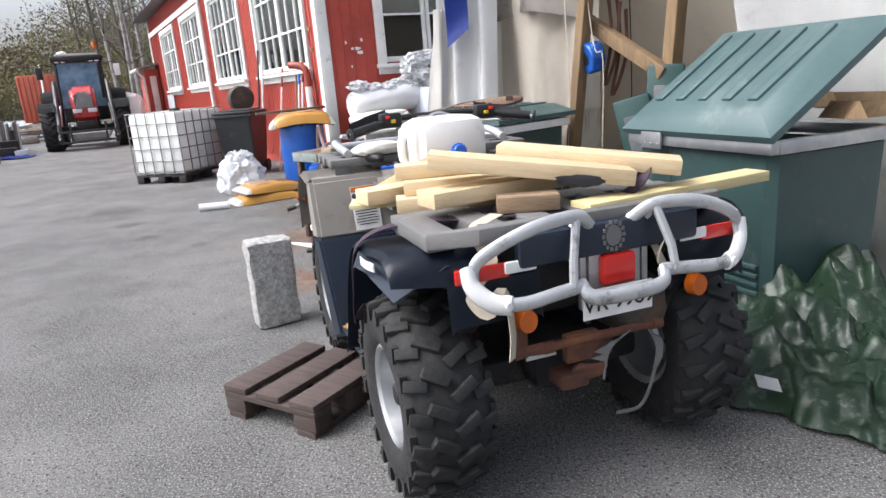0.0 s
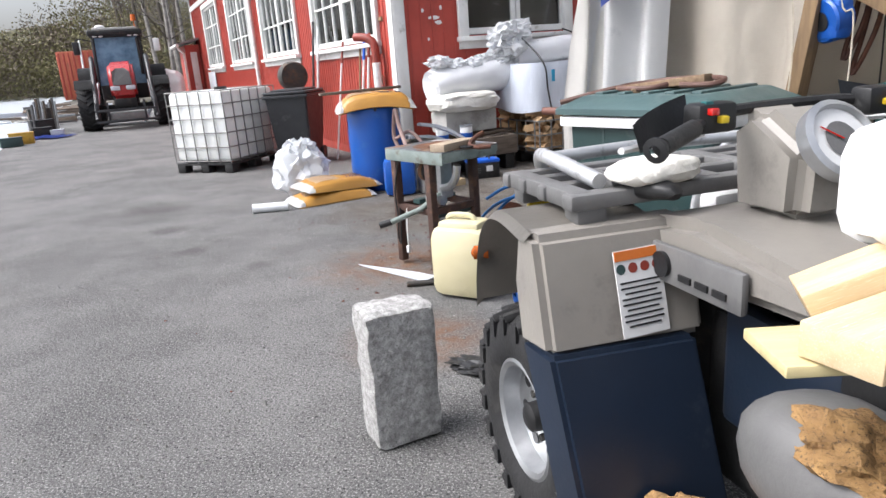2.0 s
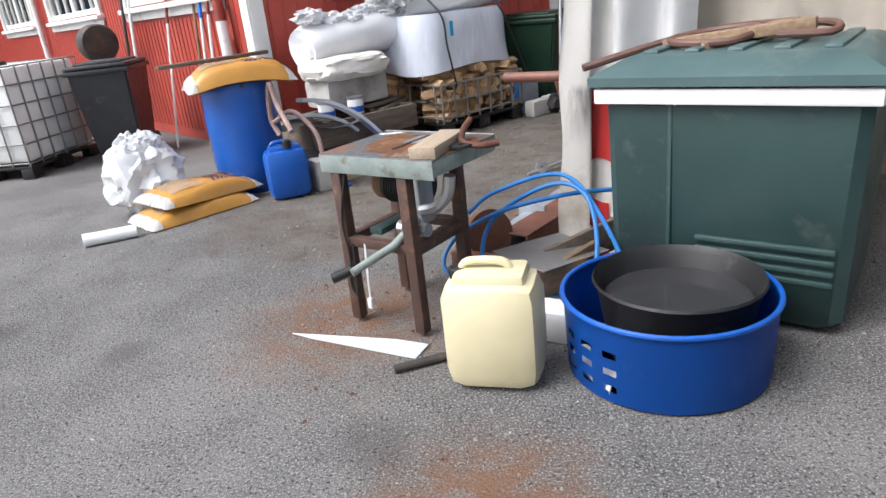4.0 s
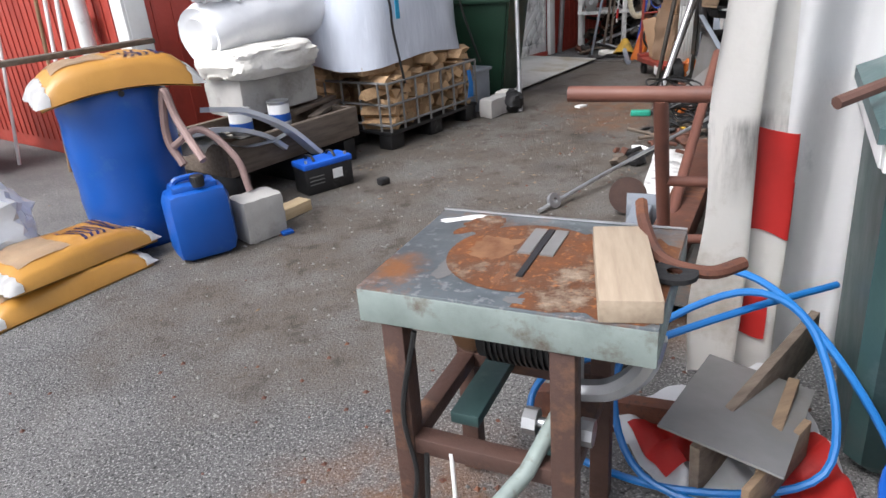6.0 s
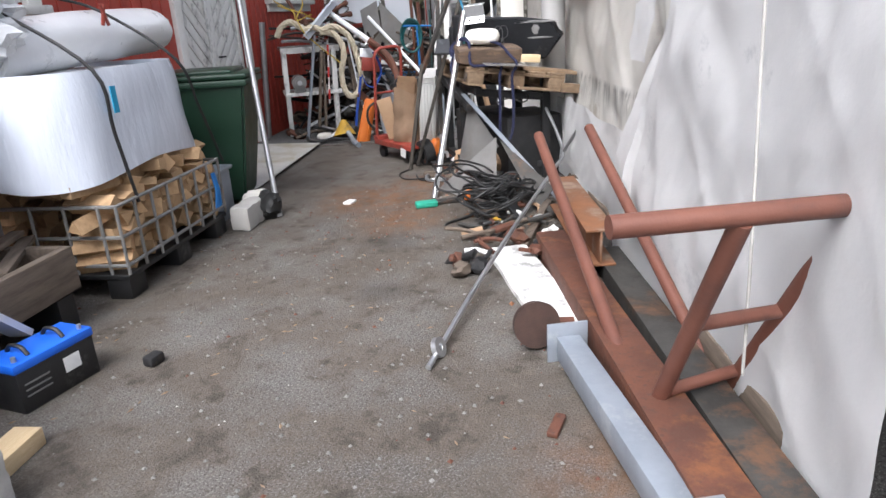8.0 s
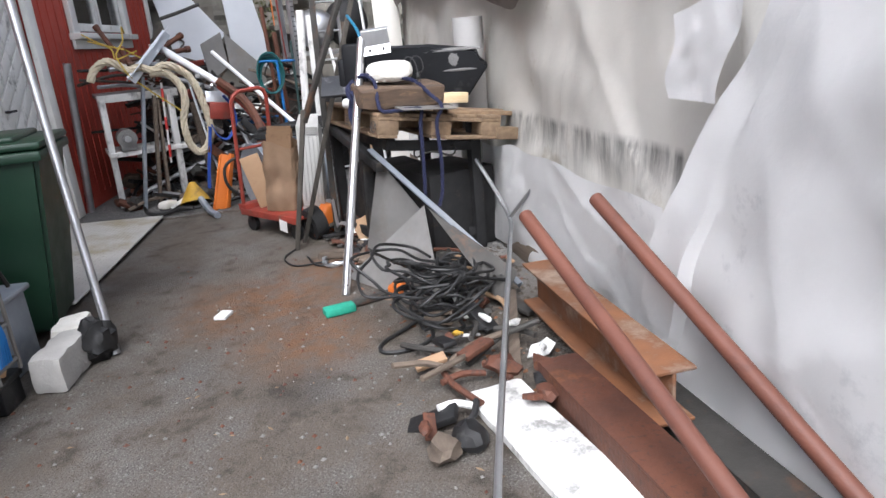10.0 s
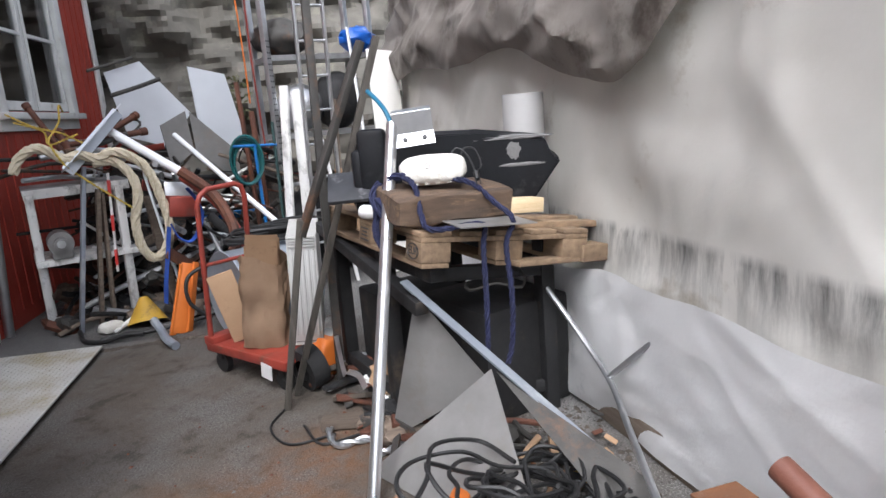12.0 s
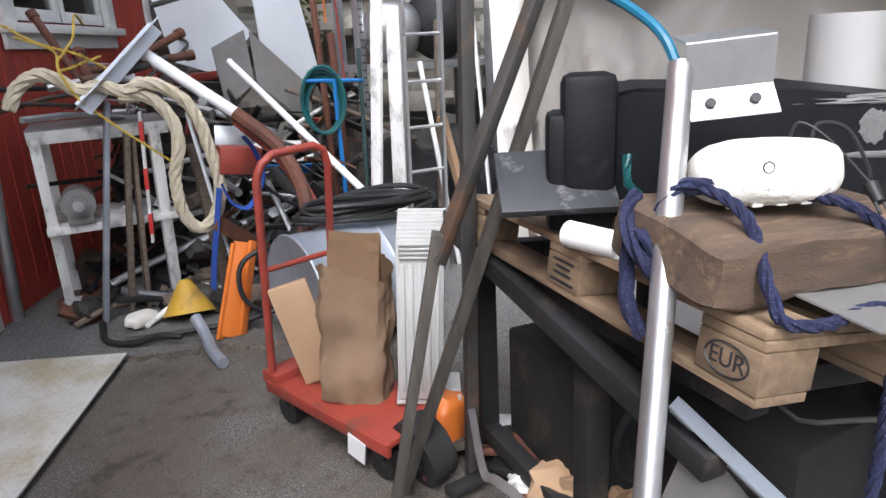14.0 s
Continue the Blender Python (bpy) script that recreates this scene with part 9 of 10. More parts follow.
bm = B()
lathe(bm, [(0.15, 0), (0.03, 0.2), (0.0005, 0.2)], 24, pose(3.64, 11.52, 0.02, -16, 12, 0))
solo("yellow_cone", bm, YELPL, ID, "dirty yellow plastic cone lying on the ground", "cone")
bm = B()
for s in (-1, 1):
    bar(bm, (3.545 + s * 0.05, 11.06 - s * 0.03, 0.0), (3.735 + s * 0.04, 11.075 - s * 0.024, 0.48), 0.02, 0.05, 0.003)
bar(bm, (3.545, 11.06, 0.0), (3.735, 11.075, 0.48), 0.11, 0.012, 0.003, 60)
solo("orange_profile", bm, ORANGE, ID, "orange plastic profile leaning on the heap", "profile")
bm = B()
blob(bm, (3.42, 11.66, 0.045), (0.09, 0.07, 0.04), 0.1, 2, 3, 1, flat=0.3)
solo("plastic_float", bm, FOAMW, ID, "dirty white plastic lid on the ground", "lid")
bm = B()
box(bm, (0, 0, 0.08), (0.24, 0.16, 0.16), bev=0.01)
rb = solo("toolbox", bm, REDPAINT, pose(4.09, 11.46, 0.77, 0, 8, -30), "open red tool box with a grey lid", "toolbox")
bm = B()
box(bm, (0, 0.10, 0.22), (0.22, 0.012, 0.16), pose(0, 0, 0, -15, 0, 0), 0.003)
part("lid", bm, GALV, rb)
for k, pts in enumerate((((4.05, 11.33, 1.0), (4.10, 11.30, 0.90), (4.12, 11.29, 0.75), (4.03, 11.33, 0.59), (3.95, 11.38, 0.62), (3.92, 11.42, 0.74)), ((3.90, 11.42, 0.72), (3.86, 11.44, 0.50), (3.82, 11.46, 0.30), (3.78, 11.48, 0.02)))):
    bm = B()
    ribbon(bm, pts, 0.045, 0.004, 6)
    solo("blue_strap", bm, BLUEWEB, ID, "blue webbing strap hanging in the heap", "strap", "blue straps")
for pts, r, mt, lb in ((((3.30, 11.85, 0.03), (3.18, 11.62, 0.02), (3.22, 11.45, 0.02), (3.30, 11.32, 0.06), (3.36, 11.22, 0.05)), 0.018, HOSE, "black hose trailing on the ground"), (((3.22, 11.50, 0.03), (3.40, 11.32, 0.03), (3.58, 11.12, 0.05), (3.72, 10.98, 0.08), (3.85, 10.88, 0.12)), 0.016, HOSE, "black hose trailing on the ground"), (((3.27, 10.80, 0.03), (3.33, 10.95, 0.04), (3.42, 11.10, 0.05), (3.46, 11.22, 0.12)), 0.03, GALVP, "grey hose end on the ground"), (((3.90, 10.90, 0.42), (3.72, 10.95, 0.45), (3.62, 11.0, 0.38), (3.60, 10.98, 0.22), (3.70, 10.90, 0.08)), 0.014, HOSE, "black cable in the heap"),
                       (((3.9, 11.2, 1.15), (4.0, 11.0, 0.95), (3.95, 10.8, 0.7), (3.8, 10.7, 0.5)), 0.04, RUST, "dark red hose in the heap"), (((4.0, 11.3, 1.1), (4.05, 11.05, 0.9), (4.0, 10.8, 0.65), (3.9, 10.6, 0.5)), 0.04, REDPAINT, "dark red hose in the heap"), (((2.62, 9.2, 0.01), (2.5, 9.0, 0.01), (2.66, 8.85, 0.01), (2.62, 8.6, 0.01)), 0.007, HOSE, "thin black wire on the ground"), (((2.74, 9.42, 0.01), (2.55, 9.35, 0.01), (2.45, 9.15, 0.01), (2.6, 9.0, 0.01)), 0.006, HOSE, "thin black wire on the ground")):
    bm = B()
    tube(bm, pts, r, 8, 6)
    solo("loose_hose", bm, mt, ID, lb, "hose", "loose hoses")
for k in range(190):
    u, v = rng.random(), rng.random()
    p = V(3.25, 12.15, 0) + V(1.05, -1.35, 0) * u + V(0.55, 0.5, 0) * (v * 1.5 - 0.12)
    L = rng.uniform(0.05, 0.22)
    z = 0.03 + (v * 0.75 * rng.random() if v > 0.45 else 0.02)
    mt = rng.choice((RUST, WOODOLD, GRIMY, STEELD, STEELD, PEEL, BLACKPL, GALV, GRIMY, WOODOLD, RUST, STEELD))
    bm = B()
    if k % 3 == 0:
        blob(bm, (0, 0, 0), (L * 0.6, L * 0.45, L * 0.4), 0.5, 2.5, 2, k)
    elif k % 3 == 1:
        box(bm, (0, 0, 0), (L * 1.6, L * 0.5, L * 0.25), bev=0.004)
    else:
        tube(bm, [(-L * 1.5, 0, 0), (0, L * 0.2, L * 0.1), (L * 1.5, 0, 0)], 0.018, 7, 3)
    solo("scrap_piece", bm, mt, pose(p.x, p.y, z, rng.uniform(-35, 35), rng.uniform(-35, 35), rng.uniform(0, 360)), "small piece of mixed scrap in the heap", "scrap", "heap scrap", smooth=30)

# ---- behind: panels, shelf rack, ladders, rock face ----
for pts, mt, lb in ((((4.60, 12.77, 2.02), (4.88, 12.61, 2.11), (5.22, 12.41, 1.60), (4.98, 12.55, 1.30), (4.70, 12.71, 1.42)), LIGHTPANEL, "large pale grey panel leaning on the scrap heap"), (((5.27, 12.42, 2.05), (5.57, 12.24, 1.96), (5.71, 12.17, 1.15), (5.30, 12.40, 1.30)), LIGHTPANEL, "narrow pale grey panel standing in the heap"), (((4.80, 11.98, 1.60), (5.13, 11.78, 1.20), (5.12, 11.78, 0.90), (4.80, 11.97, 1.25)), PLATE, "dull grey metal sheet leaning in the heap"), (((4.56, 12.10, 1.50), (4.77, 12.00, 1.61), (4.79, 11.98, 1.25), (4.60, 12.08, 1.10)), PLATE, "grey sheet metal in the heap")):
    bm = B()
    q = [V(*p) for p in pts]
    n = (q[1] - q[0]).cross(q[2] - q[0]).normalized()
    prism(bm, q, n * 0.02)
    solo("sheet_panel", bm, mt, ID, lb, "panel", "leaning panels")


def ladder(p0, p1, side, w, rungs, material, label):
    ld = thing("ladder", ID, label, "ladder", "ladders")
    p0, p1, side = V(*p0), V(*p1), V(*side).normalized()
    for s in (-1, 1):
        bm = B()
        bar(bm, p0 + side * w / 2 * s, p1 + side * w / 2 * s, 0.036, 0.022, 0.003)
        part("rail", bm, material, ld)
    for k in range(rungs):
        c = p0.lerp(p1, (k + 0.5) / rungs)
        bm = B()
        cyl(bm, c - side * w / 2, c + side * w / 2, 0.011, seg=10)
        part("rung", bm, material, ld)
    return ld


ladder((4.865, 10.63, 0.0), (4.93, 10.60, 3.3), (0.86, -0.5, 0), 0.25, 12, ALU, "aluminium ladder standing against the shelf rack")
sh = thing("shelf_rack", ID, "perforated steel shelf rack with scrap in front of the rock", "shelf")
for x, y in ((5.15, 11.30), (6.00, 10.75), (5.40, 11.68), (6.20, 11.15)):
    bm = B()
    box(bm, (x, y, 1.4), (0.06, 0.05, 2.8), pose(0, 0, 0), 0.003)
    pst = part("upright", bm, GALV, sh)
    if x < 5.2:
        for k in range(32):
            bm = B()
            for dx, dy in ((-0.012, 0.0), (0.014, 0.0)):
                cyl(bm, (x + dx, y - 0.0245, 0.6 + k * 0.05), (x + dx, y - 0.0262, 0.6 + k * 0.05), 0.008, seg=8)
            part("slot", bm, INK, pst)
for z in (1.28, 1.98):
    bm = B()
    prism(bm, [(5.15, 11.30, z), (6.00, 10.75, z), (6.20, 11.15, z), (5.40, 11.68, z)], (0, 0, 0.05))
    part("shelf_board", bm, GALV, sh)
for c, s, mt, nm, lb in (((5.47, 11.25, 1.56), (0.22, 0.22, 0.22), ALU, "steel_pot", "large dull steel pot on the shelf"), ((5.78, 11.05, 1.60), (0.24, 0.24, 0.27), STEELD, "black_drum", "black round container on the shelf"), ((5.50, 11.15, 0.62), (0.25, 0.2, 0.2), GRIMY, "grey_box", "grey metal box under the shelf"), ((5.95, 10.85, 2.15), (0.20, 0.16, 0.12), BLUEDR, "blue_cloth", "bundled blue cloth on the shelf"), ((5.45, 11.35, 2.2), (0.2, 0.3, 0.17), GRIMY, "dark_sack", "dark sack on the top shelf"), ((5.35, 11.1, 0.4), (0.3, 0.3, 0.42), STEELD, "dark_sack", "dark sack below the shelf"), ((5.75, 10.9, 0.4), (0.3, 0.3, 0.45), STEELD, "dark_sack", "dark sack below the shelf")):
    bm = B()
    blob(bm, (0, 0, 0), s, 0.06 if "pot" in nm or "drum" in nm else 0.3, 2, 3, c[0], flat=0.3 if "box" in nm else 0.0)
    solo(nm, bm, mt, Matrix.Translation(c), lb, nm.split("_")[1])
for p0, p1, w, h, mt in (((4.66, 10.92, 0.0), (4.78, 10.85, 1.73), 0.075, 0.03, PEEL), ((4.83, 10.82, 0.0), (4.87, 10.80, 1.68), 0.095, 0.035, PEEL), ((4.70, 10.98, 0.0), (4.72, 10.97, 1.45), 0.02, 0.02, GREENBIN), ((4.75, 11.15, 0.0), (4.80, 11.25, 1.55), 0.035, 0.035, RUST), ((4.68, 11.2, 0.0), (4.72, 11.3, 1.8), 0.03, 0.03, RUST), ((5.02, 10.62, 0.0), (5.30, 10.75, 1.60), 0.06, 0.03, WOODOLD), ((5.10, 10.55, 0.0), (5.05, 10.75, 1.35), 0.03, 0.03, LABELW), ((5.35, 10.40, 0.0), (5.42, 10.60, 2.2), 0.03, 0.02, WRAPW), ((5.30, 10.50, 0.0), (5.12, 10.65, 1.0), 0.05, 0.05, CARD), ((5.55, 10.30, 0.0), (5.70, 10.45, 2.0), 0.35, 0.02, TARPG)):
    bm = B()
    bar(bm, p0, p1, w, h, 0.003, 30)
    solo("upright_batten", bm, mt, ID, "upright batten or board leaning on the shelf rack", "batten", "upright scrap lengths")
tc = thing("teal_hose_coil", pose(4.50, 11.10, 1.12, 0, 0, 55), "teal garden hose coiled on a blue stand", "hose")
for k in range(5):
    bm = B()
    tube(bm, [(0.03 * math.sin(k), (0.10 + 0.008 * k) * math.cos(a), (0.16 + 0.01 * k) * math.sin(a) + 0.01 * k) for a in [q * 0.33 for q in range(20)]], 0.011, 7)
    part("turn", bm, TEAL, tc)
bm = B()
tube(bm, [(-0.02, 0.10, 0.16), (0.02, -0.27, 0.14)], 0.012, 8)
tube(bm, [(0.0, -0.08, 0.16), (0.02, -0.10, -1.1)], 0.014, 8)
part("stand", bm, BLUEHOSE, tc)
for pts, r, mt, lb in ((((5.60, 12.0, 2.9), (5.62, 12.0, 2.2), (5.62, 12.0, 1.65)), 0.008, ORANGE, "orange cord hanging from above"), (((5.30, 11.6, 2.9), (5.28, 11.6, 2.0), (5.26, 11.55, 1.1)), 0.008, REDPAINT, "red cord hanging from above"), (((4.50, 12.60, 1.80), (4.70, 12.50, 1.86), (4.90, 12.40, 1.93)), 0.02, GRIMY, "grey rod lying on the heap"), (((4.42, 12.75, 2.03), (4.60, 12.70, 2.08), (4.80, 12.60, 2.14)), 0.015, GRIMY, "grey rod lying on the heap")):
    bm = B()
    tube(bm, pts, r, 8, 4)
    solo("cord" if r < 0.01 else "scrap_rod", bm, mt, ID, lb, "cord" if r < 0.01 else "rod")
bm = B()
rp0, rp1 = V(3.6, 15.9, 0), V(9.2, 10.2, 0)
rn = V(0.70, 0.71, 0)


def rockf(u, v):
    p = rp0.lerp(rp1, u) + V(0, 0, v * 4.6)
    return p + rn * (1.6 * v + 0.9 * noise.noise(V(u * 5, v * 4, 2)) + 0.35 * noise.noise(V(u * 16, v * 13, 5)) + 0.12 * noise.noise(V(u * 45, v * 40, 5)))


sheet(bm, rockf, 130, 70)
solo("rock_face", bm, ROCK, ID, "grey-brown rock face behind the scrap heap", "rock", kind="structure", smooth=25)
for k in range(14):
    bm = B()
    p = V(4.6, 13.2, 0).lerp(V(6.6, 11.0, 0), rng.random()) + V(0.6, 0.6, 0) * rng.random()
    blob(bm, (0, 0, 0), (rng.uniform(0.2, 0.5), rng.uniform(0.2, 0.45), rng.uniform(0.2, 0.55)), 0.35, 1.8, 3, k)
    solo("boulder", bm, ROCK, pose(p.x, p.y, 0.25, 0, 0, k * 40), "grey boulder at the foot of the rock face", "boulder", "boulders", smooth=25)
fern = B()
for k in range(160):
    a, r = rng.uniform(0, 6.28), rng.uniform(0.05, 0.28)
    p = V(6.35 + r * math.cos(a), 12.9 + r * math.sin(a) * 0.6, 1.75 + rng.uniform(-0.25, 0.25))
    q = p + V(rng.uniform(-0.06, 0.06), rng.uniform(-0.06, 0.06), rng.uniform(-0.05, 0.05))
    s = V(rng.uniform(-0.03, 0.03), rng.uniform(-0.03, 0.03), 0.02)
    fern.faces.new([fern.verts.new(x) for x in (p, (p + q) / 2 + s, q, (p + q) / 2 - s)])
solo("rock_plants", fern, LEAF, ID, "small green plants on the rock face", "plants", kind="stuff", smooth=None)

# ---- the tractor on the quay ----
TRC = pose(-13.3, 19.375, 0, 0, 0, -146.8)
trac = thing("tractor", TRC, "red farm tractor with front loader arms and bluish cab glass", "tractor")


def tractor_wheel(x, y, r, w, s):
    wh = new("wheel")
    wh.parent = trac
    wh.matrix_local = pose(x, y, r, 0, 90 * s, 0)
    bm = B()
    h = w / 2
    lathe(bm, [(r * 0.55, -h * 0.8), (r * 0.8, -h), (r * 0.93, -h * 0.9), (r * 0.95, 0), (r * 0.93, h * 0.9), (r * 0.8, h), (r * 0.55, h * 0.8)], 36)
    for k in range(18):
        for q in (-1, 1):
            a = 2 * math.pi * (k + (0.5 if q > 0 else 0)) / 18
            p0 = V(r * 0.965 * math.cos(a), r * 0.965 * math.sin(a), q * 0.01)
            p1 = V(r * 0.94 * math.cos(a + 0.3), r * 0.94 * math.sin(a + 0.3), q * h * 0.98)
            bar(bm, p0, p1, 0.06, 0.06, 0.006)
    part("tyre", bm, RUBBER, wh)
    bm = B()
    lathe(bm, [(r * 0.56, h * 0.8), (r * 0.54, h * 0.5), (r * 0.3, h * 0.1), (r * 0.12, h * 0.2), (0.001, h * 0.2)], 28)
    part("rim", bm, GALV, wh)


for s in (-1, 1):
    tractor_wheel(s * 1.06, 0, 0.66, 0.5, s)
    tractor_wheel(s * 1.02, -2.45, 0.88, 0.56, s)
    bm = B()
    strip(bm, [(0.55, 1.25), (0.35, 1.45), (0.0, 1.52), (-0.4, 1.40), (-0.6, 1.15)], s * 1.32, s * 0.85, 0.02, 3)
    part("front_mudguard", bm, BLACKPL, trac)
    bm = B()
    strip(bm, [(-1.45, 1.35), (-1.7, 1.78), (-2.3, 1.92), (-3.0, 1.75), (-3.3, 1.4)], s * 1.32, s * 0.72, 0.03, 3)
    part("rear_mudguard", bm, BLACKPL, trac)
    bm = B()
    tube(bm, [(s * 0.80, -1.1, 1.25), (s * 0.79, -0.75, 2.02), (s * 0.78, -0.35, 2.05), (s * 0.80, 0.75, 0.85), (s * 0.82, 1.15, 0.35)], 0.065, 8, 3)
    arm = part("loader_arm", bm, ANTHR, trac, "dark grey loader arm")
    bm = B()
    cyl(bm, (s * 0.79, -0.5, 2.08), (s * 0.79, -0.62, 2.12), 0.07, seg=12)
    part("pivot_cap", bm, GALV, arm)
    bm = B()
    cyl(bm, (s * 0.72, -0.5, 1.4), (s * 0.74, 0.75, 0.8), 0.035, seg=10)
    part("ram", bm, GALV, arm)
    # cab posts, mirrors, lamps
    bm = B()
    bar(bm, (s * 0.74, -1.38, 1.35), (s * 0.68, -1.55, 2.82), 0.08, 0.10, 0.01)
    part("cab_post", bm, BLACKPL, trac)
    bm = B()
    bar(bm, (s * 0.74, -2.95, 1.35), (s * 0.68, -2.85, 2.82), 0.08, 0.10, 0.01)
    part("cab_post", bm, BLACKPL, trac)
    bm = B()
    prism(bm, [(s * 0.755, -1.42, 1.3), (s * 0.69, -1.58, 2.78), (s * 0.69, -2.82, 2.78), (s * 0.755, -2.9, 1.5)], (s * 0.012, 0, 0))
    part("side_pane", bm, BLUEGLASS, trac, smooth=None)
    bm = B()
    tube(bm, [(s * 0.72, -1.5, 2.7), (s * 1.05, -1.4, 2.78), (s * 1.18, -1.38, 2.72)], 0.018, 6, 3)
    mir = part("mirror_arm", bm, BLACKPL, trac)
    bm = B()
    box(bm, (s * 1.18, -1.37, 2.5), (0.20, 0.07, 0.40), bev=0.03)
    part("mirror", bm, BLACKPL if s > 0 else LABELW, mir)
    for dx in (0.42, 0.60):
        bm = B()
        box(bm, (s * dx, -1.36, 2.86), (0.13, 0.06, 0.10), bev=0.015)
        part("work_lamp", bm, LABELW, trac)
    bm = B()
    box(bm, (s * 0.21, 0.79, 1.22), (0.26, 0.06, 0.13), bev=0.02)
    part("headlamp", bm, LIGHTPANEL, trac)
bm = B()
for z, y, w in ((0.95, 0.80, 0.30), (1.2, 0.82, 0.40), (1.62, 0.74, 0.38), (1.86, 0.55, 0.27), (1.96, 0.1, 0.25), (2.0, -1.35, 0.33)):
    pass
prism(bm, [(-0.37, 0.70, 0.92), (-0.37, 0.78, 1.30), (-0.35, 0.70, 1.66), (-0.35, 0.30, 1.94), (-0.35, -1.36, 2.04), (-0.37, -1.36, 0.92)], (0.72, 0, 0))
bmesh.ops.bevel(bm, geom=bm.edges[:], offset=0.09, segments=3, affect="EDGES")
part("bonnet", bm, TRACRED, trac)
bm = B()
prism(bm, [(-0.26, 0.785, 1.30), (-0.24, 0.715, 1.68), (-0.12, 0.66, 1.78), (0.12, 0.66, 1.78), (0.24, 0.715, 1.68), (0.26, 0.785, 1.30)], (0, 0.03, 0.01))
part("grille", bm, GREYPL, trac)
bm = B()
box(bm, (0, 0.68, 0.78), (0.62, 0.3, 0.26), bev=0.04)
box(bm, (0, 0, 0.66), (1.7, 0.18, 0.16), bev=0.03)
box(bm, (0, -1.4, 0.85), (0.7, 3.0, 0.6), bev=0.08)
part("chassis", bm, STEELD, trac)
bm = B()
prism(bm, [(-0.70, -1.40, 1.32), (-0.64, -1.56, 2.80), (0.64, -1.56, 2.80), (0.70, -1.40, 1.32)], (0, -0.012, 0))
part("windscreen", bm, BLUEGLASS, trac, "bluish windscreen", smooth=None)
bm = B()
box(bm, (0, -2.15, 2.93), (1.62, 1.7, 0.2), bev=0.07)
rf = part("cab_roof", bm, STEELD, trac)
bm = B()
box(bm, (0, -2.1, 3.05), (1.30, 1.3, 0.10), bev=0.03)
part("roof_hatch", bm, CONCS, rf)
bm = B()
box(bm, (0, -2.15, 1.1), (1.4, 1.5, 0.5), bev=0.05)
box(bm, (0, -2.3, 1.6), (0.5, 0.5, 0.6), bev=0.1)
part("cab_floor_and_seat", bm, STEELD, trac)
bm = B()
blob(bm, (0.42, -1.75, 3.13), (0.16, 0.12, 0.08), 0.03)
part("roof_lamp", bm, LABELW, rf)
bm = B()
cyl(bm, (-0.62, -1.8, 3.0), (-0.62, -1.8, 3.32), 0.015, seg=8)
cyl(bm, (-0.62, -1.8, 3.30), (-0.62, -1.8, 3.50), 0.085, 0.07, 14)
part("beacon", bm, ORLENS, rf, "orange beacon")
bm = B()
for z, y in ((0.60, 1.12), (0.28, 1.18)):
    bar(bm, (-0.86, y, z), (0.86, y, z), 0.07, 0.07, 0.008)
for x in (-0.80, 0.80, -0.5, 0.5):
    bar(bm, (x, 1.13, 0.28), (x, 1.12, 0.85), 0.06, 0.05, 0.006)
part("implement_frame", bm, ANTHR, trac)
bm = B()
box(bm, (0, 1.05, 0.42), (0.95, 0.12, 0.22), bev=0.02)
part("counterweight", bm, PLATE, trac)
bm = B()
cyl(bm, (-0.62, -1.25, 1.6), (-0.62, -1.3, 2.75), 0.05, seg=12)
part("exhaust", bm, STEELD, trac)

# ---- container, mast, annex and clutter along the quay ----
cn = thing("steel_container", pose(-29.3, 38.6, 0.55, 0, 0, 30), "weathered orange-red steel container by the shore", "container")
bm = B()
box(bm, (0, 3.0, 1.5), (2.44, 6.0, 2.9), bev=0.03)
part("shell", bm, mk("faded_container_red", (0.46, 0.115, 0.055), (0.38, 0.09, 0.045), 1.5, 0.6, bump=0.2, stain=(0.25, 0.10, 0.06), sscale=1.0, samt=0.3), cn)
for k in range(9):
    bm = B()
    box(bm, (-1.1 + 0.275 * k, -0.012, 1.5), (0.10, 0.03, 2.7), bev=0.008)
    part("rib", bm, RED, cn)
for k in range(20):
    bm = B()
    box(bm, (-1.232, 0.15 + 0.3 * k, 1.5), (0.03, 0.12, 2.7), bev=0.008)
    part("rib", bm, RED, cn)
bm = B()
cyl(bm, (-27.4, 36.2, 0.3), (-28.3, 37.6, 4.0), 0.07, 0.05, 10)
solo("leaning_mast", bm, LABELW, ID, "pale mast leaning against the red container", "mast")
bm = B()
sheet(bm, lambda u, v: V(-33.5 + 9 * u, 35.5 + 11 * v, -0.4 + 1.1 * math.sin(u * math.pi) ** 0.5 * math.sin(v * math.pi) ** 0.5 + 0.25 * noise.noise(V(u * 9, v * 8, 1))), 40, 36)
solo("shore_bank", bm, ROCK, ID, "low stony bank by the shore", "bank", kind="structure", smooth=30)
rq = random.Random(5)
for k in range(26):
    bm = B()
    a = rq.uniform(0.2, 1.5)
    c = V(-20.0 + rq.uniform(-2.2, 1.2), 25.2 + rq.uniform(-2.4, 2.4), 0.08 + 0.022 * k)
    L = rq.uniform(0.7, 2.2)
    dd = V(math.cos(a), math.sin(a), rq.uniform(-0.08, 0.08)) * L / 2
    bar(bm, c - dd, c + dd, rq.uniform(0.06, 0.2), rq.uniform(0.03, 0.08), 0.004, rq.uniform(0, 90))
    solo("old_timber", bm, rq.choice((WOODOLD, GREYPL, LIGHTPANEL, PEEL, WOODOLD)), ID, "greyed old timber heaped by the quay", "timber", "timber heap by the quay")
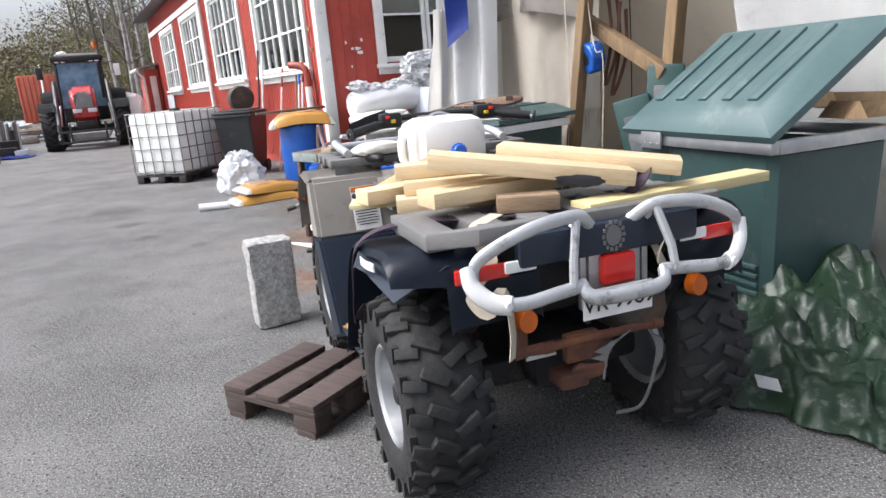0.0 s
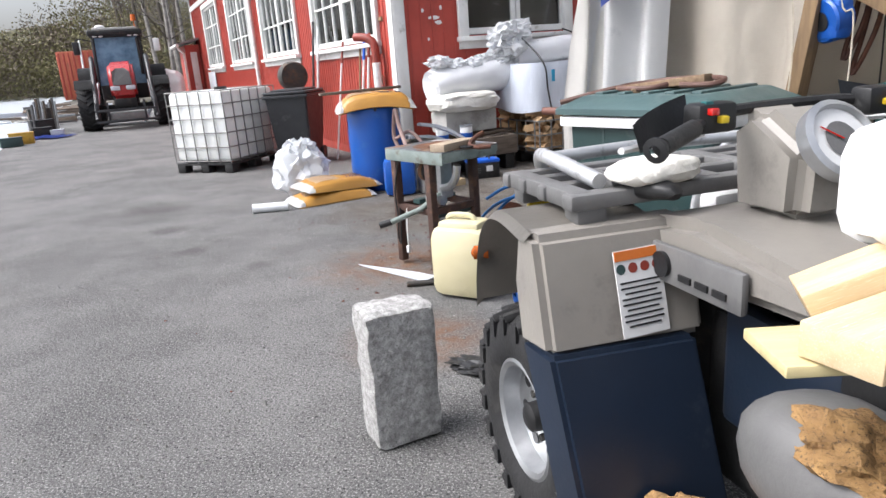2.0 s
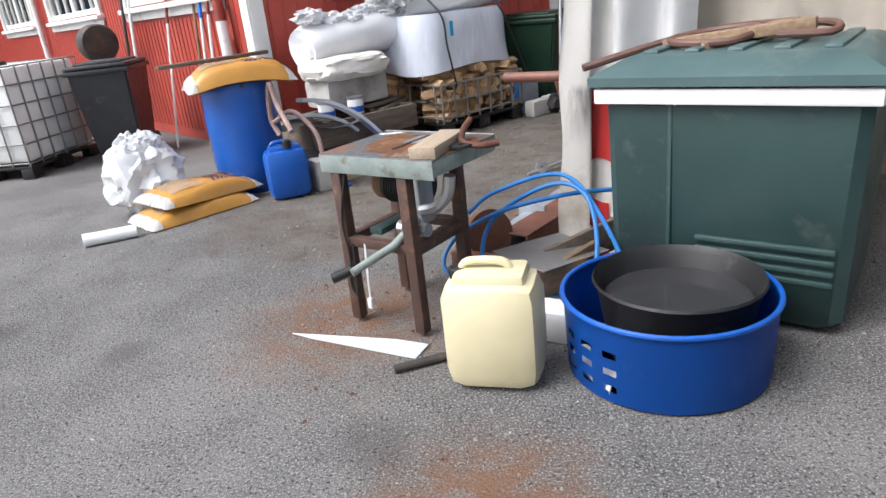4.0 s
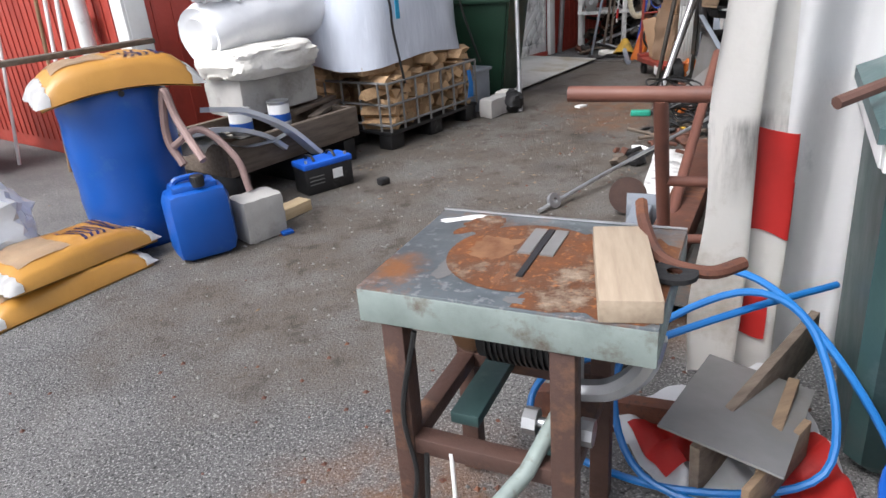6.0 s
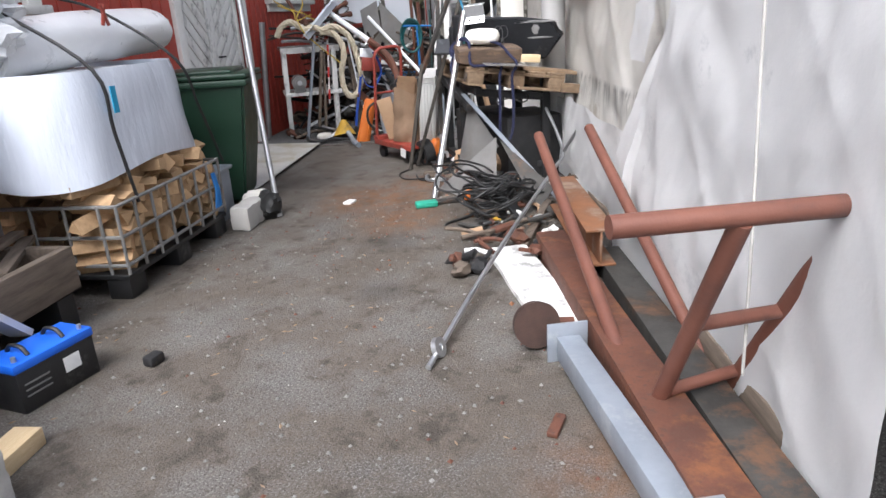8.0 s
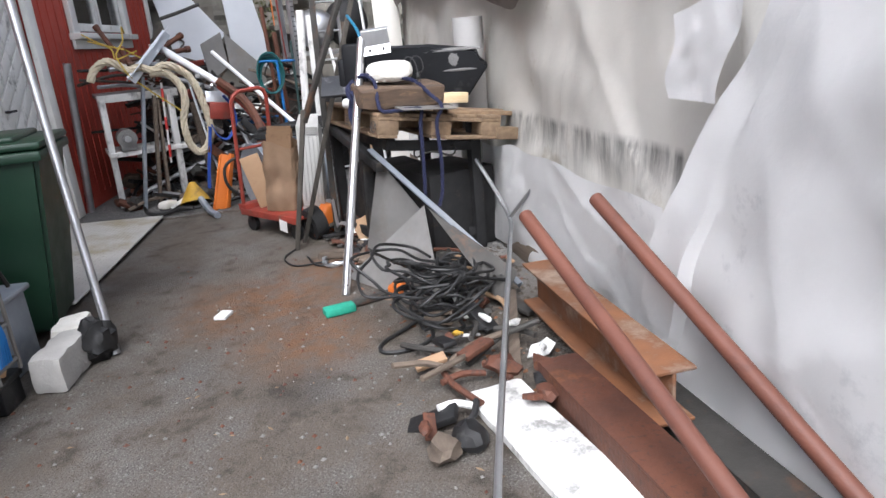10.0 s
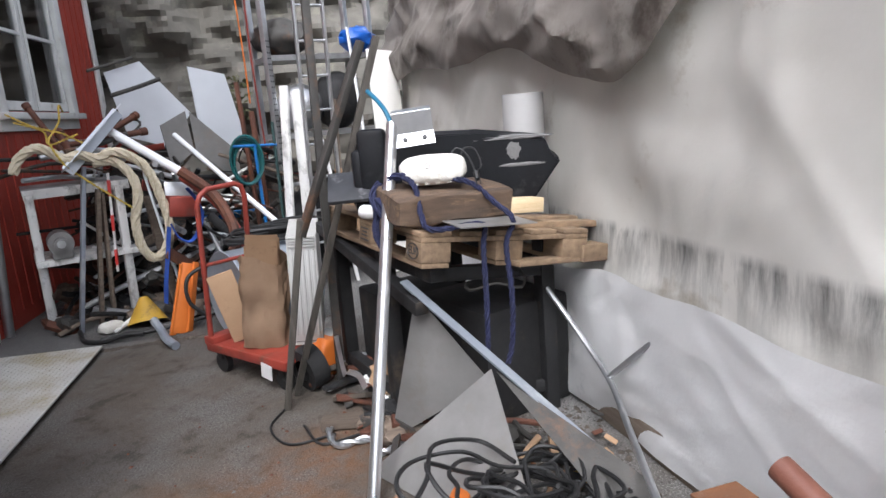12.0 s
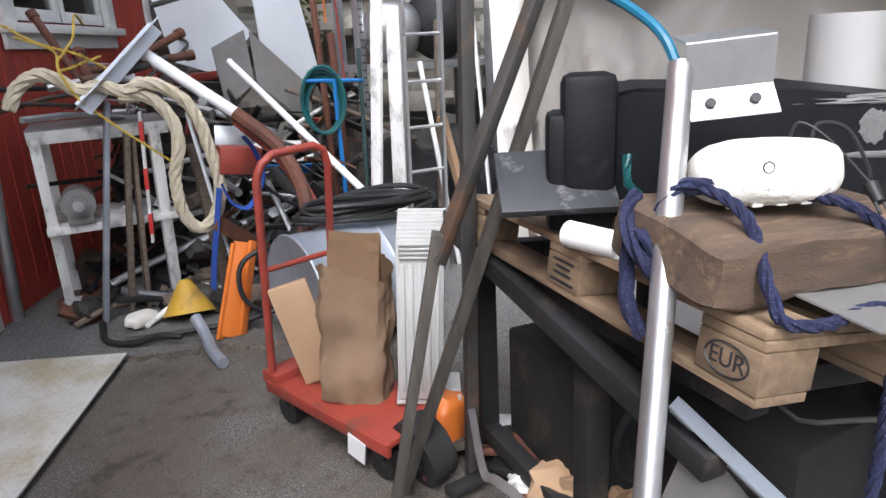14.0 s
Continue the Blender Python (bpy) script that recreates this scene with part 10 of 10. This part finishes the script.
for k in range(11):
    bm = B()
    p = V(-16.9 + 0.17 * k, 20.6 - 0.30 * k, 0)
    bar(bm, p, p + V(0.05, 0.02, 0.85 + 0.25 * rq.random()), 0.10, 0.05, 0.005)
    solo("quay_stake", bm, (GALV, GREYPL, WOODOLD)[k % 3], ID, "grey stake standing in the gear by the quay", "stake", "quay stakes")
for x, y, z, sx, sy, sz, mt, lb in ((-15.2, 17.9, 0.0, 0.9, 0.6, 0.75, BLACKPL, "black plastic fish box on the quay"), (-14.7, 17.3, 0.0, 0.7, 0.55, 0.45, STEELD, "dark box on the quay"), (-14.35, 17.45, 0.0, 0.5, 0.4, 0.3, LIGHTPANEL, "pale box on the quay"), (-16.4, 19.3, 0.0, 0.9, 0.7, 1.2, GRIMY, "dark crate by the quay"), (-13.6, 14.9, 0.0, 0.7, 0.4, 0.35, GREENBIN, "dark green box by the quay"), (-13.9, 15.6, 0.0, 0.8, 0.4, 0.45, YELPL, "yellow box by the quay")):
    b_ = thing("fish_box", pose(x, y, z, 0, 0, 35 + 20 * rq.random()) @ Matrix.Diagonal((0.7, 0.7, 0.62, 1)), lb, "box")
    bm = B()
    box(bm, (0, 0, sz / 2), (sx, sy, sz), bev=0.03)
    part("body", bm, mt, b_)
    bm = B()
    box(bm, (0, 0, sz + 0.01), (sx * 1.04, sy * 1.05, 0.05), bev=0.012)
    part("lid", bm, mt, b_)
bm = B()
sheet(bm, lambda u, v: V(-15.0 + 1.3 * u, 16.6 + 0.8 * v, 0.03 + 0.10 * abs(noise.noise(V(u * 4, v * 4, 1)))), 14, 12, 0.004)
solo("blue_net_heap", bm, BLUETARP, ID, "crumpled blue tarpaulin on the quay", "tarpaulin")

ANX = HOUSE @ pose(-0.55, SIDE_L - 1.0, 0)
anx = thing("annex_shed", ANX, "small red lean-to shed with a white gutter", "shed")
bm = B()
box(bm, (0.26, 0.9, 1.25), (0.5, 1.9, 2.5))
part("wall", bm, RED, anx, smooth=None)
bm = B()
prism(bm, [(-0.22, -0.2, 2.50), (0.52, -0.2, 2.66), (0.52, -0.2, 2.74), (-0.22, -0.2, 2.58)], (0, 2.4, 0))
part("roof", bm, PLATE, anx, smooth=None)
bm = B()
tube(bm, [(-0.24, -0.2, 2.50), (-0.24, 2.1, 2.50)], 0.06, 8)
tube(bm, [(-0.24, -0.1, 2.48), (-0.2, -0.1, 2.36), (-0.05, -0.1, 2.2), (-0.05, -0.1, 0.2)], 0.04, 8)
part("gutter", bm, WHITE, anx, "white gutter and downpipe")
bm = B()
box(bm, (0.28, -0.06, 1.35), (0.22, 0.05, 1.8), bev=0.006)
part("door_panel", bm, WHITE, anx)
bm = B()
box(bm, (0, 0, 0), (0.02, 1.5, 1.05), bev=0.004)
solo("notice_board", bm, LIGHTPANEL, HOUSE @ pose(-0.05, SIDE_L - 3.2, 0.98), "pale notice board below the window", "notice board")
wt = thing("wrapped_bundle", HOUSE @ pose(-1.35, SIDE_L - 1.7, 0), "white wrapped bundle beside the shed", "bundle")
bm = B()
blob(bm, (0, 0, 0.95), (0.55, 0.5, 0.75), 0.12, 1.5, 4, 3, flat=0.3)
part("cover", bm, TARPW, wt)
bm = B()
blob(bm, (0, 0, 0.25), (0.5, 0.45, 0.3), 0.1, 2, 3, 4, flat=0.4)
part("base", bm, GREYPL, wt)
bm = B()
cyl(bm, HOUSE @ V(-2.4, SIDE_L - 4.6, 0.2), HOUSE @ V(-1.6, SIDE_L - 2.6, 1.35), 0.05, seg=8)
solo("leaning_plank", bm, LIGHTPANEL, ID, "pale plank leaning on the wrapped bundle", "plank")

# ---- bare spring birches and the woods behind ----
def leafy(bm, c, r, n, size, q):
    for _ in range(n):
        d = V(q.gauss(0, 1), q.gauss(0, 1), q.gauss(0, 0.8))
        d = d.normalized() * r * q.random() ** 0.4
        p = c + d
        a = V(q.gauss(0, 1), q.gauss(0, 1), q.gauss(0, 1)).normalized() * size * q.uniform(0.5, 1.2)
        b = V(q.gauss(0, 1), q.gauss(0, 1), q.gauss(0, 1)).normalized() * size * q.uniform(0.4, 0.9)
        bm.faces.new([bm.verts.new(x) for x in (p - a, p + b, p + a, p - b)])


def birch(x, y, z, h, lean, seed, bark, crown_mat, dense):
    q = random.Random(seed)
    t = thing("birch_tree", pose(x, y, z), "slender birch with a pale trunk and sparse spring leaves" if bark is BIRCH else "dark-stemmed tree with sparse olive leaves", "tree", "trees behind the house")
    pts = [(lean[0] * u * u * h + 0.12 * math.sin(u * 5 + seed), lean[1] * u * u * h, u * h) for u in (0, 0.2, 0.4, 0.6, 0.8, 1.0)]
    line = spline(pts, 3)
    bm = B()
    r0 = 0.011 * h
    for i in range(len(line) - 1):
        cyl(bm, line[i], line[i + 1], r0 * (1 - 0.93 * i / len(line)), r0 * (1 - 0.93 * (i + 1) / len(line)), 7)
    part("trunk", bm, bark, t)
    bl, bt = B(), B()
    for k in range(16):
        u = 0.28 + 0.7 * k / 16
        p = line[int(u * (len(line) - 1))]
        a = q.uniform(0, 6.28)
        L = h * 0.26 * (1.15 - u) + 0.5
        e = p + V(math.cos(a) * L, math.sin(a) * L, L * q.uniform(0.5, 1.1))
        m_ = (p + e) / 2 + V(0, 0, -0.1 * L)
        cyl(bl, p, m_, 0.035, 0.022, 5)
        cyl(bl, m_, e, 0.022, 0.008, 5)
        for _ in range(4):
            f = e + V(q.gauss(0, 1), q.gauss(0, 1), q.gauss(0.1, 0.7)) * 0.6
            cyl(bl, m_.lerp(e, q.random()), f, 0.010, 0.004, 4)
            leafy(bt, f, 0.55, dense * 2, 0.05, q)
    part("branchwork", bl, TWIG, t)
    part("crown", bt, crown_mat, t)


OLIVE = mk("olive_spring_leaves", (0.165, 0.150, 0.060), (0.120, 0.110, 0.048), 0.6, 0.8, bump=0.0)
BROWNTW = mk("brown_bud_twigs", (0.150, 0.120, 0.088), (0.110, 0.088, 0.064), 0.6, 0.9, bump=0.0)
for k, (az, dist, h, bark, cm, dn) in enumerate(((-0.532, 44, 13, BIRCH, OLIVE, 5), (-0.508, 42, 14, BIRCH, BROWNTW, 5), (-0.498, 46, 15, BIRCH, OLIVE, 5), (-0.545, 50, 14, TWIG, OLIVE, 8), (-0.52, 52, 15, TWIG, BROWNTW, 7),
                                             (-0.485, 40, 14, BIRCH, OLIVE, 6), (-0.56, 56, 13, TWIG, OLIVE, 9), (-0.555, 60, 12, TWIG, BROWNTW, 9), (-0.50, 54, 16, TWIG, OLIVE, 8), (-0.515, 38, 12, BIRCH, BROWNTW, 4), (-0.475, 44, 15, TWIG, OLIVE, 8), (-0.54, 64, 11, TWIG, OLIVE, 9))):
    x, y = 0.97 + az * dist, -1.31 + math.sqrt(1 - az * az) * dist
    birch(x, y, 0.0 if dist < 45 else 0.1 * (dist - 45), h, (-0.05 - 0.02 * (k % 3), 0.01), 40 + k, bark, cm, dn)
rw = random.Random(9)
for name, mt, n, kind_ in (("slope_wood", OLIVE, 260, 0), ("slope_wood", BROWNTW, 200, 0), ("slope_wood", LEAF, 120, 0), ("far_wood", OLIVE, 520, 1), ("far_wood", BROWNTW, 360, 1)):
    bm = B()
    for _ in range(n):
        if kind_ == 0:
            d = rw.uniform(44, 70)
            az = rw.uniform(-0.565, -0.40)
            z = (d - 44) * 0.22 + rw.uniform(0.2, 3.0)
            leafy(bm, V(0.97 + az * d, -1.31 + math.sqrt(1 - az * az) * d, z), rw.uniform(0.9, 1.9), 90, 0.075, rw)
        else:
            d = rw.uniform(250, 330)
            az = rw.uniform(-0.74, -0.50)
            top = 0.06 + 0.085 * max(0.0, min(1.0, (az + 0.68) / 0.12))
            z = 1.4 + d * rw.uniform(0.004, top) * (0.45 + 0.55 * (d - 250) / 80)
            leafy(bm, V(0.97 + az * d, -1.31 + math.sqrt(1 - az * az) * d, z), rw.uniform(4.0, 7.5), 75, 0.55, rw)
    solo(name, bm, mt, ID, "olive and brown early spring woods on the slope", "woods", kind="stuff", smooth=None)

# ---- green tarpaulin heap before the open grit bin ----
gt = thing("tarpaulin_heap", ID, "crumpled dark green tarpaulin heaped on the asphalt", "tarpaulin")


def heap(u, v):
    a, b = V(1.62, 1.25, 0).lerp(V(2.08, 0.82, 0), u), V(1.95, 2.60, 0).lerp(V(2.66, 1.95, 0), u)
    p = a.lerp(b, v)
    h = 0.44 * min(1.0, v * 1.6) ** 0.7 * max(0.0, math.sin(min(1, max(0, u)) * math.pi)) ** 0.35
    f = abs(noise.noise(V(u * 3.4, v * 5.5, 2))) * 0.9 + abs(noise.noise(V(u * 8, v * 11, 6))) * 0.35
    p += V(noise.noise(V(u * 5, v * 5, 9)), noise.noise(V(u * 5, v * 5, 12)), 0) * 0.05
    p.z = 0.015 + h * (0.45 + 0.7 * f) + 0.03 * f
    return p


bm = B()
sheet(bm, heap, 70, 80, 0.003)
part("sheet", bm, GREENTARP, gt)
bm = B()
sheet(bm, lambda u, v: V(1.72 + 0.07 * u, 1.19 - 0.05 * u + 0.05 * v, 0.10 + 0.03 * v), 2, 2, 0.003)
part("corner_tag", bm, LABELW, gt)

# ---- things hanging and standing inside the tent ----
rl = thing("cable_reel", pose(1.44, 4.36, 1.39, 0, 0, 20) @ Matrix.Diagonal((1.15, 1.15, 1.15, 1)), "bright blue plastic reel hanging on a cord", "reel")
bm = B()
lathe(bm, [(0.03, -0.05), (0.095, -0.05), (0.105, -0.04), (0.105, 0.04), (0.095, 0.05), (0.03, 0.05)], 26, pose(0, 0, 0, 0, 80, 0))
box(bm, (0.0, 0.0, 0.0), (0.09, 0.19, 0.19), bev=0.025)
part("body", bm, BLUEDR, rl)
bm = B()
lathe(bm, [(0.045, -0.056), (0.001, -0.058)], 20, pose(0, 0, 0, 0, 80, 0))
part("hub", bm, BLACKPL, rl)
for pts, r, mt, lb in ((((1.24, 4.45, 2.65), (1.24, 4.40, 1.74), (1.26, 4.38, 1.17), (1.22, 4.42, 0.49)), 0.005, WEBBING, "pale rope hanging at the tent post"), (((1.35, 4.40, 2.54), (1.44, 4.26, 1.51), (1.51, 4.24, 1.35), (1.48, 4.24, 0.37)), 0.005, WEBBING, "pale cord hanging from the tent frame"), (((1.56, 4.49, 2.08), (1.60, 4.42, 1.57), (1.54, 4.42, 1.17), (1.63, 4.40, 1.40), (1.67, 4.42, 1.80)), 0.014, RUST, "red-brown cord looped over the tent frame"), (((1.63, 4.51, 2.08), (1.67, 4.45, 1.51), (1.60, 4.45, 1.08), (1.71, 4.42, 1.38), (1.72, 4.47, 1.74)), 0.014, RUST, "red-brown cord looped over the tent frame"), (((1.74, 4.53, 2.54), (1.76, 4.47, 1.29), (1.75, 4.47, 0.49)), 0.005, HOSE, "thin black cord hanging in the tent")):
    bm = B()
    tube(bm, pts, r, 7, 6)
    solo("cord", bm, mt, ID, lb, "cord", "cords in the tent")
# two bin lids; their hidden lower parts are added to reach the ground
for p, sz, rot, lb in (((1.90, 4.00, 0.65), (0.27, 0.05, 1.30), (-3, 3, -21), "teal plastic bin lid with a dark grey face standing upright, extended to the ground"), ((1.80, 3.98, 0.54), (0.28, 0.05, 1.10), (-3, -14, -18), "dark teal plastic bin lid leaning in the tent, extended to the ground")):
    ld_ = thing("bin_sheet", pose(*p, *rot), lb, "panel")
    bm = B()
    box(bm, (0, 0, 0), sz, bev=0.02)
    part("shell", bm, mk("teal_lid", (0.005, 0.040, 0.036), (0.004, 0.030, 0.027), 3, 0.45), ld_)
    bm = B()
    box(bm, (0.03, -sz[1] / 2, -0.05), (sz[0] * 0.78, 0.012, sz[2] * 0.84), bev=0.004)
    part("face", bm, mk("scuffed_dark_face", (0.085, 0.09, 0.095), (0.05, 0.055, 0.06), 3, 0.6, bump=0.2, stain=(0.14, 0.14, 0.14), sscale=4), ld_)
bm = B()
sheet(bm, lambda u, v: V(0.24 + 0.20 * u, 4.86 - 0.05 * u + 0.03 * math.sin(v * 9), 1.58 + 0.14 * u + 0.9 * v), 10, 14, 0.004)
solo("blue_tarpaulin", bm, BLUETARP, ID, "dark blue tarpaulin hung over the tent corner", "tarpaulin")

# ---- loose grit, crumbs and sticks on the asphalt ----
for name, mt, n, smin, smax, lb in (("loose_grit", GRAVEL, 2600, 0.004, 0.011, "loose grit scattered on the asphalt"), ("pale_crumbs", CONCS, 110, 0.003, 0.006, "pale crumbs scattered on the asphalt"), ("wood_chips", PALWOOD, 150, 0.003, 0.007, "wood chips scattered on the asphalt"), ("rust_crumbs", RUST, 420, 0.004, 0.012, "rust flakes scattered on the asphalt")):
    vs, fs = [], []
    for k in range(n):
        if name == "rust_crumbs":
            c = V(rw.gauss(-0.4, 0.9), rw.gauss(4.9, 1.0), 0) if k % 2 else V(rw.gauss(1.6, 0.8), rw.gauss(8.4, 0.8), 0)
        elif name == "wood_chips":
            c = V(rw.gauss(-0.4, 1.0), rw.gauss(7.6, 1.0), 0)
        else:
            c = V(rw.uniform(-3.6, 2.2), rw.uniform(1.2, 9.2), 0)
        s = rw.uniform(smin, smax)
        a = rw.uniform(0, 6.28)
        b0 = len(vs)
        st = 3.0 if name == "wood_chips" else 1.2
        for dx, dy, dz in ((1, 0, 0), (0, 1, 0), (-1, 0, 0), (0, -1, 0), (0, 0, 0.9)):
            X, Y = dx * s * st, dy * s
            vs.append((c.x + X * math.cos(a) - Y * math.sin(a), c.y + X * math.sin(a) + Y * math.cos(a), 0.001 + dz * s))
        fs += [(b0 + i, b0 + (i + 1) % 4, b0 + 4) for i in range(4)]
    me = bpy.data.meshes.new(name)
    me.from_pydata(vs, [], fs)
    me.materials.append(mt)
    tagged(new(name, me), lb, "grit", kind="stuff")

# ---- the tangle that fills the scrap heap, and debris along the tent's foot ----
rh = random.Random(21)
hp0, hu, hv = V(3.55, 12.25, 0), V(0.95, -1.45, 0), V(0.95, 0.82, 0)


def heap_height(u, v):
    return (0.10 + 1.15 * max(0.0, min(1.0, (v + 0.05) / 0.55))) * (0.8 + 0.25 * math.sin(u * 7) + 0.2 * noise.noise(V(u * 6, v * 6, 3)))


# one dark uneven sheet fills the heap beneath the loose lengths
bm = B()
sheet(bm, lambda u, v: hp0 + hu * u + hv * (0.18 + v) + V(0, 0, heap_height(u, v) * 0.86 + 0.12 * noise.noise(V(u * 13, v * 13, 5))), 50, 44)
solo("scrap_heap", bm, mk("dark_heap_filler", (0.035, 0.030, 0.026), (0.018, 0.016, 0.015), 7, 0.8, bump=0.9, bscale=25, c3=(0.10, 0.06, 0.04)), ID, "dark uneven sheet filling the scrap heap under the loose lengths", "scrap heap", kind="stuff", smooth=25)
for k in range(150):
    u, v = rh.random(), rh.random() * 1.0
    p = hp0 + hu * u + hv * (0.16 + v) + V(0, 0, heap_height(u, v) * 0.92 + rh.uniform(0, 0.10))
    L = rh.uniform(0.12, 0.55)
    d = V(rh.gauss(0, 1), rh.gauss(0, 1), rh.gauss(0, 0.55)).normalized() * L
    bm = B()
    if k % 4 == 0:
        bar(bm, p - d, p + d, rh.uniform(0.03, 0.10), 0.012, 0.002, rh.uniform(0, 90))
        nm, ct = "scrap_bar", "bar"
    elif k % 4 == 3:
        s = V(rh.gauss(0, 0.12), rh.gauss(0, 0.12), rh.uniform(-0.1, 0.1))
        tube(bm, [p - d, p - d * 0.3 + s, p + d * 0.4 - s, p + d, p + d * 0.7 + s * 2], rh.uniform(0.006, 0.016), 6, 5)
        nm, ct = "scrap_hose", "hose"
    else:
        tube(bm, [p - d, p + V(0, 0, 0.02), p + d], rh.uniform(0.008, 0.026), 7, 3)
        nm, ct = "scrap_pipe", "pipe"
    mt = rh.choice((RUST, GRIMY, STEELD, GALV, BLACKPL, HOSE, WOODOLD, RUST, GRIMY, PEEL, STEELD, SILVER, REDPAINT, BLUEHOSE if k % 5 == 0 else GRIMY))
    solo(nm, bm, mt, ID, "length of old scrap tangled in the heap", ct, "tangled scrap")
for name, mt, n, p0, p1, wd, lb in (("heap_debris", DIRT, 700, V(2.75, 11.75, 0), V(4.0, 10.3, 0), 0.30, "dirt and small debris at the foot of the heap"), ("tent_debris", DIRT, 900, V(0.9, 6.15, 0), V(3.1, 8.25, 0), 0.22, "dirt and small debris along the tent"), ("house_debris", DIRT, 600, V(-2.2, 8.0, 0), V(1.6, 10.7, 0), 0.28, "dirt and small debris along the house"), ("rusty_flakes", RUSTB, 250, V(0.9, 6.3, 0), V(2.9, 8.6, 0), 0.3, "rust flakes along the tent")):
    vs, fs = [], []
    for k in range(n):
        c = p0.lerp(p1, rh.random()) + V(-0.7, 0.7, 0) * rh.gauss(0, wd * 0.6)
        s, a = rh.uniform(0.004, 0.018), rh.uniform(0, 6.28)
        st = rh.uniform(0.8, 2.4)
        b0 = len(vs)
        for dx, dy, dz in ((1, 0, 0), (0, 1, 0), (-1, 0, 0), (0, -1, 0), (0.2, 0.1, 0.8)):
            X, Y = dx * s * st, dy * s
            vs.append((c.x + X * math.cos(a) - Y * math.sin(a), c.y + X * math.sin(a) + Y * math.cos(a), 0.001 + dz * s))
        fs += [(b0 + i, b0 + (i + 1) % 4, b0 + 4) for i in range(4)]
    me = bpy.data.meshes.new(name)
    me.from_pydata(vs, [], fs)
    me.materials.append(mt)
    tagged(new(name, me), lb, "debris", kind="stuff")
